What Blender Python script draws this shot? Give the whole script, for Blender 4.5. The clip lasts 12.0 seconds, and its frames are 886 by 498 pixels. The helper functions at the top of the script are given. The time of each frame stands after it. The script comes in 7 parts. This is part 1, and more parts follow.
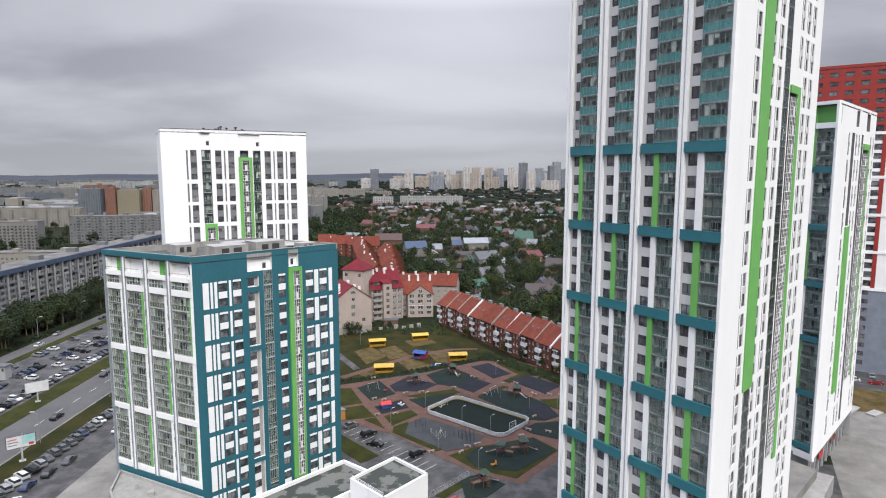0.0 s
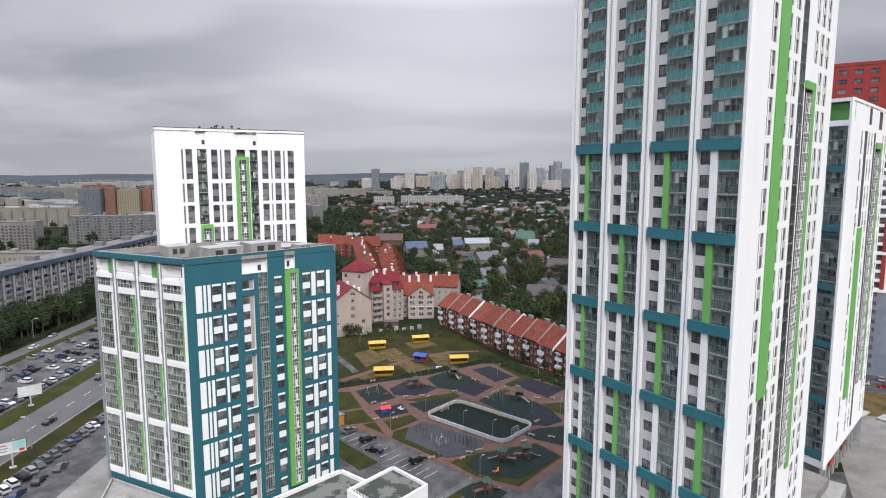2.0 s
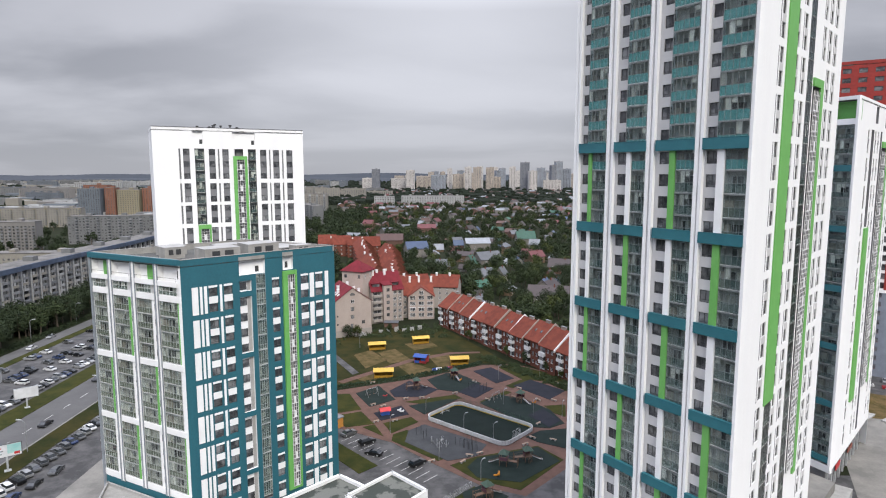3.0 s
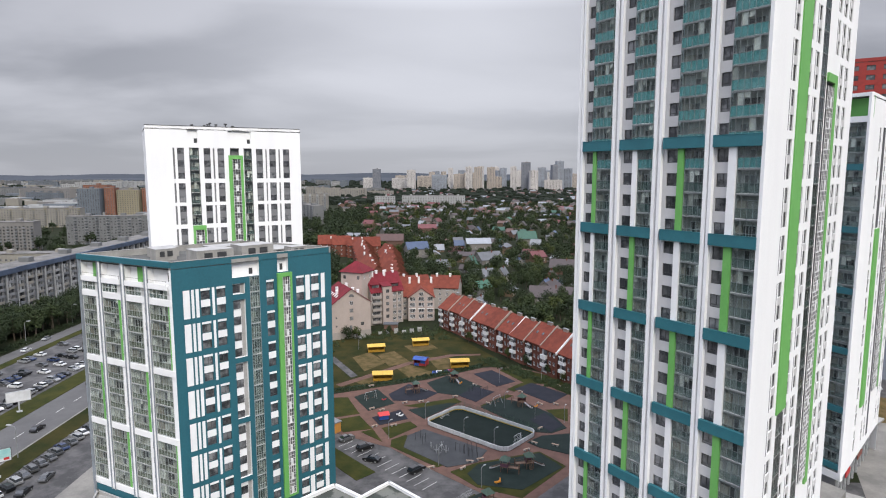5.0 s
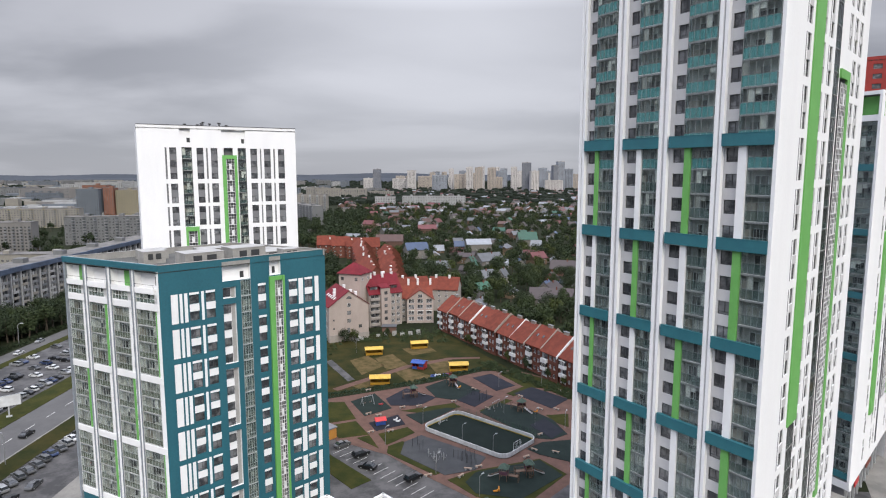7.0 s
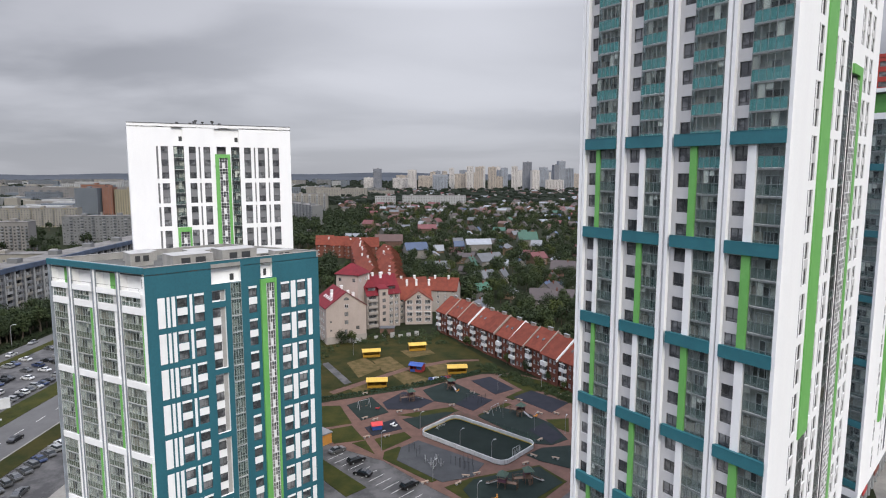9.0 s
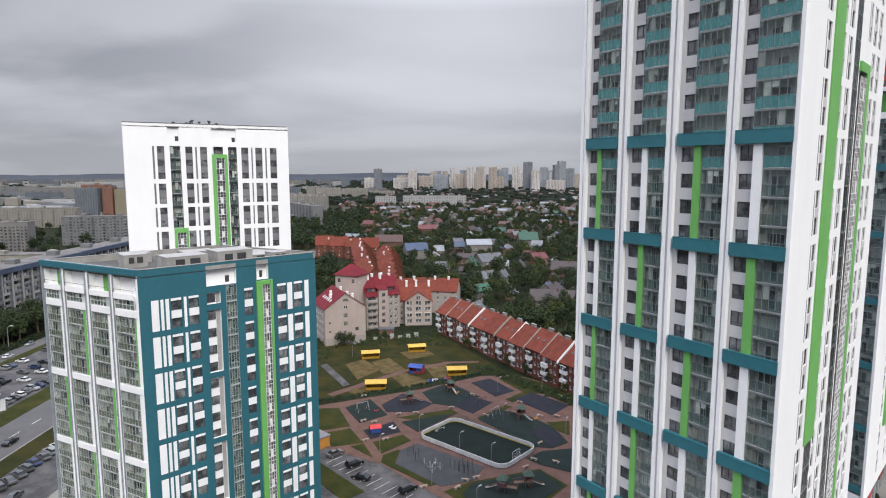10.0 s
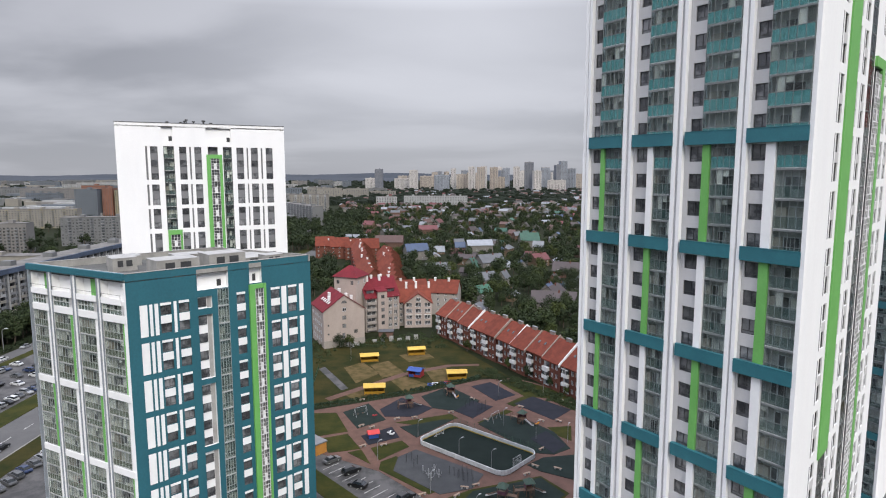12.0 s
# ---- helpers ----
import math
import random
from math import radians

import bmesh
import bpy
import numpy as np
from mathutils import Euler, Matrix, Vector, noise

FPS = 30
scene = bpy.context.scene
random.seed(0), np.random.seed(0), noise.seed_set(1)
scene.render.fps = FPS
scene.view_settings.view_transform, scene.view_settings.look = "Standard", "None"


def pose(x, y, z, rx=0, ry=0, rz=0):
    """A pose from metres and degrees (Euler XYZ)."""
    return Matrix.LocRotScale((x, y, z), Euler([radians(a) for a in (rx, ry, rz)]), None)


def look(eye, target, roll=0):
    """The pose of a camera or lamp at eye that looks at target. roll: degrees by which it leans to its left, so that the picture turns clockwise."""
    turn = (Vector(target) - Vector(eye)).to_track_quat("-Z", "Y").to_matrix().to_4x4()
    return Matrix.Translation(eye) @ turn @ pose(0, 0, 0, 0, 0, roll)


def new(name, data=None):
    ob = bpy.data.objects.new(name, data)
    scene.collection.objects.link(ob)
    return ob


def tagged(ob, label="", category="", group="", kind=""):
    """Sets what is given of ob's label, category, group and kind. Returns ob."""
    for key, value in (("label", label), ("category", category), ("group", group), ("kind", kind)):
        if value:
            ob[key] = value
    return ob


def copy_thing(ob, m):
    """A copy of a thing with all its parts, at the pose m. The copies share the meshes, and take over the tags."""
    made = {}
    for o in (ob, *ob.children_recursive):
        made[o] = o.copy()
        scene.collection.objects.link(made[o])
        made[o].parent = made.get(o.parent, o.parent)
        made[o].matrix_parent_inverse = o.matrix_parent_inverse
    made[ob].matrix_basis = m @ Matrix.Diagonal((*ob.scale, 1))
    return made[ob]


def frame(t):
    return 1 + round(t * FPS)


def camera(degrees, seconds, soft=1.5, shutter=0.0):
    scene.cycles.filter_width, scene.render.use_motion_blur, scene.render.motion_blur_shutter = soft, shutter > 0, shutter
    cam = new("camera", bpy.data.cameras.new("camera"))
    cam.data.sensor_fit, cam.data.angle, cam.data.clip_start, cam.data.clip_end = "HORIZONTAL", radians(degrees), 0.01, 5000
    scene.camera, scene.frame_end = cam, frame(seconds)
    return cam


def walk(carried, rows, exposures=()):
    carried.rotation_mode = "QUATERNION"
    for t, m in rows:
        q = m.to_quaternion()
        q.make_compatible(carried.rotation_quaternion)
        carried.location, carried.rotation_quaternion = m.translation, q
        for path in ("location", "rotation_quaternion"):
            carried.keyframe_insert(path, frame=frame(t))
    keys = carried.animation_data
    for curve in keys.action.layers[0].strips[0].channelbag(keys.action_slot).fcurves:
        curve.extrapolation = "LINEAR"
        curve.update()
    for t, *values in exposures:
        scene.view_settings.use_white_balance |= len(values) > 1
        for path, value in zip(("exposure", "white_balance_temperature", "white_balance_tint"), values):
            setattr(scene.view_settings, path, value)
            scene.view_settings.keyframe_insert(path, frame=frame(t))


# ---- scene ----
cam = camera(71.4, 12.0, soft=1.1)
METRES, EYE, TILT, LEAN, TURN = 22.0, 70.8, 0.0, 0.0, 0.0
ROWS = [
    (0.0, 0.0, 0.0, 0.0, 0.01, -7.16, -0.04),
    (0.5, 0.0021, 0.0428, -0.0011, 0.03, -7.16, -0.04),
    (1.0, 0.0029, 0.089, -0.002, 0.06, -7.17, -0.03),
    (1.5, 0.0031, 0.1301, -0.0031, 0.09, -7.17, -0.04),
    (2.0, 0.0027, 0.1745, -0.0035, 0.1, -7.18, -0.03),
    (2.5, 0.003, 0.2163, -0.0044, 0.13, -7.19, -0.01),
    (3.0, 0.0059, 0.2613, -0.0066, 0.15, -7.19, -0.01),
    (5.0, 0.0218, 0.4243, -0.012, 0.24, -7.2, 0.02),
    (5.5, 0.0277, 0.4634, -0.0127, 0.25, -7.19, 0.03),
    (6.0, 0.0349, 0.506, -0.0127, 0.29, -7.19, 0.03),
    (6.5, 0.0433, 0.5469, -0.0126, 0.31, -7.18, 0.02),
    (7.0, 0.0536, 0.5915, -0.0124, 0.31, -7.17, -0.01),
    (9.0, 0.0887, 0.7561, -0.012, 0.37, -7.22, -0.04),
    (9.5, 0.0967, 0.7955, -0.0121, 0.4, -7.21, -0.02),
    (10.0, 0.1054, 0.8368, -0.0115, 0.43, -7.21, -0.02),
    (10.5, 0.1113, 0.8725, -0.0113, 0.45, -7.21, -0.01),
    (11.0, 0.1184, 0.911, -0.0109, 0.49, -7.21, 0.0),
    (11.5, 0.1241, 0.9474, -0.0107, 0.51, -7.21, 0.02),
    (12.0, 0.1308, 0.9882, -0.0103, 0.55, -7.19, 0.04),
]
walk(cam, [(t, pose(0, 0, EYE, TILT, LEAN, TURN) @ pose(METRES * x, METRES * y, METRES * z, 90 + pitch, roll, yaw)) for t, x, y, z, yaw, pitch, roll in ROWS],
     exposures=[(0.0, 0.13), (3.0, 0.125), (5.0, 0.11), (7.0, 0.08), (9.0, 0.06), (12.0, 0.05)])

# ---- light: overcast sky, soft broad sun ----
world = bpy.data.worlds.new("overcast_sky")
scene.world = world
world.use_nodes = True
wn, wl = world.node_tree.nodes, world.node_tree.links
wn.clear()
w_out = wn.new("ShaderNodeOutputWorld")
w_bg = wn.new("ShaderNodeBackground")
w_sky = wn.new("ShaderNodeTexSky")
w_sky.sky_type = "NISHITA"
w_sky.sun_disc = False
w_sky.sun_elevation = radians(42)
w_sky.dust_density = 0.2
w_sky.sun_rotation = radians(160)
w_pale = wn.new("ShaderNodeHueSaturation")
w_pale.inputs["Saturation"].default_value = 0.12
w_bg2 = wn.new("ShaderNodeBackground")
w_bg2.inputs["Strength"].default_value = 0.02
wl.new(w_sky.outputs[0], w_pale.inputs["Color"])
wl.new(w_pale.outputs[0], w_bg2.inputs["Color"])
w_tc = wn.new("ShaderNodeTexCoord")
w_sep = wn.new("ShaderNodeSeparateXYZ")
wl.new(w_tc.outputs["Generated"], w_sep.inputs[0])


def w_math(op, a, b=None):
    n = wn.new("ShaderNodeMath")
    n.operation = op
    for k, v in enumerate((a, b)):
        if v is None:
            continue
        if isinstance(v, (int, float)):
            n.inputs[k].default_value = v
        else:
            wl.new(v, n.inputs[k])
    return n.outputs[0]


# cloud deck: directions are laid on a plane above, so that clouds flatten to the horizon
w_up = w_math("ADD", w_math("MAXIMUM", w_sep.outputs["Z"], 0.0), 0.11)
w_cx = w_math("DIVIDE", w_sep.outputs["X"], w_up)
w_cy = w_math("DIVIDE", w_sep.outputs["Y"], w_up)
w_comb = wn.new("ShaderNodeCombineXYZ")
wl.new(w_cx, w_comb.inputs[0])
wl.new(w_cy, w_comb.inputs[1])
w_comb.inputs[2].default_value = 3.7
w_noise = wn.new("ShaderNodeTexNoise")
w_noise.inputs["Scale"].default_value = 0.52
w_noise.inputs["Detail"].default_value = 6.0
w_noise.inputs["Roughness"].default_value = 0.47
w_noise.inputs["Distortion"].default_value = 0.25
wl.new(w_comb.outputs[0], w_noise.inputs["Vector"])
w_ramp = wn.new("ShaderNodeValToRGB")
w_ramp.color_ramp.interpolation = "EASE"
w_ramp.color_ramp.elements[0].position = 0.38
w_ramp.color_ramp.elements[0].color = (0.31, 0.33, 0.415, 1)
w_ramp.color_ramp.elements[1].position = 0.64
w_ramp.color_ramp.elements[1].color = (0.74, 0.76, 0.87, 1)
wl.new(w_noise.outputs["Fac"], w_ramp.inputs[0])
# thin place in the deck where the sun's glow comes through, ahead and high
w_dot = wn.new("ShaderNodeVectorMath")
w_dot.operation = "DOT_PRODUCT"
w_dot.inputs[1].default_value = Vector((0.02, 0.94, 0.32)).normalized()
wl.new(w_tc.outputs["Generated"], w_dot.inputs[0])
w_glow = w_math("POWER", w_math("MAXIMUM", w_dot.outputs["Value"], 0.0), 15.0)
w_mix = wn.new("ShaderNodeMix")
w_mix.data_type = "RGBA"
wl.new(w_math("MULTIPLY", w_glow, 0.85), w_mix.inputs["Factor"])
wl.new(w_ramp.outputs[0], w_mix.inputs["A"])
w_mix.inputs["B"].default_value = (1.12, 1.15, 1.28, 1)
# mist toward the horizon
w_hz = w_math("POWER", w_math("SUBTRACT", 1.0, w_math("MINIMUM", w_math("MULTIPLY", w_math("ABSOLUTE", w_sep.outputs["Z"]), 7.0), 1.0)), 1.6)
w_mix2 = wn.new("ShaderNodeMix")
w_mix2.data_type = "RGBA"
wl.new(w_math("MULTIPLY", w_hz, 0.75), w_mix2.inputs["Factor"])
wl.new(w_mix.outputs["Result"], w_mix2.inputs["A"])
w_mix2.inputs["B"].default_value = (0.355, 0.38, 0.47, 1)
wl.new(w_mix2.outputs["Result"], w_bg.inputs["Color"])
# an overcast deck is brightest overhead
w_zen = w_math("ADD", 0.50, w_math("MULTIPLY", w_math("MAXIMUM", w_math("SUBTRACT", w_sep.outputs["Z"], 0.24), 0.0), 5.4))
wl.new(w_zen, w_bg.inputs["Strength"])
w_add = wn.new("ShaderNodeAddShader")
wl.new(w_bg.outputs[0], w_add.inputs[0])
wl.new(w_bg2.outputs[0], w_add.inputs[1])
wl.new(w_add.outputs[0], w_out.inputs["Surface"])

sun = new("sun", bpy.data.lights.new("sun", "SUN"))
sun.data.energy = 2.6
sun.data.angle = radians(25)
sun.data.color = (1.0, 0.92, 0.785)
sun.matrix_world = look((32, -90, 85), (0, 0, 0))

# ---- materials ----
MATS = {}


def mat(name, col, rough=0.8, metal=0.0, col2=None, scale=0.6, bump=0.0, bscale=8.0, spec=0.5, vary=0.0, streak=0.0, sharp=0.15, island=False):
    """A procedural surface: base colour with two scales of variation in world metres, fine relief, and a shift from object to object."""
    m = bpy.data.materials.new(name)
    MATS[name] = m
    m.use_nodes = True
    n, l = m.node_tree.nodes, m.node_tree.links
    b = n["Principled BSDF"]
    b.inputs["Roughness"].default_value = rough
    b.inputs["Metallic"].default_value = metal
    b.inputs["Specular IOR Level"].default_value = spec
    c2 = col2 or tuple(v * 0.78 for v in col)
    geo = n.new("ShaderNodeNewGeometry")
    big = n.new("ShaderNodeTexNoise")
    big.inputs["Scale"].default_value = scale
    big.inputs["Detail"].default_value = 5
    big.inputs["Roughness"].default_value = 0.62
    vec = geo.outputs["Position"]
    if streak:
        mp = n.new("ShaderNodeMapping")
        mp.inputs["Scale"].default_value = (1, 1, streak)
        l.new(vec, mp.inputs["Vector"])
        vec = mp.outputs[0]
    l.new(vec, big.inputs["Vector"])
    ramp = n.new("ShaderNodeValToRGB")
    ramp.color_ramp.elements[0].position, ramp.color_ramp.elements[1].position = 0.51 - sharp, 0.51 + sharp
    ramp.color_ramp.elements[0].color, ramp.color_ramp.elements[1].color = (*c2, 1), (*col, 1)
    l.new(big.outputs["Fac"], ramp.inputs[0])
    fine = n.new("ShaderNodeTexNoise")
    fine.inputs["Scale"].default_value = scale * 14
    fine.inputs["Detail"].default_value = 3
    l.new(geo.outputs["Position"], fine.inputs["Vector"])
    mul = n.new("ShaderNodeMix")
    mul.data_type, mul.blend_type = "RGBA", "MULTIPLY"
    mul.inputs["Factor"].default_value = 0.28 if col[0] < 0.5 else 0.08
    l.new(ramp.outputs[0], mul.inputs["A"])
    l.new(fine.outputs["Fac"], mul.inputs["B"])
    out = mul.outputs["Result"]
    if vary:
        hsv = n.new("ShaderNodeHueSaturation")
        rnd = geo.outputs["Random Per Island"]
        if not island:
            rnd = n.new("ShaderNodeObjectInfo").outputs["Random"]
        mr = n.new("ShaderNodeMapRange")
        mr.inputs["To Min"].default_value, mr.inputs["To Max"].default_value = 1 - vary, 1 + vary
        l.new(rnd, mr.inputs["Value"])
        l.new(mr.outputs[0], hsv.inputs["Value"])
        l.new(out, hsv.inputs["Color"])
        out = hsv.outputs[0]
    l.new(out, b.inputs["Base Color"])
    if bump:
        bn = n.new("ShaderNodeTexNoise")
        bn.inputs["Scale"].default_value = bscale
        bn.inputs["Detail"].default_value = 4
        l.new(geo.outputs["Position"], bn.inputs["Vector"])
        bp = n.new("ShaderNodeBump")
        bp.inputs["Strength"].default_value = bump
        bp.inputs["Distance"].default_value = 0.05
        l.new(bn.outputs["Fac"], bp.inputs["Height"])
        l.new(bp.outputs[0], b.inputs["Normal"])
    return m


def glass(name, tint, see, rough=0.03):
    """Thin window glass: a tinted sheet, partly see-through, with a clear reflection that grows at a glancing angle."""
    m = bpy.data.materials.new(name)
    MATS[name] = m
    m.use_nodes = True
    n, l = m.node_tree.nodes, m.node_tree.links
    b = n["Principled BSDF"]
    b.inputs["Base Color"].default_value = (*tint, 1)
    b.inputs["Roughness"].default_value = 0.4
    b.inputs["Specular IOR Level"].default_value = 0.2
    t = n.new("ShaderNodeBsdfTransparent")
    t.inputs[0].default_value = (0.86, 0.91, 0.91, 1)
    mx = n.new("ShaderNodeMixShader")
    mx.inputs[0].default_value = see
    l.new(b.outputs[0], mx.inputs[1])
    l.new(t.outputs[0], mx.inputs[2])
    g = n.new("ShaderNodeBsdfGlossy")
    g.inputs["Roughness"].default_value = rough
    lw = n.new("ShaderNodeLayerWeight")
    pw = n.new("ShaderNodeMath")
    pw.operation = "POWER"
    pw.inputs[1].default_value = 4.0
    l.new(lw.outputs["Facing"], pw.inputs[0])
    ml = n.new("ShaderNodeMath")
    ml.operation = "MULTIPLY_ADD"
    ml.inputs[1].default_value, ml.inputs[2].default_value = 0.5, 0.03
    l.new(pw.outputs[0], ml.inputs[0])
    mx2 = n.new("ShaderNodeMixShader")
    l.new(ml.outputs[0], mx2.inputs[0])
    l.new(mx.outputs[0], mx2.inputs[1])
    l.new(g.outputs[0], mx2.inputs[2])
    l.new(mx2.outputs[0], n["Material Output"].inputs["Surface"])
    return m


mat("white_render", (0.80, 0.81, 0.82), 0.75, scale=0.25, col2=(0.765, 0.775, 0.79), streak=0.25)
mat("white_panel", (0.80, 0.81, 0.82), 0.6, scale=0.3, col2=(0.74, 0.75, 0.76))
mat("grey_render", (0.52, 0.52, 0.53), 0.8, scale=0.3, col2=(0.455, 0.455, 0.465), streak=0.3)
mat("teal_render", (0.018, 0.125, 0.165), 0.7, scale=0.2, col2=(0.015, 0.108, 0.145), streak=0.3)
mat("teal_panel", (0.025, 0.155, 0.19), 0.55, scale=0.4, col2=(0.02, 0.13, 0.165))
mat("green_panel", (0.16, 0.44, 0.115), 0.6, scale=0.4, col2=(0.135, 0.40, 0.095))
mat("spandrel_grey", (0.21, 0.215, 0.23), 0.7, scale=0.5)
mat("frame_dark", (0.045, 0.048, 0.052), 0.5, scale=1.0)
mat("frame_light", (0.42, 0.44, 0.45), 0.5, scale=1.0)
mat("frame_mid", (0.22, 0.24, 0.245), 0.5, scale=1.0)
mat("lamp_grey", (0.26, 0.27, 0.28), 0.5, scale=1.0)
mat("frame_white", (0.75, 0.76, 0.77), 0.5, scale=1.0)
mat("pane_dark", (0.20, 0.205, 0.215), 0.06, sharp=0.08, col2=(0.05, 0.053, 0.06), scale=0.45, spec=0.7, vary=0.5)
mat("loggia_wall", (0.76, 0.76, 0.76), 0.85, scale=0.5, vary=0.15)
mat("loggia_beige", (0.74, 0.72, 0.67), 0.85, scale=0.5, vary=0.25)
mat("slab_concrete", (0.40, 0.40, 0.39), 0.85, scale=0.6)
mat("curtain", (0.74, 0.71, 0.66), 0.9, scale=2.0, vary=0.35)
mat("loggia_grey", (0.54, 0.535, 0.525), 0.85, scale=0.5, vary=0.2)
mat("loggia_slab", (0.66, 0.66, 0.65), 0.85, scale=0.6)
mat("cupboard", (0.46, 0.41, 0.36), 0.8, scale=1.5, vary=0.5, island=True)
mat("pipe_grey", (0.36, 0.40, 0.45), 0.45, metal=0.3, scale=0.6)
glass("glass_clear", (0.06, 0.07, 0.07), 0.90)
glass("glass_teal", (0.06, 0.22, 0.225), 0.40)
glass("glass_grey", (0.055, 0.10, 0.095), 0.66)
glass("glass_olive", (0.085, 0.11, 0.085), 0.48)
mat("roof_felt", (0.105, 0.105, 0.10), 0.9, scale=0.25, col2=(0.06, 0.062, 0.06), bump=0.3)
mat("roof_concrete", (0.36, 0.355, 0.335), 0.9, scale=0.4, col2=(0.26, 0.257, 0.245), bump=0.3)
mat("asphalt", (0.092, 0.09, 0.091), 0.9, scale=0.2, sharp=0.09, col2=(0.04, 0.04, 0.042), bump=0.2)
mat("asphalt_road", (0.10, 0.099, 0.10), 0.85, scale=0.1, col2=(0.072, 0.071, 0.072), bump=0.15)
mat("concrete_yard", (0.246, 0.238, 0.217), 0.9, scale=0.15, col2=(0.153, 0.149, 0.139), bump=0.2)
mat("road_paint", (0.62, 0.62, 0.60), 0.8, scale=1.5, col2=(0.35, 0.35, 0.34))
mat("grass", (0.049, 0.048, 0.012), 0.95, scale=0.2, col2=(0.024, 0.031, 0.008), bump=0.7, bscale=3, spec=0.1)
mat("dry_grass", (0.048, 0.040, 0.012), 0.95, scale=0.11, col2=(0.016, 0.022, 0.006), bump=0.7, bscale=3, spec=0.1)
mat("sand_soil", (0.138, 0.096, 0.046), 0.95, scale=0.3, col2=(0.061, 0.052, 0.018), bump=0.5, bscale=3, spec=0.1)
mat("paver", (0.155, 0.090, 0.072), 0.9, scale=0.35, col2=(0.108, 0.066, 0.054), bump=0.3, spec=0.1)
mat("rubber_green", spec=0.15, col=(0.019, 0.030, 0.026), rough=0.92, scale=0.3, col2=(0.013, 0.021, 0.019))
mat("rubber_navy", spec=0.15, col=(0.026, 0.028, 0.037), rough=0.92, scale=0.25, col2=(0.018, 0.020, 0.027))
mat("rubber_grey", spec=0.2, col=(0.065, 0.068, 0.072), rough=0.92, scale=0.2, col2=(0.045, 0.048, 0.052))
mat("rink_floor", spec=0.1, col=(0.012, 0.020, 0.017), rough=0.8, scale=0.2, col2=(0.008, 0.014, 0.012))
mat("earth_far", (0.023, 0.028, 0.013), 0.95, scale=0.06, col2=(0.012, 0.016, 0.007), spec=0.1)

# ---- building helpers ----
def mesh_boxes(name, boxes, mats):
    """One mesh of boxes (x0, x1, y0, y1, z0, z1, material slot)."""
    vs, fs, mi = [], [], []
    for b in boxes:
        x0, x1, y0, y1, z0, z1 = b[:6]
        k = b[6] if len(b) > 6 else 0
        i = len(vs)
        vs += [(x0, y0, z0), (x1, y0, z0), (x1, y1, z0), (x0, y1, z0), (x0, y0, z1), (x1, y0, z1), (x1, y1, z1), (x0, y1, z1)]
        fs += [(i, i + 3, i + 2, i + 1), (i + 4, i + 5, i + 6, i + 7), (i, i + 1, i + 5, i + 4), (i + 1, i + 2, i + 6, i + 5), (i + 2, i + 3, i + 7, i + 6), (i + 3, i, i + 4, i + 7)]
        mi += [k] * 6
    return mesh_raw(name, vs, fs, mats, mi)


def mesh_raw(name, vs, fs, mats, mi=None, smooth=False):
    me = bpy.data.meshes.new(name)
    me.from_pydata(vs, [], fs)
    for k in mats:
        me.materials.append(MATS[k])
    if mi:
        me.polygons.foreach_set("material_index", mi)
    if smooth:
        me.polygons.foreach_set("use_smooth", [True] * len(fs))
    me.update()
    return me


def base(name, x, y, z=0.0, label="", category="", group="", kind=""):
    """The Empty at a thing's base."""
    ob = new(name)
    ob.location = (x, y, z)
    ob.empty_display_size = 0.2
    return tagged(ob, label, category, group, kind)


def place(parent):
    """A part's parent's pose in the world, from the local poses up."""
    m = parent.matrix_basis.copy()
    if parent.parent:
        m = place(parent.parent) @ m
    return m


def part(name, me, parent, m=None, label=""):
    """Links a mesh as one part under a thing; m is its pose in the world (None: the parent's own)."""
    ob = new(name, me)
    ob.parent = parent
    if m is not None:
        ob.matrix_basis = place(parent).inverted() @ m
    if label:
        ob["label"] = label
    return ob


def prism(name, pts, z0, z1, mats, top=0, side=0):
    """An upright prism over a plan polygon, counter-clockwise."""
    n = len(pts)
    vs = [(x, y, z0) for x, y in pts] + [(x, y, z1) for x, y in pts]
    fs = [tuple(range(n - 1, -1, -1)), tuple(range(n, 2 * n))]
    fs += [(i, (i + 1) % n, n + (i + 1) % n, n + i) for i in range(n)]
    return mesh_raw(name, vs, fs, mats, [side, top] + [side] * n)


class Facade:
    """A wall plane from its left to its right end as seen from outside: x along it, y inward, z up."""

    def __init__(self, left, right):
        a, b = Vector((*left, 0)), Vector((*right, 0))
        x = (b - a).normalized()
        self.w = (b - a).length
        y = Vector((0, 0, 1)).cross(x)
        self.m = Matrix(((x.x, y.x, 0, a.x), (x.y, y.y, 0, a.y), (0, 0, 1, 0), (0, 0, 0, 1)))

    def at(self, x, z, y=0.0):
        return self.m @ Matrix.Translation((x, y, z))


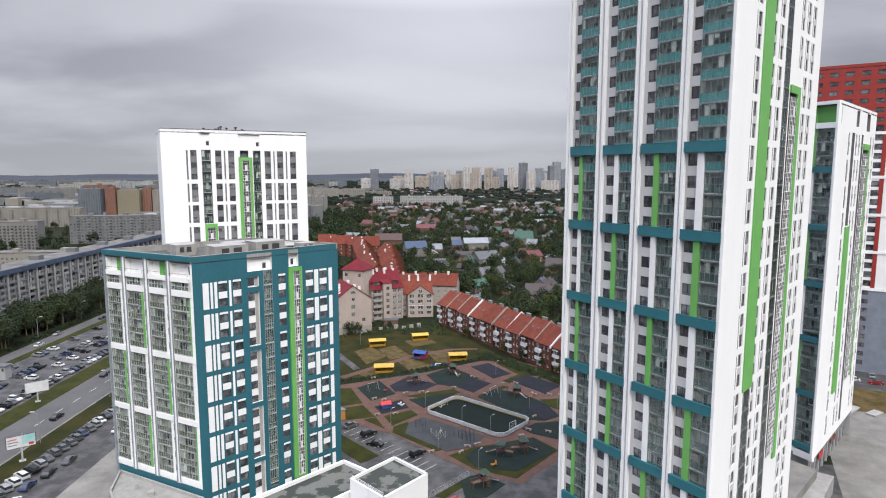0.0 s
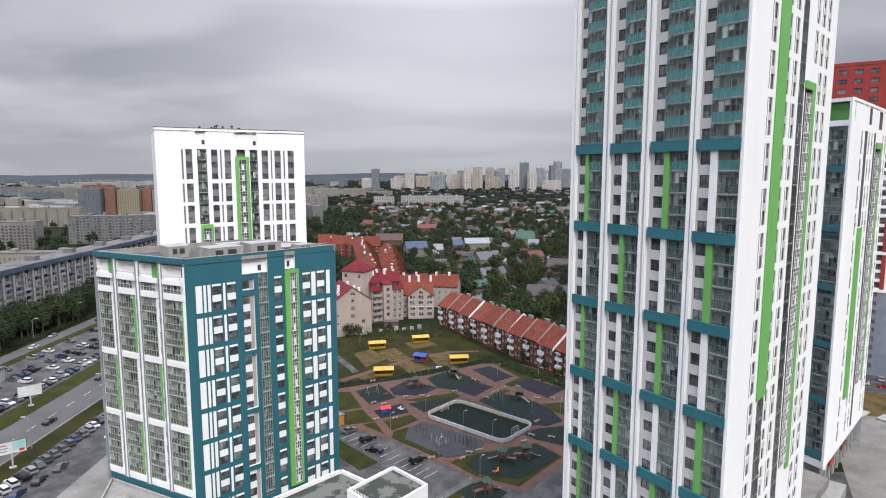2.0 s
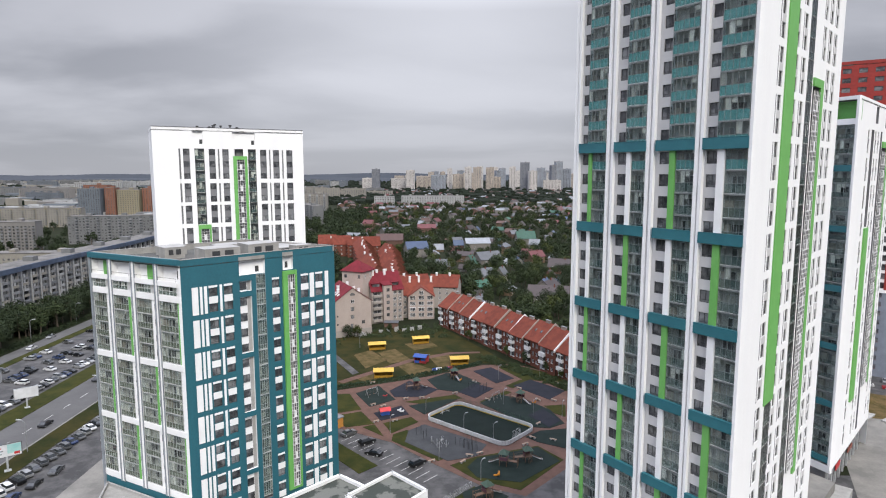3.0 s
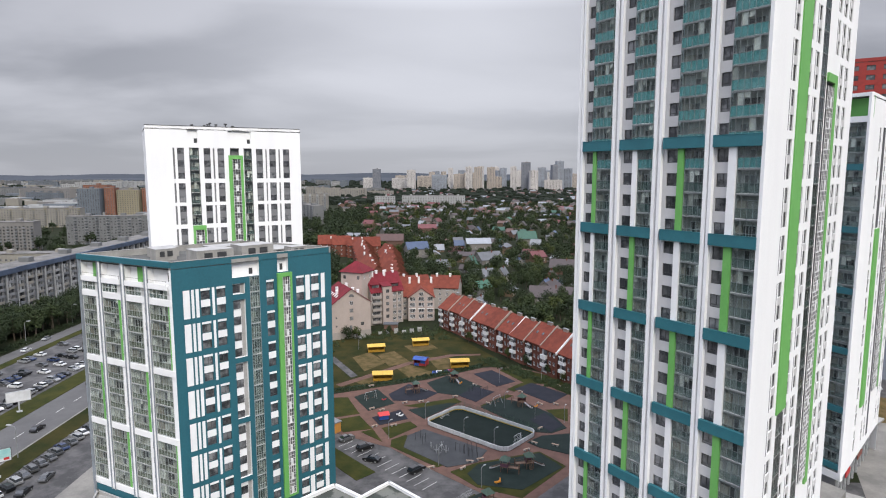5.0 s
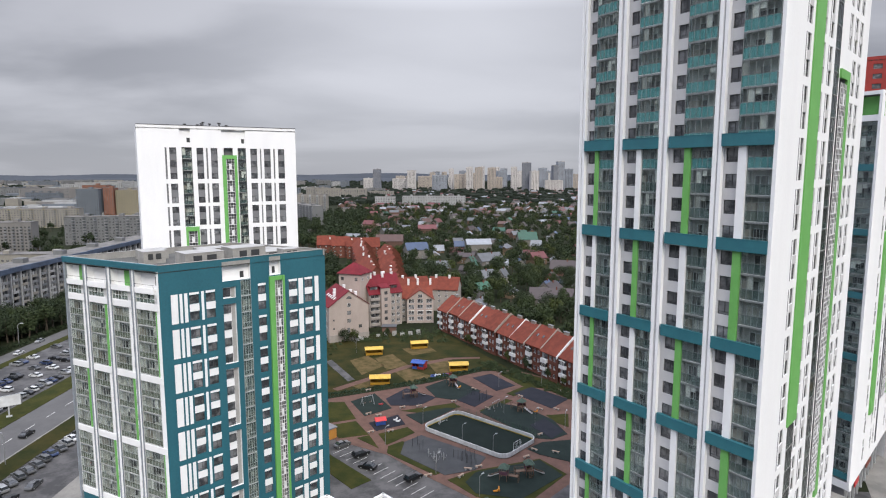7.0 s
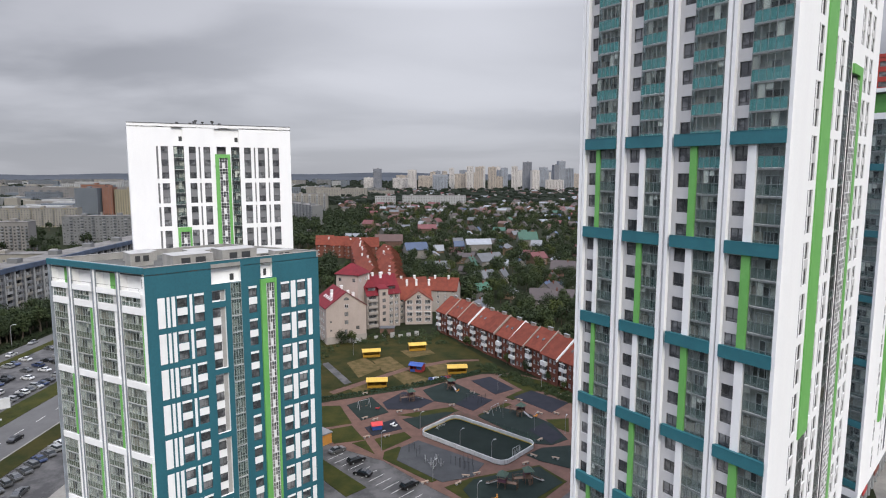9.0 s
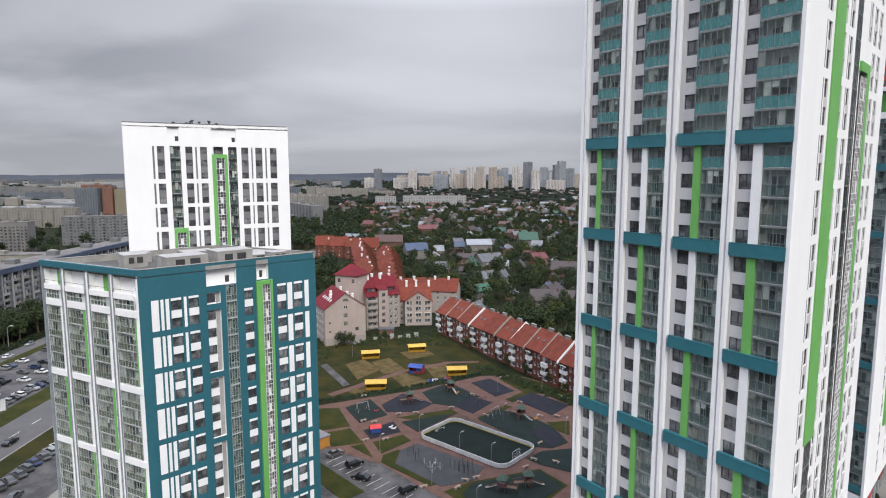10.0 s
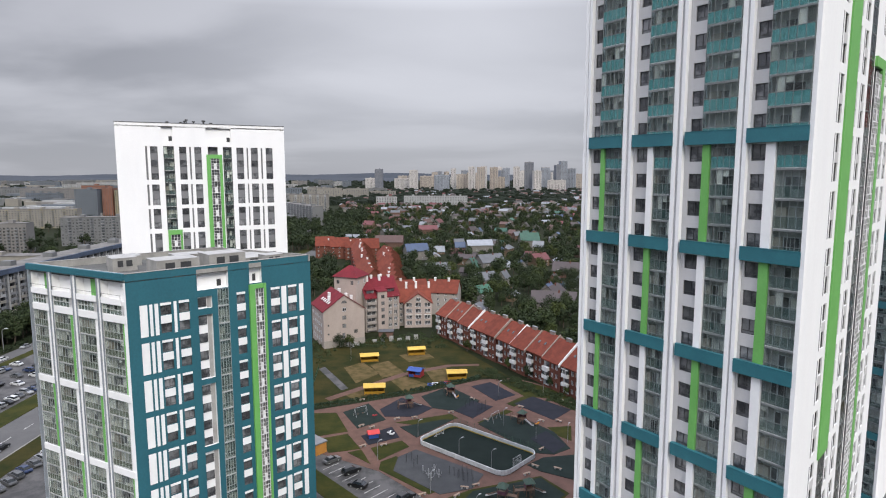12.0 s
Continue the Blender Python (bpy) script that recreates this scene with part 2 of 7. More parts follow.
def wall_mesh(name, w, z0, z1, holes, mats, depth=0.3, paint=(), thick=0.3):
    """A wall with real openings (x0, x1, z0, z1[, depth]) and their reveals; paint: (x0, x1, z0, z1, slot) panels of another finish."""
    r3 = lambda v: round(v, 3)
    xs = sorted({0.0, r3(w)} | {r3(v) for h in holes for v in h[:2]} | {r3(v) for p in paint for v in p[:2]})
    zs = sorted({r3(z0), r3(z1)} | {r3(v) for h in holes for v in h[2:4]} | {r3(v) for p in paint for v in p[2:4]})
    xi, zi = {v: i for i, v in enumerate(xs)}, {v: i for i, v in enumerate(zs)}
    nx = len(xs)
    grid = np.zeros((len(zs), len(xs)), int)
    for p in paint:
        grid[zi[r3(p[2])]:zi[r3(p[3])], xi[r3(p[0])]:xi[r3(p[1])]] = p[4]
    for h in holes:
        grid[zi[r3(h[2])]:zi[r3(h[3])], xi[r3(h[0])]:xi[r3(h[1])]] = -1
    vs = [(x, 0.0, z) for z in zs for x in xs]
    fs, mi = [], []
    for j in range(len(zs) - 1):
        for i in range(nx - 1):
            if grid[j, i] >= 0:
                a = j * nx + i
                fs.append((a, a + 1, a + nx + 1, a + nx))
                mi.append(int(grid[j, i]))
    for h in holes:
        d = h[4] if len(h) > 4 else depth
        k = len(vs)
        x0, x1, a, b = h[:4]
        c = [zi[r3(q)] * nx + xi[r3(p)] for p, q in ((x0, a), (x1, a), (x1, b), (x0, b))]
        vs += [(x0, d, a), (x1, d, a), (x1, d, b), (x0, d, b)]
        fs += [(c[q], k + q, k + (q + 1) % 4, c[(q + 1) % 4]) for q in range(4)]
        mi += [h[5] if len(h) > 5 else 0] * 4
    return mesh_raw(name, vs, fs, mats, mi)


def relief(name, xs, zs, cell, mats, back):
    """One connected sheet of rectangular cells at their own depths; cell(i, j) gives (y, material slot), or None for an opening."""
    vs, ids, fs, mi = [], {}, [], []

    def v(*p):
        p = tuple(round(q, 4) for q in p)
        if p not in ids:
            ids[p] = len(vs)
            vs.append(p)
        return ids[p]

    nx, nz = len(xs) - 1, len(zs) - 1
    g = {(i, j): cell(i, j) for i in range(nx) for j in range(nz)}

    def step(a, b, p, q):
        """The reveal between two neighbours along the edge p to q."""
        ya, yb = a[0] if a else back, b[0] if b else back
        if abs(ya - yb) < 1e-5:
            return
        k = a if a and (not b or ya < yb) else b
        fs.append((v(p[0], ya, p[1]), v(q[0], ya, q[1]), v(q[0], yb, q[1]), v(p[0], yb, p[1])))
        mi.append(k[1])

    for (i, j), c in g.items():
        x0, x1, z0, z1 = xs[i], xs[i + 1], zs[j], zs[j + 1]
        if c:
            fs.append((v(x0, c[0], z0), v(x1, c[0], z0), v(x1, c[0], z1), v(x0, c[0], z1)))
            mi.append(c[1])
        step(c, g.get((i + 1, j)), (x1, z0), (x1, z1))
        step(c, g.get((i, j + 1)), (x0, z1), (x1, z1))
        if i == 0:
            step(None, c, (x0, z0), (x0, z1))
        if j == 0:
            step(None, c, (x0, z0), (x1, z0))
    return mesh_raw(name, vs, fs, mats, mi)


WIN_CACHE = {}


def window(parent, fc, x0, x1, z0, z1, y=0.2, style="dark", sashes=2, far=False):
    """One window: a frame with transom and mullion, and a pane (far: both in one mesh)."""
    w, h = round(x1 - x0, 2), round(z1 - z0, 2)
    key = (w, h, style, sashes, far)
    if key not in WIN_CACHE:
        f = 0.07
        c = w * 0.52
        if sashes == 2:
            xs, zs = [0, f, c - 0.035, c + 0.035, w - f, w], [0, f, h * 0.2, h * 0.2 + 0.06, h - f, h]
            solid = lambda i, j: i in (0, 4) or j in (0, 2, 4) or (i == 2 and j == 3)
        else:
            xs, zs = [0, f, w - f, w], [0, f, h - f, h]
            solid = lambda i, j: i in (0, 2) or j in (0, 2)
        fr = relief("window_frame", xs, zs, lambda i, j: (-0.05, 0) if solid(i, j) else (0.0, 1) if far else None, ["frame_" + style, "pane_dark"], 0.05)
        pn = mesh_boxes("pane", [(f, w - f, 0.0, 0.02, f, h - f)], ["pane_dark"])
        WIN_CACHE[key] = (fr, pn)
    fr, pn = WIN_CACHE[key]
    ob = part("window", fr, parent, fc.at(x0, z0, y))
    if not far:
        part("pane", pn, ob, fc.at(x0, z0, y))
    return ob


LOG_CACHE = {}


def loggia(parent, fc, x0, x1, z0, z1, depth=1.2, nx=5, glass_top="glass_clear", glass_low="glass_grey", frame="light", back="loggia_wall", proud=0.0, rail=1.1, blinds=0.22):
    """One storey of glazed loggia: slab and back wall with door, window and cupboards, sash grid with blinds, upper and lower glass."""
    w, h = round(x1 - x0, 2), round(z1 - z0, 2)
    seed = random.randrange(14)
    key = (w, h, depth, nx, glass_top, glass_low, frame, back, proud, rail, blinds, seed)
    if key not in LOG_CACHE:
        rr = random.Random(seed * 7 + 3)
        a = w * rr.choice((0.16, 0.24, 0.34))
        dw, ww = min(0.75, w * 0.2), min(1.1, w * 0.26)
        xs = [0, a, a + 0.07, a + 0.07 + dw, a + 0.14 + dw, a + 0.14 + dw + ww, a + 0.21 + dw + ww, w - 0.12 * w, w]
        zs = [0, 0.18, 0.3, min(1.05, h * 0.4), min(2.25, h - 0.35), min(2.35, h - 0.25), h]
        cup, cup2 = rr.choice((0, 0, 3, 4)), rr.choice((0, 0, 3, 4))
        drape, drape2 = rr.random() < 0.3, rr.random() < 0.4

        def cell(i, j):
            if j == 0:
                return (-proud, 1)
            if i == 0 and 1 <= j < cup:
                return (depth - 0.45, 4)
            if i == 7 and 1 <= j < cup2:
                return (depth - 0.4, 3)
            if 2 <= j <= 4:
                if i in (1, 3) or (i == 5 and j >= 3) or (j == 4 and i in (2, 4)):
                    return (depth - 0.05, 5)
                if i == 2 or (i == 4 and j == 3):
                    return (depth, 3 if (drape if i == 2 else drape2) else 2)
            return (depth + 0.001, 0)

        body = relief("loggia_room", xs, zs, cell, [back, "loggia_slab", "pane_dark", "curtain", "cupboard", "frame_white"], depth + 0.1)
        y0, y1 = -proud - 0.02, -proud + 0.05
        bar = 0.024
        sx = [0.0]
        for k in range(nx + 1):
            c = 0.03 + (w - 0.06) * k / nx
            sx += [c - bar, c + bar]
        sx = sorted(set([0.0] + [max(0.0, min(w, q)) for q in sx] + [w]))
        mid = rail + 0.07 + (h - 0.15 - rail) * 0.55
        sz = [0, 0.1, rail, rail + 0.06, mid, h - 0.08, h]
        posts = {i for i in range(len(sx) - 1) if sx[i + 1] - sx[i] < 2.5 * bar}
        fill = {i: rr.choice((0, 0, 1, 2)) if rr.random() < blinds * 2 else 0 for i in range(len(sx) - 1)}

        def sash(i, j):
            if j in (0, 2, 5) or i in posts:
                return (y0, 0)
            if j == 4 and fill[i] >= 1 or j == 3 and fill[i] == 2:
                return (y1 + 0.05, 1)
            return None

        fr = relief("sash_grid", sx, sz, sash, ["frame_" + frame, "curtain"], y1)
        sides = lambda p, q: [(0.0, 0.012, -proud + 0.012, 0.0, p, q), (w - 0.012, w, -proud + 0.012, 0.0, p, q)] if proud > 0.2 else []
        lo = mesh_boxes("lower_pane", [(0, w, -proud + 0.0, -proud + 0.012, 0.1, rail)] + sides(0.1, rail), [glass_low])
        up = mesh_boxes("upper_pane", [(0, w, -proud + 0.0, -proud + 0.012, rail + 0.06, h - 0.08)] + sides(rail + 0.06, h - 0.08), [glass_top])
        LOG_CACHE[key] = (body, fr, lo, up)
    body, fr, lo, up = LOG_CACHE[key]
    m = fc.at(x0, z0)
    ob = part("balcony", body, parent, m)
    part("sash_grid", fr, ob, m)
    for nm, me in (("lower_pane", lo), ("upper_pane", up)):
        p = part(nm, me, ob, m)
        p.visible_shadow = False
    return ob


def lattice(parent, fc, x0, x1, z0, z1, storey, frame="frame_white", back="spandrel_grey", nx=5, out=0.0):
    """A stair's smoke-free balcony column behind a white lattice of bars, one storey at a time."""
    w = x1 - x0
    xs, zs = [], []
    for k in range(nx + 1):
        c = 0.05 + (w - 0.1) * k / nx
        xs += [c - 0.04, c + 0.04]
    for k, zz in enumerate((0.0, 1.0, 1.55, 2.3)):
        zs += [zz, zz + (0.14 if k == 0 else 0.06)]
    zs.append(storey)
    full = {(2 * nx - 3, j) for j in range(1, 4)}
    me = relief("lattice", xs, zs, lambda i, j: (-0.06, 0) if i % 2 == 0 or j % 2 == 0 or (i, j) in full else None, [frame], 0.02)
    n = max(1, int(round((z1 - z0) / storey)))
    me2 = mesh_boxes("landing", [(0, w, 0.0, 1.2, -0.15, 0.05), (0, w, 1.1, 1.2, 0.05, storey - 0.15), (w * 0.3, w * 0.55, 1.06, 1.1, 0.05, 2.1, 1)], [back, "pane_dark"])
    for i in range(n):
        ob = part("landing", me2, parent, fc.at(x0, z0 + i * storey))
        part("lattice", me, ob, fc.at(x0, z0 + i * storey, -out))


def panel(parent, fc, x0, x1, z0, z1, material, proud=0.05, name="panel", label=""):
    key = ("panel", round(x1 - x0, 2), round(z1 - z0, 2), material, proud)
    if key not in WIN_CACHE:
        WIN_CACHE[key] = mesh_boxes(name, [(0, x1 - x0, -proud, 0.0, 0, z1 - z0)], [material])
    return part(name, WIN_CACHE[key], parent, fc.at(x0, z0), label)

# ---- ground ----
def sheet(name, pts, z, material, label="", category="", kind="structure", thick=0.0):
    """A flat piece of ground over a plan polygon; with thick it is a slab standing on the ground."""
    if thick:
        me = prism(name, pts, z - thick, z, [material])
    else:
        me = mesh_raw(name, [(x, y, z) for x, y in pts], [tuple(range(len(pts)))], [material])
    ob = tagged(new(name, me), label, category, "", kind)
    return ob


def ccw(pts):
    a = sum(p[0] * q[1] - q[0] * p[1] for p, q in zip(pts, pts[1:] + pts[:1]))
    return pts if a > 0 else pts[::-1]


sheet("ground", [(-4950, -700), (4950, -700), (4950, 4950), (-4950, 4950)], 0.0, "earth_far", "dark green open ground reaching the horizon", "ground")
# the avenue and its lots, along y
sheet("road", [(-121.5, -200), (-107, -200), (-107, 900), (-121.5, 900)], 0.02, "asphalt_road", "grey asphalt avenue with white lane marks", "road")
sheet("road", [(-170, -100), (-163, -100), (-163, 900), (-170, 900)], 0.02, "asphalt_road", "narrow asphalt side road beside trees", "road")
sheet("verge", [(-107, -100), (-101, -100), (-101, 400), (-107, 400)], 0.12, "dry_grass", "dry grass verge between road and car park", "verge", thick=0.12)
sheet("verge", [(-129, -100), (-121.5, -100), (-121.5, 600), (-129, 600)], 0.12, "grass", "mown grass verge along the avenue", "verge", thick=0.12)
sheet("verge", [(-163, -100), (-159, -100), (-159, 600), (-163, 600)], 0.12, "grass", "mown grass verge beside the side road", "verge", thick=0.12)
sheet("pavement", [(-107.5, -100), (-107.0, -100), (-107.0, 500), (-107.5, 500)], 0.14, "concrete_yard", "pale concrete kerb along the avenue", "kerb", thick=0.14)
sheet("car_park", [(-159, 20), (-129, 20), (-129, 420), (-159, 420)], 0.02, "asphalt", "wide grey asphalt car park with stains", "car park")
sheet("car_park", [(-101, 0), (-86, 0), (-86, 330), (-101, 330)], 0.02, "asphalt", "asphalt parking strip with service lane", "car park")
sheet("pavement", [(-84.5, 60), (-60, 60), (-60, 112), (-75, 132), (-84.5, 170)], 0.12, "concrete_yard", "pale grey concrete forecourt beside the tower", "pavement", thick=0.12)
sheet("yard", [(-86, 40), (140, 40), (140, 140), (30, 146), (9, 137), (-3, 148.5), (-13.5, 159.8), (-29, 168.8), (-50, 190), (-86, 200)], 0.01, "asphalt", "worn grey asphalt parking yard among the towers", "yard")
mark = [(-114.4, -114.2, 30 + 9 * i, 34 + 9 * i, 0.02, 0.026) for i in range(24)]
for i, m in enumerate(mark):
    tagged(new("lane_mark", mesh_boxes("lane_mark", [m], ["road_paint"])), "white painted lane dash on the asphalt avenue", "road marking", "lane marks", "structure")
# courtyard
PA, PB = Vector((0.757, -0.653)), Vector((0.653, 0.757))


def yard(a, b):
    """Plan place in the courtyard's own axes, from the rink's west corner."""
    v = Vector((-5.6, 175.1)) + PA * a + PB * b
    return (v.x, v.y)


sheet("paving", ccw([(-40, 196), (-6, 212), (14, 225), (26, 226.5), (44, 211), (41, 150), (30.5, 147), (18, 133), (9, 137), (-3, 148.5), (-13.5, 159.8), (-29, 168.8)]), 0.05, "paver", "reddish concrete block paving of the courtyard paths", "paving")
for pts in (
    [(-37, 195), (-30.2, 195.4), (-24.7, 182.3), (-33, 178.9)],
    [(-31.5, 177.6), (-24.5, 180.8), (-19.7, 171.7), (-27.4, 169.3)],
    [(-22.7, 169.6), (-19.5, 171.4), (-16.1, 163.4)],
    [(-17.2, 172.2), (-9.5, 176.7), (-7.3, 173.1), (-14.2, 165.5)],
    [(-13.8, 164.7), (-10.3, 167.7), (0.9, 158.0), (0.3, 150.8), (-1.5, 149.4), (-13.8, 160.8)],
    [(-12.4, 188.4), (3.4, 194.8), (5.7, 191.6), (-4.8, 186.3)],
    [(10.8, 188.4), (20.0, 198.2), (21.8, 197.1), (13.0, 187.4)],
    [(20.4, 202.9), (26.0, 209.0), (28.9, 209.0), (22.6, 200.5)],
    [(30.2, 185.4), (37.0, 186.4), (35.2, 176.8), (32.5, 179.6)],
    [(1.5, 147.2), (7.6, 151.5), (24.3, 157.9), (29.5, 150.1), (17.2, 135.5), (7.6, 140.0)],
    [(25.7, 225.2), (43.2, 210.3), (40.6, 197.1), (33.2, 207.8), (26.8, 209.0), (19.7, 222.3)],
    [(-1.8, 127.6), (6.9, 137.2), (7.9, 135.5), (0.3, 126.7)],
    [(-33, 158), (-29, 161), (-16, 147), (-20, 143)],
):
    sheet("lawn", ccw(pts), 0.10, "grass", "small mown lawn island between paved paths", "lawn", thick=0.1)
RUB = (
    ("rubber_green", [(-28.3, 195.8), (-21.7, 202.8), (-15.1, 190.4), (-22.4, 184.3)]),
    ("rubber_navy", [(-17.7, 198.1), (-11.9, 207.7), (-2.0, 199.3), (-6.9, 192.6), (-15.7, 192.6)]),
    ("rubber_green", [(-5.8, 208.9), (3.0, 218.1), (12.5, 205.2), (4.3, 197.0), (-2.0, 199.3)]),
    ("rubber_navy", [(4.6, 197.0), (10.1, 205.2), (16.2, 200.5), (9.8, 191.6)]),
    ("rubber_navy", [(10.3, 218.1), (17.0, 222.3), (24.0, 210.3), (17.4, 205.3)]),
    ("rubber_navy", [(22.8, 202.9), (29.3, 209.0), (39.2, 198.2), (32.8, 190.5)]),
    ("rubber_navy", [(-20.7, 179.5), (-12.9, 185.3), (-10.3, 178.6), (-18.0, 174.0)]),
    ("rubber_green", [(-10.7, 185.3), (1.1, 190.5), (4.1, 190.5), (-5.7, 178.6)]),
    ("rubber_green", [(11.1, 187.4), (17.3, 194.8), (25.3, 190.5), (31.5, 182.4), (34.0, 172.3), (29.3, 168.9), (24.7, 169.7)]),
    ("rubber_grey", [(-9.7, 167.2), (-5.5, 171.4), (11.1, 158.6), (8.2, 152.1), (0.9, 149.4), (-10.3, 160.1)]),
    ("rubber_green", [(5.6, 146.2), (8.2, 150.8), (24.2, 157.1), (28.5, 149.5), (17.6, 138.9), (7.7, 141.2)]),
    ("rubber_green", [(4.1, 134.4), (8.6, 137.7), (14.2, 132.8), (9.5, 127.1), (4.9, 126.7)]),
    ("rubber_green", [(21.8, 163.2), (26.3, 167.2), (35.0, 168.9), (32.4, 155.7), (24.6, 160.1)]),
)
for i, (m, pts) in enumerate(RUB):
    sheet("play_surface", ccw(pts), 0.12 + 0.004 * i, m, {"rubber_green": "dark green rubber play surface", "rubber_navy": "dark navy rubber play surface", "rubber_grey": "grey rubber surface of the exercise area"}[m], "play surface", thick=0.1)
# two-tone patches
sheet("play_surface", ccw([(24.5, 178), (29.5, 183), (33.2, 174), (29.2, 169.4)]), 0.185, "rubber_navy", "navy rubber patch on the play surface", "play surface", thick=0.1)
# kindergarten ground beyond the fence
sheet("lawn", ccw([(-60, 205), (-37, 200), (-6, 214), (14, 227), (24, 228), (0, 278), (-30, 276), (-60, 268)]), 0.06, "dry_grass", "rough dry grass of the kindergarten grounds", "lawn")
for pts in (
    [(-35.0, 237.3), (-29.3, 244.0), (-21.4, 231.1), (-28.3, 220.8)],
    [(-26.0, 240.6), (-19.8, 245.7), (-12.3, 231.1), (-20.1, 226.6)],
    [(-18.3, 226.6), (-12.2, 228.1), (-2.2, 218.1), (-11.4, 212.7)],
    [(-6.6, 237.4), (1.4, 239.0), (5.7, 225.2), (-2.2, 222.3)],
    [(-16.4, 252.8), (-6.6, 258.4), (-2.5, 249.2), (-12.0, 244.0)],
    [(-30.3, 210.1), (-24.3, 215.4), (-17.9, 210.2), (-26.5, 205.9)],
):
    sheet("play_ground", ccw(pts), 0.08, "sand_soil", "bare sandy play patch in dry grass", "bare ground")
sheet("path", ccw([(-36, 207), (-34, 205), (-12, 229), (4, 239), (14, 240), (14, 242), (2, 241), (-14, 231)]), 0.10, "paver", "narrow paved path across dry grass", "path")
sheet("path", ccw([(-44, 236), (-42, 238), (-30, 216), (-32, 214)]), 0.10, "asphalt", "narrow grey path across dry grass", "path")
# beyond the tall towers
sheet("yard", ccw([(60, 70), (150, 70), (150, 190), (118, 190)]), 0.04, "concrete_yard", "pale concrete driveway beside the towers", "yard")
sheet("road", ccw([(120, 205), (200, 150), (215, 172), (128, 232)]), 0.05, "asphalt", "asphalt lot in front of the red tower", "road")
sheet("bare_ground", ccw([(116, 178), (140, 172), (170, 168), (160, 182), (124, 204)]), 0.09, "sand_soil", "heap of bare brown earth at a building site", "bare ground")

# parking bay lines
for k in range(13):
    a = Vector((-24, 164.2)) + Vector((0.72, -0.69)) * (2.6 * k)
    d = Vector((-0.66, -0.75)) * 4.8
    f = Facade((a.x, a.y), (a.x + d.x, a.y + d.y))
    ob = new("bay_line", mesh_boxes("bay_line", [(0, 4.8, 0, 0.12, 0.012, 0.018)], ["road_paint"]))
    ob.matrix_basis = f.m
    tagged(ob, "white painted parking bay line on asphalt", "road marking", "bay lines", "structure")

# ---- the teal tower ----
def teal_tower():
    c, l, r = (-48.5, 117.5), (-71.8, 129.3), (-24.3, 140.8)
    back = (l[0] + r[0] - c[0], l[1] + r[1] - c[1])
    t = base("apartment_tower", c[0], c[1], 0, "apartment tower with teal and white facade and lime stair frame", "apartment building")
    top = 54.4
    # --- long face with window pairs ---
    f = Facade(c, r)
    storey = 3.165
    holes, paint, wins, logs = [], [], [], []
    # column: x0, x1
    for k in range(8):
        g = 49.0 - 2 * storey * k
        for x0, x1 in ((5.15, 6.89), (8.16, 9.89), (18.37, 20.0), (25.04, 26.87), (28.63, 30.43)):
            for zt in (g - 0.5, g - 3.55):
                holes.append((x0, x1, zt - 1.6, zt, 0.25))
                wins.append((x0, x1, zt - 1.6, zt))
    for s0, s1 in ((49.04, 46.99), (45.85, 34.4), (33.37, 22.06), (21.0, 9.7), (8.7, 1.0)):
        holes.append((11.36, 13.85, s1, s0, 0.5, 1))
    holes.append((14.88, 16.92, 2.0, 50.0, 1.4, 2))
    holes.append((11.36, 16.92, 50.25, 53.9, 0.9, 1))
    holes.append((20.9, 23.3, 50.3, 54.0, 0.9, 1))
    holes.append((21.77, 23.42, 2.4, 49.3, 1.3, 2))
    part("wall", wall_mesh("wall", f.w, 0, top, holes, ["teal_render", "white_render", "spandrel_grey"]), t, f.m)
    for w in wins:
        window(t, f, *w)
    for k in range(8):
        g = 49.0 - 2 * storey * k
        for x0, x1 in ((1.93, 3.12), (3.44, 3.92), (4.24, 4.82), (7.31, 7.78), (27.2, 28.24), (30.99, 31.91)):
            panel(t, f, x0, x1, g - 5.3, g, "white_panel", name="white_strip")
        for x0, x1 in ((5.15, 6.89), (8.16, 9.89), (18.37, 20.0), (25.04, 26.87), (28.63, 30.43)):
            panel(t, f, x0, x1, g - 3.48, g - 2.14, "white_panel", name="white_panel")
            panel(t, f, x0, x1, g - 0.42, g, "white_panel", name="white_panel")
    # recessed bay: white back with dark windows
    part("bay_back", mesh_boxes("bay_back", [(11.3, 13.1, 0.5, 0.6, 1.0, 49.1)], ["white_render"]), t, f.m)
    # right third of the same back, its shade put in as grey
    part("bay_return", mesh_boxes("bay_return", [(13.1, 13.9, 0.5, 0.6, 1.0, 49.1)], ["slab_concrete"]), t, f.m, "grey strip painting the shade on the recess back")
    for k in range(15):
        z = 47.2 - storey * k
        if z > 1.5 and not any(a - 0.4 < z + 1.0 < b + 0.0 for a, b in ((45.85, 46.99),)):
            window(t, f, 11.5, 13.0, z, z + 1.6, y=0.44)
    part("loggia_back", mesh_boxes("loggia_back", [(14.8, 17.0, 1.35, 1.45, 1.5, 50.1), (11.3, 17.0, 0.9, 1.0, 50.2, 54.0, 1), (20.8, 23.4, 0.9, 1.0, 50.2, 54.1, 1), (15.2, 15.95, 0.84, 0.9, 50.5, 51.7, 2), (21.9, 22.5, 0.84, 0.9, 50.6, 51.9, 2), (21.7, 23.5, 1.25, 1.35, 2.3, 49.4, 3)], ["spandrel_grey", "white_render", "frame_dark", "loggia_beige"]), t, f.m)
    for k in range(15):
        z = 47.0 - storey * k
        if z > 1:
            loggia(t, f, 14.9, 16.9, z, z + storey, depth=0.9, nx=4, frame="light", back="spandrel_grey", glass_top="glass_grey")
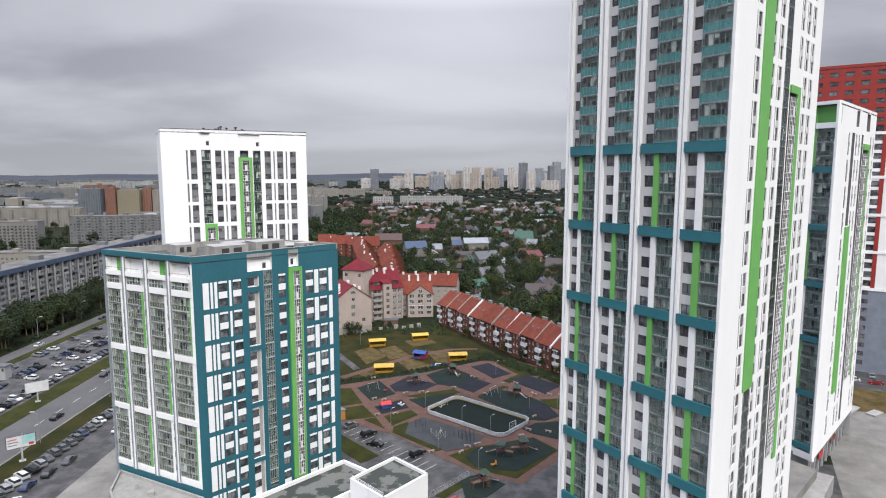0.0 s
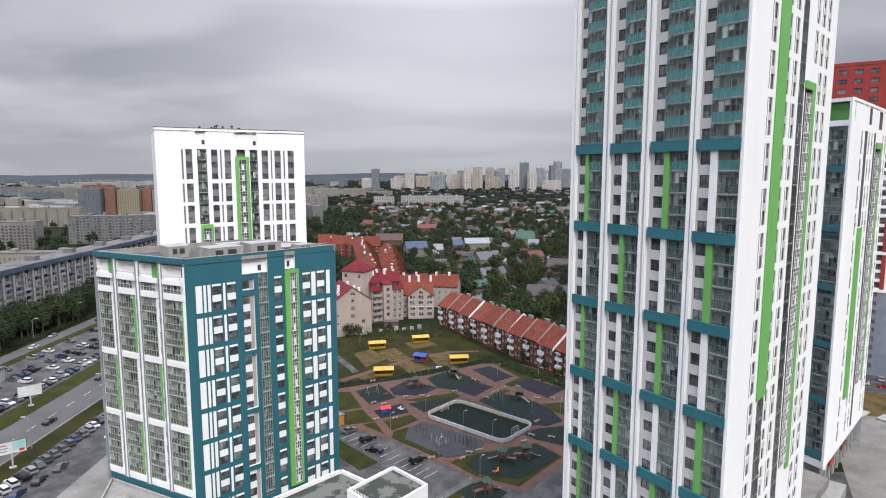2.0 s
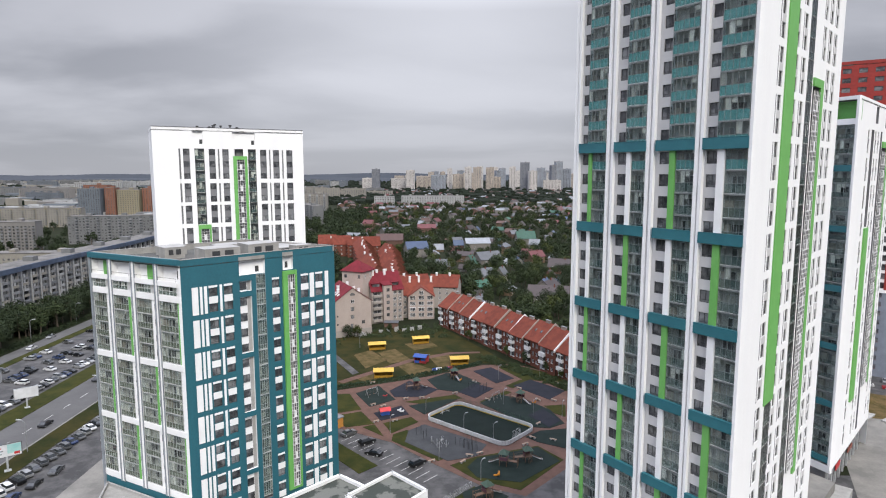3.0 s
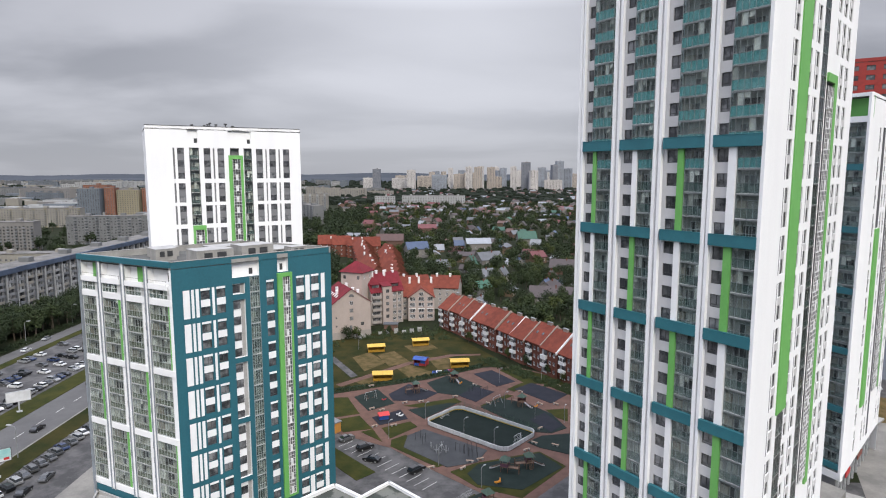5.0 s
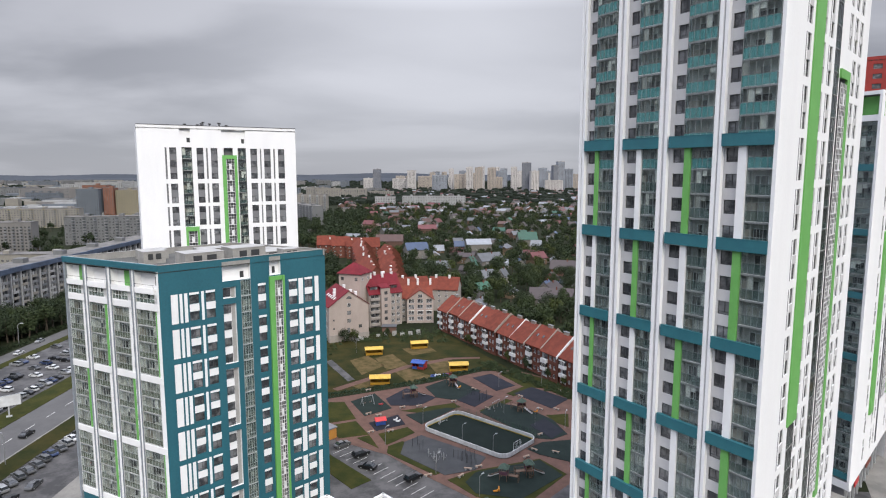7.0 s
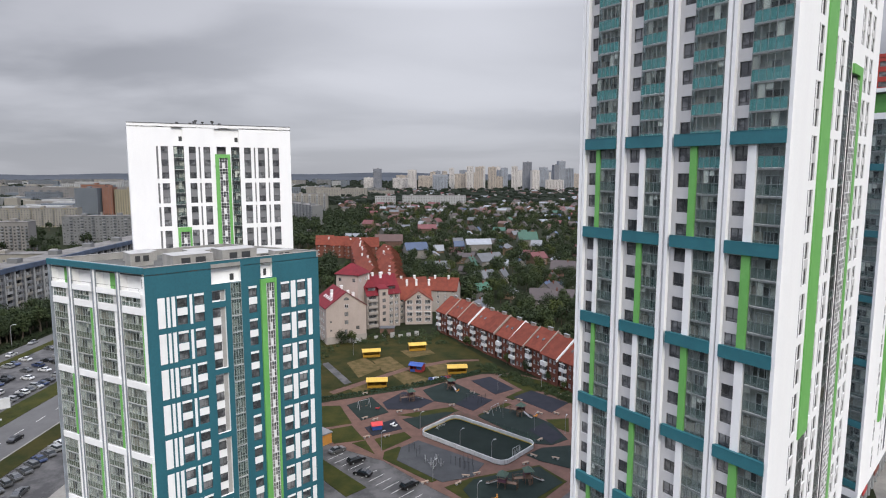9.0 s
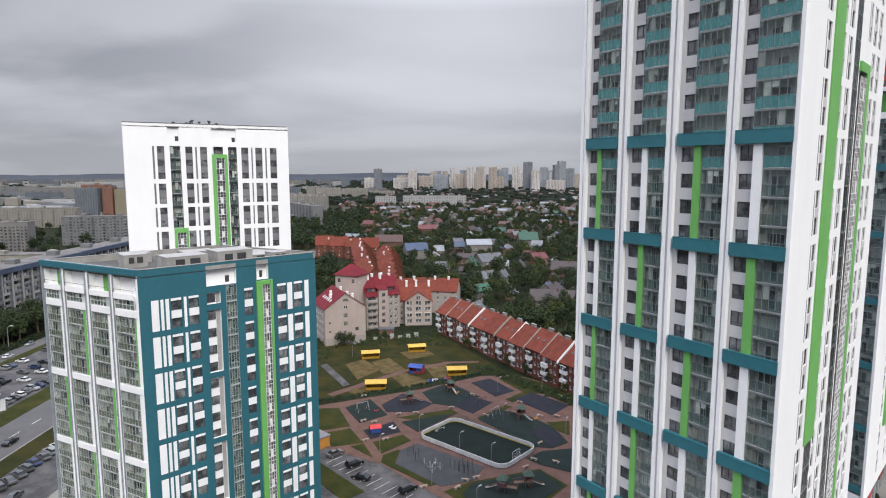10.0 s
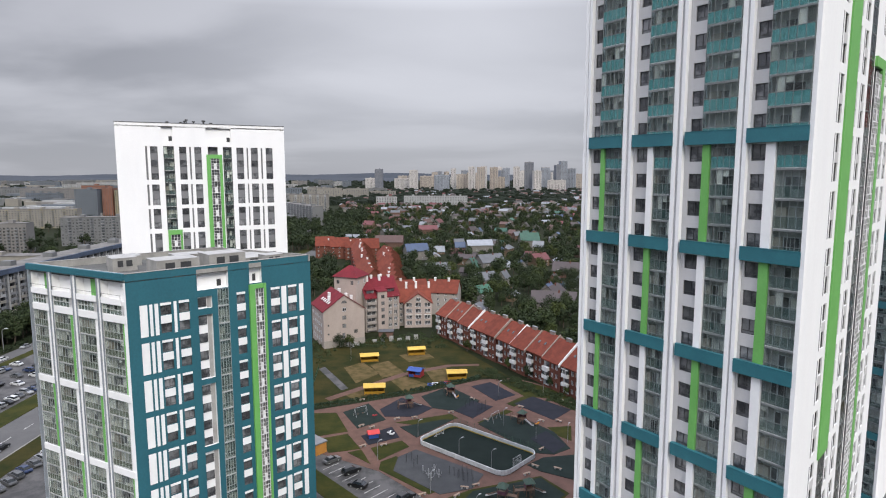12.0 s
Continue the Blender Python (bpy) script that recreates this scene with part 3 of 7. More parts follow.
    lattice(t, f, 21.8, 23.4, 2.55, 49.2, (49.2 - 2.55) / 15, back="slab_concrete", nx=3, out=0.4)
    gf = [(20.7, 21.75, -0.45, 0.02, 2.0, 50.1), (23.5, 23.95, -0.45, 0.02, 2.0, 50.1), (21.75, 23.42, -0.45, 0.02, 49.3, 50.1), (21.75, 23.42, -0.45, 0.02, 2.0, 2.5)]
    part("green_frame", mesh_boxes("green_frame", gf, ["green_panel"]), t, f.m, "lime green panel frame")
    # --- balcony face ---
    g = Facade(l, c)
    W = g.w
    U = lambda u: W - u
    piers = ((25.51, W), (19.35, 20.3), (12.5, 13.5), (6.0, 6.85), (0.0, 0.55))
    bands = (46.95, 33.8, 20.7, 7.9)
    hl = []
    bays = []
    for i in range(4):
        a, b = U(piers[i][0]), U(piers[i + 1][1])
        bays.append((a, b))
        hl.append((a, b, 49.9, 53.4, 1.3, 0))
        hl.append((a, b, 47.5, 49.2, 1.6, 0))
        for z0, z1 in ((34.4, 46.35), (21.3, 33.2), (8.5, 20.1)):
            hl.append((a, b, z0, z1, 1.6, 0))
    part("wall", wall_mesh("wall", W, 0, top, hl, ["white_render", "teal_render"], paint=[(0, W, 53.4, top, 1), (0, W, 0, 7.0, 1)]), t, g.m)
    for i, (a, b) in enumerate(bays):
        w = b - a
        side = (0.25 if i < 3 else 0.11) * w
        # top terrace
        part("terrace_back", mesh_boxes("terrace_back", [(a, b, 1.2, 1.3, 49.2, 53.5), (a, b, 0.0, 1.2, 49.2, 49.35), (a + w * 0.70, a + w * 0.80, 1.12, 1.2, 50.6, 52.2, 1)], ["white_render", "frame_dark"]), t, g.m)
        part("terrace_front", mesh_boxes("terrace_front", [(a, b - 0.4, -0.3, -0.15, 49.3, 50.3), (a, b - 0.4, -0.15, 0.4, 49.2, 49.35)], ["white_render"]), t, g.m)
        if i in (0, 2):
            part("terrace_screen", mesh_boxes("terrace_screen", [(a + w * 0.36, a + w * 0.72, 1.12, 1.19, 49.35, 53.4)], ["green_panel"]), t, g.m, "lime green terrace wall panel")
        part("terrace_rail", mesh_boxes("terrace_rail", [(a, b - 0.3, -0.3, -0.26, 50.9, 50.95), (a + 0.1, a + 0.14, -0.3, -0.26, 50.3, 50.9), (b - 0.5, b - 0.46, -0.3, -0.26, 50.3, 50.9)], ["frame_dark"]), t, g.m)
        loggia(t, g, a, b - side, 47.45, 49.25, depth=0.9, nx=5, back="loggia_beige", rail=0.9, frame="white")
        panel(t, g, b - side, b, 47.5, 49.2, "white_panel", proud=0.0, name="wall_panel")
        for j, (z0, z1) in enumerate(((34.4, 46.35), (21.3, 33.2), (8.5, 20.1))):
            st = (z1 - z0) / 4
            green = (i + j) % 2 == 1
            gp = 0.42 * side
            part("wall_strip", mesh_boxes("wall_strip", [(b - side + gp, b, 0.05, 0.3, z0, z1, 0), (b - side, b - side + gp, 0.0 if green else 0.05, 0.3, z0, z1, 1 if green else 0)], ["white_render", "green_panel"]), t, g.m)
            for k in range(4):
                loggia(t, g, a, b - side, z0 + k * st, z0 + (k + 1) * st, depth=0.8, nx=6, back="loggia_beige", blinds=0.3, frame="light", glass_low="glass_olive", rail=1.2)
                if i < 3:
                    window(t, g, b - 0.62, b - 0.08, z0 + k * st + 0.9, z0 + k * st + 2.2, y=0.02, sashes=1)
    for zb in bands:
        part("band", mesh_boxes("band", [(0.3, W - 0.25, -0.14, 0.02, zb - 0.62, zb + 0.55)], ["white_panel"]), t, g.m, "white horizontal band")
    for p0, p1 in piers[1:4]:
        part("pier", mesh_boxes("pier", [(U(p1) + 0.1, U(p0) - 0.1, -0.16, 0.02, 7.0, 53.5, 0)], ["white_render"]), t, g.m)
        part("downpipe", mesh_boxes("downpipe", [(U(p1) - 0.12, U(p1) + 0.1, -0.34, -0.16, 7.0, 53.6), (U(p0) - 0.1, U(p0) + 0.06, -0.34, -0.16, 7.0, 53.6)], ["pipe_grey"]), t, g.m, "blue-grey vertical pipe")
    part("pier", mesh_boxes("pier", [(0.0, 0.5, -0.4, 0.02, 0.0, 53.5)], ["pipe_grey"]), t, g.m)
    part("band", mesh_boxes("band", [(-0.1, W + 0.003, -0.5, 0.02, 53.45, top + 0.1)], ["teal_render"]), t, g.m, "teal parapet band")
    # --- plain far faces, roof, parapet ---
    h = Facade(r, back)
    part("wall", wall_mesh("wall", h.w, 0, top, [], ["teal_render"]), t, h.m)
    k = Facade(back, l)
    part("wall", wall_mesh("wall", k.w, 0, top, [], ["white_render"]), t, k.m)
    part("roof", prism("roof", [l, c, r, back], 53.0, 53.2, ["roof_felt"]), t, Matrix())
    for fc in (f, g, h, k):
        part("parapet", mesh_boxes("parapet", [(0.004, fc.w - 0.004, 0.004, 0.4, 53.2, top - 0.002), (-0.05, fc.w + 0.05, -0.06, 0.46, top, top + 0.08)], ["roof_concrete", "frame_dark"]), t, fc.m)
    for u, d, w, dd, hh in ((1.5, 11.5, 4.0, 3.2, 2.3), (5.6, 2.0, 7.2, 5.0, 2.5), (14.6, 2.2, 6.8, 5.0, 2.7), (22.4, 6.0, 8.5, 8.0, 0.9), (25.0, 1.4, 3.6, 3.0, 1.7), (3.0, 17.0, 5.0, 4.0, 1.8), (12.5, 12.0, 6.0, 4.0, 1.8)):
        o = f.at(u, 53.2, d)
        part("roof_box", mesh_boxes("roof_box", [(0, w, 0, dd, 0, hh, 0), (-0.04, w + 0.04, -0.04, dd + 0.04, hh, hh + 0.07, 1), (w * 0.2, w * 0.42, -0.05, 0, hh * 0.35, hh * 0.82, 2), (w * 0.55, w * 0.8, -0.05, 0, hh * 0.35, hh * 0.82, 2)], ["roof_concrete", "slab_concrete", "frame_dark"]), t, o)
    return t


teal_tower()


# ---- the tall white tower ----
def white_tower():
    c, l, r = (36.95, 80.1), (20.8, 103.7), (66.4, 111.9)
    back = (l[0] + r[0] - c[0], l[1] + r[1] - c[1])
    t = base("apartment_tower", c[0], c[1], 0, "tall white apartment tower with teal bands and glazed balconies", "apartment building")
    top, storey = 106.0, 2.98
    f = Facade(l, c)
    W = f.w
    # window, wall strip and balcony of each bay, along the face
    bays = (((1.36, 2.72), (2.85, 3.45), (3.47, 6.25)), ((8.25, 9.9), (10.0, 10.75), (10.8, 13.45)), ((15.4, 17.05), (17.15, 18.0), (18.05, 20.95)), ((22.45, 24.02), (24.08, 25.05), (25.1, 28.12)))
    bands = [74.1 - 11.92 * k for k in range(7)]
    floors = [70.75 + storey * n for n in range(-23, 11)]
    sills = [62.66 + storey * n for n in range(-20, 14)]
    holes = []
    for (a, b), (s0, s1), (p, q) in bays:
        for z in sills:
            holes.append((a, b, round(z, 2), round(z + 1.64, 2), 0.25))
        holes.append((p, q, round(floors[0], 2), 73.73, 0.95, 1))
        holes.append((s0, q, 73.73, round(floors[-1] + storey, 2), 0.9, 1))
    part("wall", wall_mesh("wall", W, 0, top, holes, ["grey_render", "loggia_wall"]), t, f.m)
    for i, ((a, b), (s0, s1), (p, q)) in enumerate(bays):
        for z in sills:
            window(t, f, a, b, round(z, 2), round(z + 1.64, 2))
        for z in floors:
            if z < 73:
                loggia(t, f, p, q, z, z + storey, depth=0.8, nx=4, glass_low="glass_teal" if z > 70 else "glass_grey", frame="mid", back="loggia_grey" if z < 70 else "loggia_wall", proud=0.05, rail=1.35)
            else:
                loggia(t, f, s0, q, z, z + storey, depth=0.7, nx=5, glass_low="glass_teal", frame="mid", proud=0.55, rail=1.35)
        for j, zb in enumerate(bands[1:]):
            z0 = zb + 0.72
            if z0 < 2:
                continue
            green = (i + j) % 2 == 0
            panel(t, f, s0, s1, z0, z0 + 11.92 - 1.44, "green_panel" if green else "white_panel", proud=0.3, name="strip", label="lime green wall strip" if green else "white wall strip")
        x0 = a - 0.3
        for zb in bands:
            if zb > 1:
                part("band", mesh_boxes("band", [(x0, q + 0.1, -0.62, 0.02, zb - 0.7, zb + 0.68), (x0, q + 0.1, -0.65, -0.3, zb + 0.68, zb + 0.74)], ["teal_panel"]), t, f.m, "teal horizontal band")
    u = lambda v: 28.0 - v
    for p0, p1 in ((26.95, 28.0), (20.2, 21.55), (13.2, 14.5), (5.8, 6.95)):
        for q0, q1, pr, mt in ((u(p1), u(p1) + 0.5, 0.52, "white_render"), (u(p0) - 0.42, u(p0), 0.52, "white_render"), (u(p1) + 0.5, u(p0) - 0.42, 0.30, "grey_render")):
            part("pier", mesh_boxes("pier", [(q0, q1, -pr, 0.02, 0, top)], [mt]), t, f.m, "white projecting pier" if pr > 0.5 else "grey recessed pier")
    part("pier", mesh_boxes("pier", [(W - 0.42, W + 0.003, -0.5, 0.02, 0, top)], ["white_render"]), t, f.m)
    # side face
    s = Facade(c, r)
    hs = []
    cols = ((8.05, 9.6), (15.3, 16.6), (18.9, 20.4), (30.4, 31.6), (33.8, 35.3), (37.4, 38.9))
    n = int((top - 6) / storey)
    z00 = 74.85 - storey * 22
    for k in range(n):
        z = z00 + storey * k
        for a, b in cols:
            if a != 30.4 or z > 84:
                hs.append((a, b, round(z + 0.6, 2), round(z + 2.55, 2), 0.25))
    nw = len(hs)
    log, lat, low = (21.9, 24.9), (25.5, 29.2), (11.4, 14.4)
    hs.append((*log, 10.0, top - 3, 1.3, 1))
    hs.append((*lat, 22.8, 83.2, 1.3, 1))
    hs.append((*low, 8.0, 38.2, 1.3, 1))
    part("wall", wall_mesh("wall", s.w, 0, top, hs, ["white_render", "spandrel_grey"]), t, s.m)
    for h in hs[:nw]:
        window(t, s, *h[:4], sashes=1)
    for k in range(0, n - 1, 2):
        z = z00 + storey * k
        for a, b in cols:
            if a != 30.4 or z > 84:
                panel(t, s, a, b, z + 2.55, z + storey + 0.6, "grey_render", proud=0.015, name="spandrel")
                panel(t, s, a - 0.75, a - 0.5, z + 0.6, z + storey + 2.55, "spandrel_grey", proud=0.02, name="slot", label="narrow grey vertical slot")
    part("loggia_back", mesh_boxes("loggia_back", [(log[0] - 0.1, log[1] + 0.1, 1.28, 1.4, 9.9, top - 2.9), (lat[0] - 0.1, lat[1] + 0.1, 1.28, 1.4, 22.7, 83.3), (low[0] - 0.1, low[1] + 0.1, 1.28, 1.4, 7.9, 38.3)], ["spandrel_grey"]), t, s.m)
    for k in range(30):
        z = 10.0 + storey * k + 2.0
        loggia(t, s, *log, z, z + storey, depth=1.1, nx=3, frame="dark", back="spandrel_grey")
    for k in range(10):
        z = 8.0 + storey * k
        loggia(t, s, *low, z, z + storey, depth=1.1, nx=4, frame="dark", back="spandrel_grey")
    lattice(t, s, lat[0] + 0.05, lat[1] - 0.05, 22.9, 83.0, storey, nx=4, out=0.2)
    part("green_fin", mesh_boxes("green_fin", [(10.7, 15.0, -0.18, 0.02, 38.3, top)], ["green_panel"]), t, s.m, "lime green vertical wall fin")
    part("green_frame", mesh_boxes("green_frame", [(29.2, 30.9, -0.3, 0.02, 21.5, 84.3), (25.3, 29.2, -0.3, 0.02, 83.1, 84.3)], ["green_panel"]), t, s.m, "lime green panel frame")
    h = Facade(r, back)
    part("wall", wall_mesh("wall", h.w, 0, top, [], ["white_render"]), t, h.m)
    k = Facade(back, l)
    part("wall", wall_mesh("wall", k.w, 0, top, [], ["white_render"]), t, k.m)
    part("roof", prism("roof", [l, c, r, back], top - 0.8, top - 0.5, ["roof_felt"]), t, Matrix())


white_tower()


# ---- its white neighbour beyond ----
def second_tower():
    c, r = (82.6, 130.6), (110.0, 159.3)
    l = (c[0] - 0.438 * 24, c[1] + 0.899 * 24)
    back = (l[0] + r[0] - c[0], l[1] + r[1] - c[1])
    t = base("apartment_tower", c[0], c[1], 0, "white apartment tower with teal bands and lime green stair frame", "apartment building")
    top, z_low, storey = 85.6, 7.2, 2.95
    f = Facade(l, c)
    W = f.w
    u = lambda v: W - v
    holes = [(u(4.6), u(0.7), z_low + 1, 80.0, 1.3, 1), (u(9.5), u(0.5), 81.1, 84.9, 1.2, 2)]
    wz = []
    for k in range(24):
        z = 9.2 + storey * k
        holes.append((u(7.4), u(5.9), z + 0.8, z + 2.4, 0.25))
        wz.append(z)
    part("wall", wall_mesh("wall", W, z_low, top, holes, ["grey_render", "loggia_wall", "green_panel"]), t, f.m)
    for z in wz:
        window(t, f, u(7.4), u(5.9), z + 0.8, z + 2.4, far=True)
        loggia(t, f, u(4.6), u(0.7), z, z + storey, depth=1.2, nx=4, glass_low="glass_grey", frame="mid", proud=0.05)
    part("terrace_back", mesh_boxes("terrace_back", [(u(9.6), u(0.4), 1.15, 1.25, 80.9, 85.0)], ["green_panel"]), t, f.m)
    for k in range(6):
        zb = 71.3 - 12.4 * k
        if zb > 8:
            part("band", mesh_boxes("band", [(u(9), W - 0.3, -0.5, 0.02, zb - 0.65, zb + 0.6)], ["teal_panel"]), t, f.m, "teal horizontal band")
            panel(t, f, u(5.6), u(4.75), zb + 0.6, min(zb + 11.7, 84), "green_panel" if k % 2 == 0 else "white_panel", proud=0.3, name="strip")
    part("band", mesh_boxes("band", [(u(4.8), W - 0.3, -0.4, 0.02, 80.0, 81.15), (0, W + 0.003, -0.6, 0.02, 84.9, top), (W - 0.5, W + 0.003, -0.6, 0.02, z_low, 84.9), (u(9), W, -0.4, 0.3, z_low - 0.6, z_low + 1.0)], ["white_render"]), t, f.m)
    s = Facade(c, r)
    hs = []
    cols = ((9.2, 10.6), (17.0, 18.2), (20.2, 21.4), (34.0, 35.2), (37.2, 38.4))
    for k in range(24):
        z = 9.0 + storey * k
        for a, b in cols:
            hs.append((a, b, round(z + 0.6, 2), round(z + 2.5, 2), 0.25))
    nw = len(hs)
    hs += [(12.8, 15.6, 58.5, 79.5, 1.2, 1), (23.2, 25.2, 9.0, 79.5, 1.2, 1), (25.6, 31.0, 19.0, 76.0, 1.2, 1), (16.3, 19.2, 81.0, 84.6, 0.8, 1), (28.0, 32.0, 80.5, 84.6, 0.8, 1)]
    part("wall", wall_mesh("wall", s.w, z_low, top, hs, ["white_render", "spandrel_grey"]), t, s.m)
    for h in hs[:nw]:
        window(t, s, *h[:4], sashes=1, far=True)
    for k in range(0, 24, 2):
        for a, b in cols:
            panel(t, s, a, b, 9.0 + storey * k + 2.5, 9.0 + storey * (k + 1) + 0.6, "spandrel_grey", proud=0.015, name="spandrel")
    part("loggia_back", mesh_boxes("loggia_back", [(12.7, 15.7, 1.18, 1.3, 58.4, 79.6), (23.1, 25.3, 1.18, 1.3, 8.9, 79.6), (25.5, 31.1, 1.18, 1.3, 18.9, 76.1), (16.2, 19.3, 0.78, 0.9, 80.9, 84.7), (27.9, 32.1, 0.78, 0.9, 80.4, 84.7)], ["spandrel_grey"]), t, s.m)
    lattice(t, s, 25.65, 30.95, 19.1, 76.0, storey, nx=4, out=0.2)
    part("green_frame", mesh_boxes("green_frame", [(31.0, 32.4, -0.3, 0.02, 19.0, 77.4), (25.6, 31.0, -0.3, 0.02, 76.0, 77.4)], ["green_panel"]), t, s.m, "lime green panel frame")
    part("green_fin", mesh_boxes("green_fin", [(12.4, 16.2, -0.35, 0.02, 19.0, 58.3)], ["green_panel"]), t, s.m, "lime green vertical wall fin")
    h = Facade(r, back)
    part("wall", wall_mesh("wall", h.w, 0, top, [], ["white_render"]), t, h.m)
    k = Facade(back, l)
    part("wall", wall_mesh("wall", k.w, 0, top, [], ["white_render"]), t, k.m)
    part("roof", prism("roof", [l, c, r, back], top - 0.9, top - 0.6, ["roof_felt"]), t, Matrix())
    # recessed grey base storeys with shop signs
    d = 1.2
    pl = [s.at(d, 0, d).translation, s.at(s.w - d, 0, d).translation]
    g = Facade((pl[0].x, pl[0].y), (pl[1].x, pl[1].y))
    part("base_wall", mesh_boxes("base_wall", [(0, g.w, 0, 10, 0, 7.3, 0)] + [(1 + 4 * i, 1.6 + 4 * i, -0.3, 0, 0, 7.2, 1) for i in range(9)] + [(2 + 4 * i, 4.4 + 4 * i, -0.05, 0, 0.3, 3.0, 2) for i in range(9)], ["spandrel_grey", "frame_light", "pane_dark"]), t, g.m)
    part("sign", mesh_boxes("sign", [(8, 12, -0.5, -0.3, 3.6, 4.8)], ["sign_red"]), t, g.m, "red shop sign board")
    part("sign", mesh_boxes("sign", [(20, 25, -0.5, -0.3, 3.6, 4.6)], ["brick_dark"]), t, g.m, "dark red shop sign board")


mat("sign_red", (0.5, 0.03, 0.03), 0.5)
mat("brick_dark", (0.22, 0.07, 0.05), 0.8)
second_tower()


# ---- the white tower behind the teal one ----
def back_tower():
    l, r = (-78.4, 173.1), (-42.2, 192.3)
    f = Facade(l, r)
    W = f.w
    ny = Vector((f.m[0][1], f.m[1][1]))
    bl, br = (l[0] + ny.x * 16, l[1] + ny.y * 16), (r[0] + ny.x * 16, r[1] + ny.y * 16)
    t = base("apartment_tower", l[0], l[1], 0, "white apartment tower with dark window columns and lime green stair frame", "apartment building")
    top = 82.6
    holes, wins = [], []
    wc = [(7.6, 9.3), (14.3, 16.0), (17.9, 19.6), (28.3, 30.1), (32.0, 33.8), (35.9, 37.7)]
    sc = [(6.5, 6.95), (16.7, 17.1), (30.9, 31.25), (34.6, 35.0)]
    groups = [(68.5, 76.8, 3), (62.1, 67.3, 2), (56.1, 61.15, 2), (49.7, 54.9, 2), (43.5, 48.7, 2), (37.2, 42.4, 2)]
    for z0, z1, n in groups:
        for a, b in wc:
            holes.append((a, b, z0, z1, 0.3, 1))
            st = (z1 - z0) / n if n == 3 else (z1 - z0 + 1.0) / 2
            for k in range(n):
                wins.append((a + 0.02, b - 0.02, round(z1 - 1.6 - k * (z1 - z0 - 1.6) / (n - 1), 2), round(z1 - k * (z1 - z0 - 1.6) / (n - 1), 2)))
        for a, b in sc:
            holes.append((a, b, z0, z1, 0.3, 1))
    holes += [(10.6, 13.1, 55.8, 76.9, 1.3, 1), (24.9, 27.1, 30.0, 76.9, 1.3, 1), (21.7, 23.9, 30.0, 73.9, 1.3, 1), (11.3, 13.6, 30.0, 54.5, 1.3, 1), (21.2, 23.6, 74.9, 76.9, 0.3, 1), (10.3, 12.9, 77.9, 81.8, 0.5), (20.8, 27.0, 77.9, 81.6, 0.5)]
    part("wall", wall_mesh("wall", W, 0, top, holes, ["white_render", "spandrel_grey"]), t, f.m)
    for z0, z1, n in groups:
        for a, b in wc + sc:
            panel(t, Facade(*(tuple(f.at(v, 0, 0.3).translation.xy) for v in (0, W))), a, b, z0, z1, "spandrel_grey", proud=0.03, name="spandrel")
    for w in wins:
        window(t, f, *w, y=0.2, far=True)
    part("recess_back", mesh_boxes("recess_back", [(10.5, 13.7, 1.28, 1.4, 29.9, 77.0, 0), (21.6, 27.2, 1.28, 1.4, 29.9, 77.0, 0), (10.2, 13.0, 0.5, 0.6, 77.8, 81.9, 1), (20.7, 27.1, 0.5, 0.6, 77.8, 81.7, 1), (12.0, 12.8, 0.44, 0.5, 78.2, 79.4, 2), (26.0, 26.8, 0.44, 0.5, 78.2, 79.4, 2)], ["spandrel_grey", "white_render", "frame_dark"]), t, f.m)
    for k in range(9):
        z = 76.8 - 3.05 * (k + 1)
        if k < 7:
            loggia(t, f, 10.65, 13.05, z, z + 3.05, depth=1.1, nx=3, frame="dark", back="spandrel_grey")
        loggia(t, f, 24.95, 27.05, z, z + 3.05, depth=1.1, nx=3, frame="dark", back="spandrel_grey")
    lattice(t, f, 21.75, 23.85, 43.6, 73.9, 3.05, nx=3, out=0.3)
    lattice(t, f, 11.35, 13.55, 42.2, 54.4, 3.05, nx=3, out=0.3)
    gf = [(20.75, 21.7, -0.4, 0.02, 30, 74.9), (23.9, 24.6, -0.4, 0.02, 30, 74.9), (21.7, 23.9, -0.4, 0.02, 73.9, 74.9)]
    part("green_frame", mesh_boxes("green_frame", gf, ["green_panel"]), t, f.m, "lime green panel frame")
    gf = [(10.7, 11.3, -0.4, 0.02, 30, 55.7), (13.6, 14.1, -0.4, 0.02, 30, 55.7), (11.3, 13.6, -0.4, 0.02, 54.5, 55.7)]
    part("green_frame", mesh_boxes("green_frame", gf, ["green_panel"]), t, f.m, "lime green panel frame")
    for a, b in ((r, br), (br, bl), (bl, l)):
        h = Facade(a, b)
        part("wall", wall_mesh("wall", h.w, 0, top, [], ["white_render"]), t, h.m)
    part("roof", prism("roof", [l, r, br, bl], top - 1.0, top - 0.7, ["roof_felt"]), t, Matrix())
    part("parapet_cap", mesh_boxes("parapet_cap", [(-0.05, W + 0.05, -0.08, 0.3, top, top + 0.12)], ["frame_dark"]), t, f.m)
    rr = random.Random(5)
    for i in range(9):
        x = rr.uniform(12, 19) if i < 6 else rr.uniform(20, 24)
        hh = rr.uniform(0.8, 1.7)
        part("roof_vent", mesh_boxes("roof_vent", [(-0.12, 0.12, -0.12, 0.12, 0, hh), (-0.35, 0.35, -0.25, 0.25, hh, hh + 0.35)], ["frame_dark"]), t, f.at(x, top - 0.7, rr.uniform(2, 6)))


back_tower()


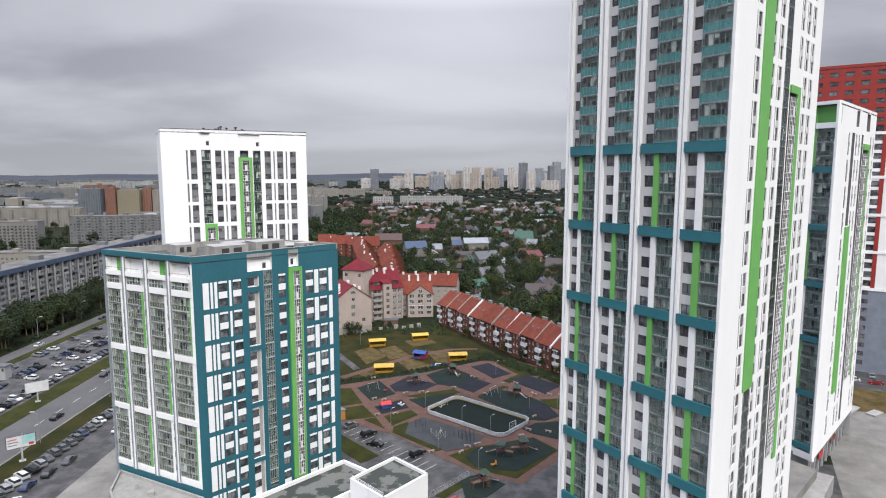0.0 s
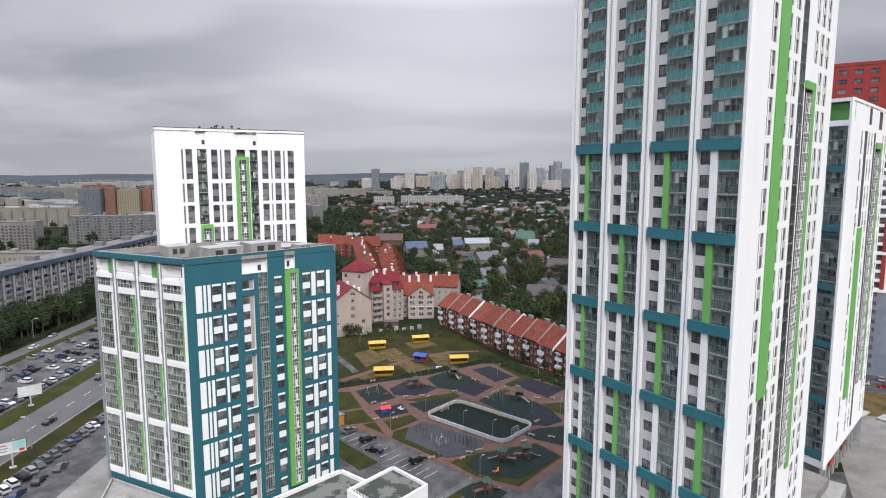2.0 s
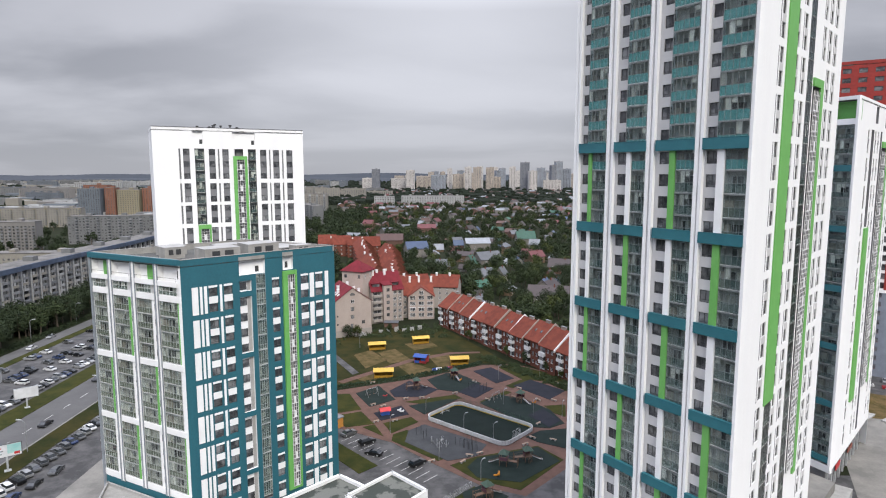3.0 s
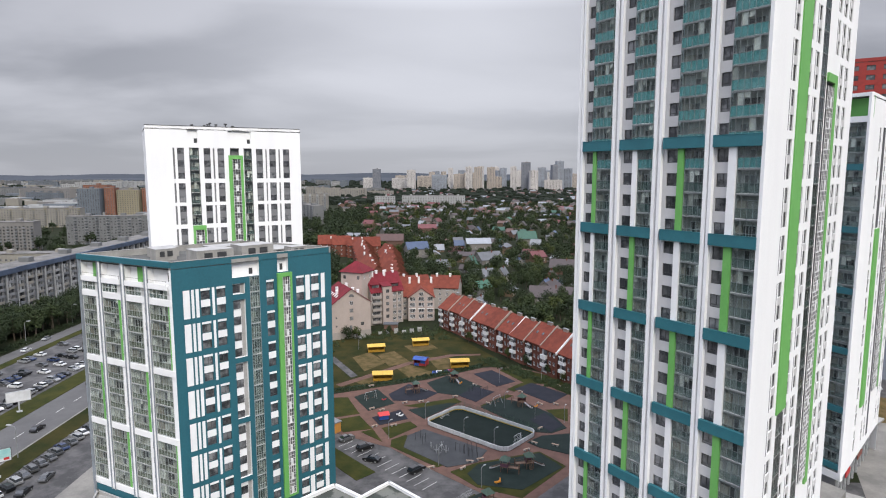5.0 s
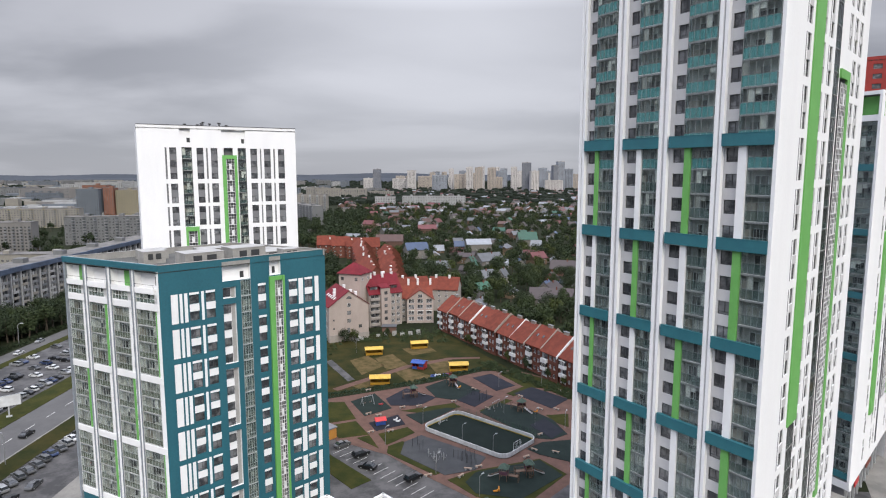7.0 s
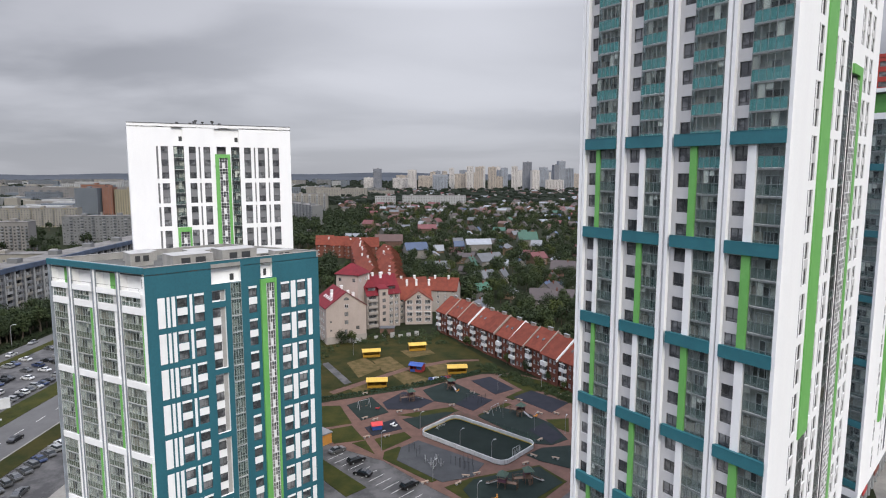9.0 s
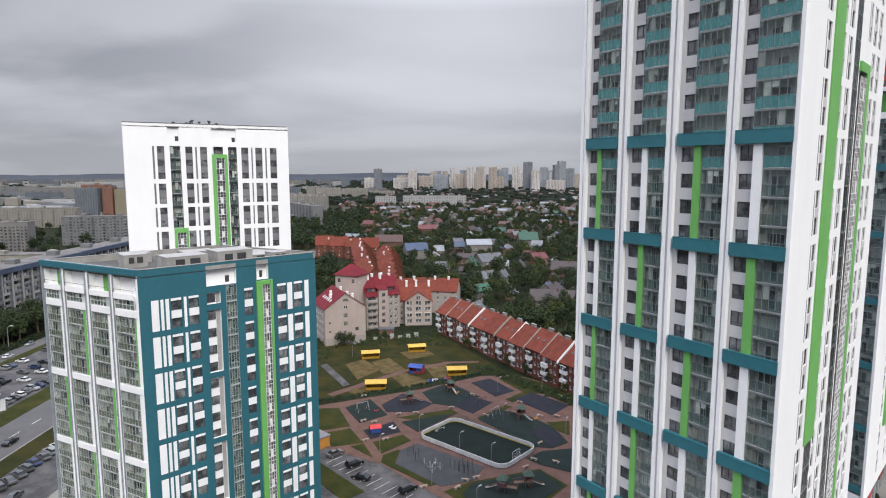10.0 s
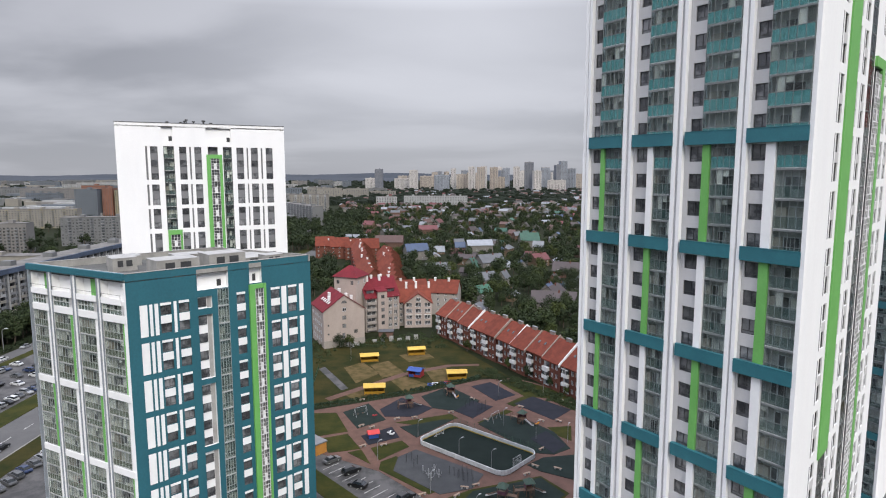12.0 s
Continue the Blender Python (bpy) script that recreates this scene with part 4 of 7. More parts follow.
# ---- low roofs below the camera ----
def annex():
    b = Vector((-18.3, 108.1))
    l = b + Vector((-0.69, -0.724)) * 34
    r = b + Vector((0.78, -0.63)) * 10
    d = r + (l - b)
    t = base("annex", b.x, b.y, 0, "flat-roofed annex with stained grey felt roof and white parapet", "building")
    pts = [tuple(l), tuple(d), tuple(r), tuple(b)]
    part("body", prism("body", pts, 0, 17.4, ["white_render", "roof_stained"], top=1), t, Matrix())
    for p, q in zip(pts, pts[1:] + pts[:1]):
        f = Facade(p, q)
        part("parapet", mesh_boxes("parapet", [(0.0, f.w, 0.0, 0.35, 17.4, 17.95), (-0.05, f.w + 0.02, -0.06, 0.42, 17.95, 18.03)], ["white_render"]), t, f.m)


def stair_block():
    b, l, r = Vector((-8.6, 103.2)), Vector((-15.2, 95.4)), Vector((-2.5, 97.1))
    d = l + r - b
    t = base("roof_block", d.x, d.y, 0, "white rendered block with mossy felt roof and ladder rail", "building")
    pts = [tuple(l), tuple(d), tuple(r), tuple(b)]
    part("body", prism("body", pts, 0, 20.5, ["white_render", "roof_stained"], top=1), t, Matrix())
    for p, q in zip(pts, pts[1:] + pts[:1]):
        f = Facade(p, q)
        part("parapet", mesh_boxes("parapet", [(0.0, f.w, 0.0, 0.25, 20.5, 20.95), (-0.05, f.w + 0.02, -0.06, 0.32, 20.95, 21.02)], ["white_render"]), t, f.m)
    f = Facade(tuple(l), tuple(d))
    bars = [(0.3 + 0.75 * k, 0.36 + 0.75 * k, 0.3, 0.34, 20.9, 21.5) for k in range(10)] + [(0.3, f.w - 0.3, 0.3, 0.35, 21.45, 21.5), (0.3, f.w - 0.3, 0.3, 0.34, 21.2, 21.24)]
    part("rail", mesh_boxes("rail", bars, ["frame_white"]), t, f.m)
    lad = [(5.2, 5.26, -0.3, -0.24, 12, 22.1), (5.8, 5.86, -0.3, -0.24, 12, 22.1)] + [(5.26, 5.8, -0.3, -0.26, 12.2 + 0.35 * k, 12.24 + 0.35 * k) for k in range(26)]
    part("ladder", mesh_boxes("ladder", lad, ["frame_white"]), t, f.m)
    f2 = Facade(tuple(r), tuple(b))
    part("rail", mesh_boxes("rail", [(0.2, f2.w - 0.2, 0.3, 0.35, 21.35, 21.4)] + [(0.3 + 1.2 * k, 0.34 + 1.2 * k, 0.3, 0.34, 20.9, 21.35) for k in range(7)], ["frame_light"]), t, f2.m)


mat("roof_stained", (0.135, 0.14, 0.125), 0.9, scale=0.3, sharp=0.025, col2=(0.035, 0.043, 0.036), bump=0.3)
annex()
stair_block()


def podium():
    pts = [(-68.5, 119.5), (-58, 104), (-44, 112.0), (-48.2, 116.9), (-71, 128.5)]
    t = base("podium", -60, 115, 0, "pale concrete podium roof at the foot of the teal tower", "building")
    part("body", prism("body", ccw(pts), 0, 5.2, ["roof_concrete"]), t, Matrix())
    p = ccw(pts)
    for a, b in zip(p, p[1:] + p[:1]):
        f = Facade(a, b)
        part("parapet", mesh_boxes("parapet", [(0, f.w, 0.0, 0.35, 5.2, 5.8)], ["slab_concrete"]), t, f.m)
    for x, y, w, h in ((-60, 118, 1.2, 0.8), (-56, 113, 0.8, 0.6), (-64, 121, 0.5, 1.0), (-52, 112, 1.0, 0.5)):
        part("roof_vent", mesh_boxes("roof_vent", [(0, w, 0, w, 5.2, 5.2 + h)], ["slab_concrete"]), t, pose(x, y, 0, 0, 0, 25))


podium()
t = base("podium", 75, 118, 0, "grey podium between the white towers with flat roof", "building")
part("body", prism("body", ccw([(60, 122), (66.5, 112.2), (82, 128), (74, 140)]), 0, 6.0, ["concrete_yard"]), t, Matrix())
part("body", prism("body", ccw([(67, 111.8), (69.5, 109.5), (86.5, 129), (83.5, 131.5)]), 0, 4.0, ["roof_concrete"]), t, Matrix())


# ---- brick row beside the kindergarten ----
def brick_row():
    a, b = Vector((-2.4, 283.8)), Vector((52.0, 188.0))
    f0 = Facade(tuple(a), tuple(b))
    n = 12
    w = f0.w / n
    sh = {}
    for i in range(n):
        o = f0.at(i * w, 0, 0.5 if i % 2 else 0.0)
        t = base("row_house", o.translation.x, o.translation.y, 0, "red brick row house with orange tiled roof and white balconies", "row house", "brick row houses")
        t.matrix_basis = o
        hv = 0.35 if i % 3 == 1 else 0.0
        key = i % 3
        if key not in sh:
            e, rd, rz = 9.7 + hv, 7.0, 15.2 + hv
            holes = []
            for s in range(3):
                z = 0.4 + 2.9 * s
                holes += [(0.8, 3.6, z + 0.35, z + 2.6, 1.0, 1), (4.5, 5.7, z + 0.9, z + 2.4, 0.2), (6.6, 7.8, z + 0.9, z + 2.4, 0.2)]
            wall = wall_mesh("wall", w, 0, e, holes, ["brick_red", "frame_white"])
            body = mesh_raw("gable_body", [(0, 0.15, 0), (w, 0.15, 0), (w, 13, 0), (0, 13, 0), (0, 1.2, e), (w, 1.2, e), (w, 13, e), (0, 13, e), (0, rd, rz - 0.3), (w, rd, rz - 0.3)], [(0, 3, 7, 8, 4), (1, 5, 9, 6, 2), (3, 2, 6, 7)], ["brick_red"])
            rv = []
            for x0, x1, dz in ((-0.1, w - 0.35, 0.0),):
                rv += [(x0, -0.6, e - 0.35), (x1, -0.6, e - 0.35), (x1, rd, rz), (x0, rd, rz), (x1, 13.6, e - 0.35), (x0, 13.6, e - 0.35)]
            th = [(x, y, z - 0.25) for x, y, z in rv]
            roof = mesh_raw("roof", rv + th, [(0, 1, 2, 3), (3, 2, 4, 5), (7, 6, 9, 8), (8, 9, 11, 10), (0, 6, 7, 1), (1, 7, 8, 2), (2, 8, 10, 4), (3, 9, 6, 0), (5, 11, 9, 3)], ["tile_orange"])
            fw = [(w - 0.35, -0.7, e - 0.2), (w + 0.05, -0.7, e - 0.2), (w + 0.05, rd, rz + 0.55), (w - 0.35, rd, rz + 0.55), (w + 0.05, 13.7, e - 0.2), (w - 0.35, 13.7, e - 0.2)]
            fire = mesh_raw("party_wall", fw + [(x, y, z - 0.9) for x, y, z in fw], [(0, 1, 2, 3), (3, 2, 4, 5), (0, 6, 7, 1), (1, 7, 8, 2), (3, 9, 6, 0), (2, 8, 10, 4), (5, 11, 9, 3)], ["frame_white" if key == 2 else "tile_dark"])
            bal = mesh_boxes("balcony", [(0.7, 3.7, -0.9, 0.0, 0, 1.15, 0)], ["frame_white"])
            glz = relief("glazing", [0.7] + [v for q in range(1, 4) for v in (0.66 + 0.75 * q, 0.74 + 0.75 * q)] + [3.7], [1.15, 1.25, 2.55, 2.85], lambda p, q: (-0.9, 0) if p % 2 or q != 1 else (-0.84, 1), ["frame_white", "pane_dark"], -0.78)
            rec = mesh_boxes("recess_wall", [(0.7, 3.7, 0.9, 1.0, 0.4, 9.0)], ["pane_dark"])
            ch = mesh_boxes("chimney", [(w * 0.42, w * 0.42 + 2.4, rd - 0.35, rd + 0.35, rz - 0.5, rz + 0.75), (w * 0.42 - 0.12, w * 0.42 + 2.52, rd - 0.45, rd + 0.45, rz + 0.75, rz + 0.9, 1)], ["tile_dark", "frame_mid"])
            sky = mesh_boxes("skylight", [(0, 0.8, 0, 1.1, 0.0, 0.12)], ["pane_dark"])
            sh[key] = (wall, body, roof, fire, bal, glz, rec, ch, sky, e, rd, rz, holes)
        wall, body, roof, fire, bal, glz, rec, ch, sky, e, rd, rz, holes = sh[key]
        part("wall", wall, t)
        part("gable_body", body, t)
        part("roof", roof, t)
        part("party_wall", fire, t)
        part("recess_wall", rec, t)
        for q in range(2):
            b = part("balcony", bal, t, o @ Matrix.Translation((0, 0, 3.0 + 2.9 * q)))
            if (i + q) % 3:
                part("glazing", glz, b, o @ Matrix.Translation((0, 0, 3.0 + 2.9 * q)))
        part("chimney", ch, t)
        fc = Facade((0, 0), (1, 0))
        fc.m = o
        for h in holes:
            if h[4] < 0.5:
                window(t, fc, *h[:4], y=0.15, style="white", far=True)
        if i % 2:
            tilt = math.degrees(math.atan2(rz - e + 0.35, rd + 0.6))
            for x in (2.2, 5.4):
                k = 0.45
                part("skylight", sky, t, o @ pose(x, -0.6 + (rd + 0.6) * k, e - 0.3 + (rz - e + 0.35) * k, tilt, 0, 0))


mat("brick_red", (0.185, 0.074, 0.053), 0.9, spec=0.2, scale=1.2, col2=(0.12, 0.044, 0.031), vary=0.1)
mat("tile_orange", (0.19, 0.050, 0.032), 0.9, spec=0.2, scale=0.5, col2=(0.13, 0.035, 0.024), vary=0.12, bump=0.4)
mat("tile_dark", (0.33, 0.27, 0.235), 0.85, scale=0.6)
mat("tile_maroon", (0.17, 0.017, 0.026), 0.75, spec=0.2, scale=0.4, col2=(0.125, 0.013, 0.02), bump=0.3)
mat("plaster_pink", (0.44, 0.375, 0.34), 0.85, scale=0.2, col2=(0.37, 0.315, 0.285), streak=0.4)
mat("plaster_cream", (0.36, 0.33, 0.305), 0.85, scale=0.2, col2=(0.29, 0.265, 0.245), streak=0.4)
brick_row()


def gabled(name, label, o, w, d, e, rz, wallm, roofm, rows, cols, ridge="y", group="", win=(1.2, 1.5), base_h=0.8, category="house", openings=None):
    """A house with a gabled roof at pose o (front along x, depth along y). ridge: the roof's ridge runs along this axis."""
    t = base(name, 0, 0, 0, label, category, group)
    t.matrix_basis = o
    holes = []
    for r in range(rows):
        z = base_h + (e - base_h) / rows * r + 0.9
        for c in range(cols):
            x = w * (c + 0.5) / cols
            holes.append((round(x - win[0] / 2, 2), round(x + win[0] / 2, 2), round(z, 2), round(z + win[1], 2), 0.2))
    if openings is not None:
        holes = [(*h, 0.2) for h in openings]
    part("wall", wall_mesh("wall", w, 0, e, holes, [wallm]), t)
    if ridge == "y":
        v = [(0, 0, e), (w, 0, e), (w / 2, 0, rz), (0, d, e), (w, d, e), (w / 2, d, rz), (0, 0, 0), (w, 0, 0), (w, d, 0), (0, d, 0)]
        part("gable", mesh_raw("gable", v, [(0, 1, 2), (4, 3, 5), (7, 8, 4, 1), (8, 9, 3, 4), (9, 6, 0, 3)], [wallm]), t)
        rv = [(-0.5, -0.4, e - 0.5 * (rz - e) * 2 / w), (w / 2, -0.4, rz + 0.1), (w + 0.5, -0.4, e - 0.5 * (rz - e) * 2 / w)]
        rv = rv + [(x, d + 0.4, z) for x, y, z in rv]
        rv += [(x, y, z - 0.25) for x, y, z in rv]
        fs = [(0, 3, 4, 1)[::-1], (1, 4, 5, 2)[::-1], (6, 9, 10, 7), (7, 10, 11, 8), (0, 1, 7, 6), (1, 2, 8, 7), (2, 5, 11, 8), (3, 0, 6, 9), (5, 4, 10, 11), (4, 3, 9, 10)]
    else:
        v = [(0, 0, 0), (w, 0, 0), (w, d, 0), (0, d, 0), (0, 0, e), (w, 0, e), (w, d, e), (0, d, e), (0, d / 2, rz), (w, d / 2, rz)]
        part("gable", mesh_raw("gable", v, [(1, 2, 6, 9, 5), (2, 3, 7, 6), (3, 0, 4, 8, 7)], [wallm]), t)
        lo = e - 0.5 * (rz - e) * 2 / d
        rv = [(-0.4, -0.5, lo), (-0.4, d / 2, rz + 0.1), (-0.4, d + 0.5, lo)]
        rv = rv + [(w + 0.4, y, z) for x, y, z in rv]
        rv += [(x, y, z - 0.25) for x, y, z in rv]
        fs = [(0, 3, 4, 1), (1, 4, 5, 2), (6, 9, 10, 7)[::-1], (7, 10, 11, 8)[::-1], (0, 1, 7, 6)[::-1], (1, 2, 8, 7)[::-1], (0, 6, 9, 3), (2, 5, 11, 8), (3, 9, 10, 4), (4, 10, 11, 5)]
    part("roof", mesh_raw("roof", rv, fs, [roofm]), t)
    fc = Facade((0, 0), (1, 0))
    fc.m = o
    for h in holes:
        window(t, fc, *h[:4], y=0.14, style="white" if win[0] > 1 else "dark", sashes=2, far=True)
    return t


def chimneys(t, o, spots):
    for x, y, z, h in spots:
        part("chimney", mesh_boxes("chimney", [(-0.5, 0.5, -0.5, 0.5, 0, h), (-0.6, 0.6, -0.6, 0.6, h, h + 0.15)], ["frame_white"]), t, o @ Matrix.Translation((x, y, z)))


def side_windows(t, f, spots, w=1.2, h=1.4):
    """Windows set on a side wall, at (along, sill)."""
    for x, z in spots:
        window(t, f, x, x + w, z, z + h, y=-0.01, style="white", far=True)


def pink_houses():
    # gable house with arched attic window
    f = Facade((-47.0, 261.0), (-31.7, 268.4))
    t = gabled("apartment_house", "pale pink plastered house with maroon gabled roof", f.m, f.w, 19, 15.4, 21.4, "plaster_pink", "tile_maroon", 4, 3, "y", win=(0.9, 1.3), category="apartment house",
               openings=((7.7, 9.3, 11.2, 12.8), (7.7, 9.3, 7.8, 9.4), (12.6, 14.0, 5.2, 6.6), (1.6, 2.3, 9.0, 9.7), (1.6, 2.3, 5.4, 6.1), (7.6, 8.8, 3.4, 5.6)))
    side_windows(t, f, ((7.8, 14.5),), 1.5, 1.6)
    arch = [(1.15 * math.cos(math.pi * k / 10), 0.0, 1.15 * math.sin(math.pi * k / 10)) for k in range(11)]
    part("attic_window", mesh_raw("attic_window", arch + [(x, 0.1, z) for x, y, z in arch], [tuple(range(11)), (0, 10, 21, 11)] + [(k, k + 1, k + 12, k + 11) for k in range(10)], ["pane_dark"]), t, f.at(8.55, 17.9, -0.06))
    part("plinth", mesh_boxes("plinth", [(-0.1, f.w + 0.1, -0.14, -0.002, 0, 2.9), (-0.1, f.w + 0.1, -0.22, -0.002, 2.9, 3.1)], ["plaster_cream"]), t, f.m)
    part("porch_stair", mesh_boxes("porch_stair", [(9.0 + 0.55 * k, 9.55 + 0.55 * k, -1.5, -0.23, 0, 3.2 - 0.28 * k) for k in range(11)], ["slab_concrete"]), t, f.m)
    b = f.at(0, 0, 19).translation
    g = Facade((b.x, b.y), (-47.0, 261.0))
    side_windows(t, g, [(2.0 + 3.1 * k, 2.2 + 3.1 * r) for k in range(5) for r in range(4)])
    for k in range(5):
        part("roof_window", mesh_boxes("roof_window", [(-0.05, 0.05, -0.5, 0.5, -0.7, 0.7)], ["frame_white"]), t, f.m @ pose(3.2, 3.0 + 2.6 * k, 18.0, 0, 54.0, 0))
    chimneys(t, f.m, ((4.0, 6, 17.6, 2.2), (5.2, 10, 18.4, 2.2), (13, 5, 17.4, 2.4), (12, 9, 17.8, 2.2), (10, 12, 19.5, 2.2)))
    # stair tower under a hipped roof
    g = Facade((-47.4, 287.6), (-37.2, 283.6))
    t = gabled("tower_house", "square plastered stair tower with maroon hipped roof", g.m, g.w, 10, 25.0, 25.1, "plaster_pink", "tile_maroon", 6, 2, "y", win=(0.8, 1.2), category="apartment house", openings=((1.2, 2.6, 21.8, 23.4), (8.2, 9.6, 21.8, 23.4)))
    w = g.w
    v = [(-0.8, -0.8, 25.0), (w + 0.8, -0.8, 25.0), (w + 0.8, 10.8, 25.0), (-0.8, 10.8, 25.0), (w * 0.42, 5, 29.4), (w * 0.58, 5, 29.4)]
    part("hip", mesh_raw("hip", v, [(0, 1, 5, 4), (1, 2, 5), (2, 3, 4, 5), (3, 0, 4), (3, 2, 1, 0)], ["tile_maroon"]), t, g.m)
    b = g.at(w, 0, 10).translation
    side_windows(t, Facade((-37.2, 283.6), (b.x, b.y)), [(1.5, 21.8), (6.5, 21.8), (6.8, 17.5), (6.8, 14.0)], 1.3, 1.5)
    # maroon mansard house: balconies, white stair bay, window columns
    h = Facade((-33.5, 286.0), (-19.5, 294.0))
    cols = [(11.0, 12.5), (13.6, 15.1)]
    t = gabled("apartment_house", "five-storey cream plastered house with maroon mansard roof", h.m, h.w, 14, 15.8, 23.2, "plaster_cream", "tile_maroon", 5, 5, "x", win=(1.3, 1.5), category="apartment house",
               openings=[(a, b, 1.4 + 2.9 * k, 2.9 + 2.9 * k) for k in range(5) for a, b in cols] + [(0.6, 4.6, 1.2 + 2.9 * k, 3.3 + 2.9 * k) for k in range(5)])
    part("stair_bay", mesh_boxes("stair_bay", [(5.3, 9.6, -1.4, -0.002, 0, 18.2)], ["plaster_pink"]), t, h.m)
    part("bay_roof", mesh_raw("bay_roof", [(5.0, -1.7, 18.2), (9.9, -1.7, 18.2), (9.9, 4.5, 19.6), (5.0, 4.5, 19.6), (5.0, -1.7, 18.0), (9.9, -1.7, 18.0), (9.9, 4.5, 19.4), (5.0, 4.5, 19.4)], [(0, 1, 2, 3), (0, 4, 5, 1), (1, 5, 6, 2), (3, 7, 4, 0), (7, 6, 5, 4)], ["tile_maroon"]), t, h.m)
    for k in range(5):
        window(t, h, 6.8, 8.3, 3.2 + 2.95 * k, 4.7 + 2.95 * k, y=-1.41, far=True)
        part("balcony", mesh_boxes("balcony", [(0.4, 4.9, -1.1, -0.002, 0.9 + 2.9 * k, 2.0 + 2.9 * k)], ["plaster_cream"]), t, h.m)
        part("pilaster", mesh_boxes("pilaster", [(10.1 + 2.6 * (k % 3), 10.6 + 2.6 * (k % 3), -0.25, -0.002, 0, 15.6)], ["plaster_pink"]), t, h.m) if k < 3 else None
    for x in (2.6, 12.4):
        part("dormer", mesh_boxes("dormer", [(x - 2.0, x + 2.0, 1.2, 4.2, 16.6, 18.6), (x - 2.2, x + 2.2, 0.9, 4.4, 18.6, 18.85, 1), (x - 1.7, x + 1.7, 1.14, 1.2, 17.2, 18.4, 2)], ["tile_maroon", "tile_maroon", "pane_dark"]), t, h.m)
    chimneys(t, h.m, ((3, 6, 20.5, 3.6), (5.5, 7, 21, 3.2), (9, 6, 20.5, 3.6), (10.5, 8, 21, 3.0), (14, 7, 21, 2.6)))
    # pink house with wide windows under an orange gable, before a longer orange roof
    k = Facade((-20.5, 298.5), (-5.5, 299.8))
    t = gabled("apartment_house", "cream house with long orange tiled roof", k.m, k.w, 14, 11.6, 17.6, "plaster_cream", "tile_orange", 4, 5, "x", category="apartment house")
    chimneys(t, k.m, ((4, 6, 16, 3.2), (8.5, 6, 16, 3.4), (14.5, 6, 16, 3.2)))
    k = Facade((-17.2, 295.2), (-4.8, 296.3))
    t = gabled("apartment_house", "pale pink gabled house with wide windows and orange roof", k.m, k.w, 9, 11.4, 15.8, "plaster_pink", "tile_orange", 4, 3, "y", win=(2.6, 1.9), base_h=0.3, category="apartment house")
    for x in (2.05, 6.2, 10.35):
        part("cornice", mesh_boxes("cornice", [(x - 1.6, x + 1.6, -0.2, -0.002, 5.75, 5.95)], ["frame_white"]), t, k.m)
    side_windows(t, k, ((5.2, 12.0),), 2.0, 1.8)
    for i, (x, y, r, w) in enumerate(((-22, 318, 20, 16), (-8, 322, -10, 15), (-30, 310, 30, 14))):
        o = pose(x, y, 0, 0, 0, r)
        t = gabled("apartment_house", "cream house with orange tiled roof and white chimneys", o, w, 13, 11.5, 16.6, "plaster_cream", "tile_orange", 4, 4, "x", category="apartment house")
        chimneys(t, o, ((3, 6, 14.5, 3.0), (10, 6, 14.5, 3.0)))
    # the long curved row of orange roofs behind
    rr = random.Random(11)
    for i in range(13):
        q = i / 12
        x, y = -36 - 22 * q, 345 + 185 * q
        if i > 8:
            x, y = -54 - (i - 8) * 13, 500 + (i - 8) * 5
        o = pose(x, y, 0, 0, 0, -62 if i <= 8 else 8)
        t = gabled("row_house", "brick row house with orange tiled roof and white chimneys", o, 14.5, 12.5, 10.5, 16.6 + rr.uniform(-0.4, 0.6), "brick_red", "tile_orange", 3, 3, "x", group="rear row houses", category="row house")
        chimneys(t, o, ((rr.uniform(2, 12), rr.uniform(4, 7), 13.8, rr.uniform(1.8, 2.8)),))
    for i in range(9):
        o = pose(-50 - 3.2 * i, 368 + 17.5 * i, 0, 0, 0, -66)
        t = gabled("row_house", "brick row house with orange tiled roof and white chimneys", o, 14.5, 12.5, 11.0, 16.8 + rr.uniform(-0.4, 0.6), "brick_red", "tile_orange", 3, 3, "x", group="rear row houses", category="row house")
        chimneys(t, o, ((rr.uniform(2, 12), rr.uniform(4, 7), 15.0, rr.uniform(1.8, 2.6)),))



pink_houses()


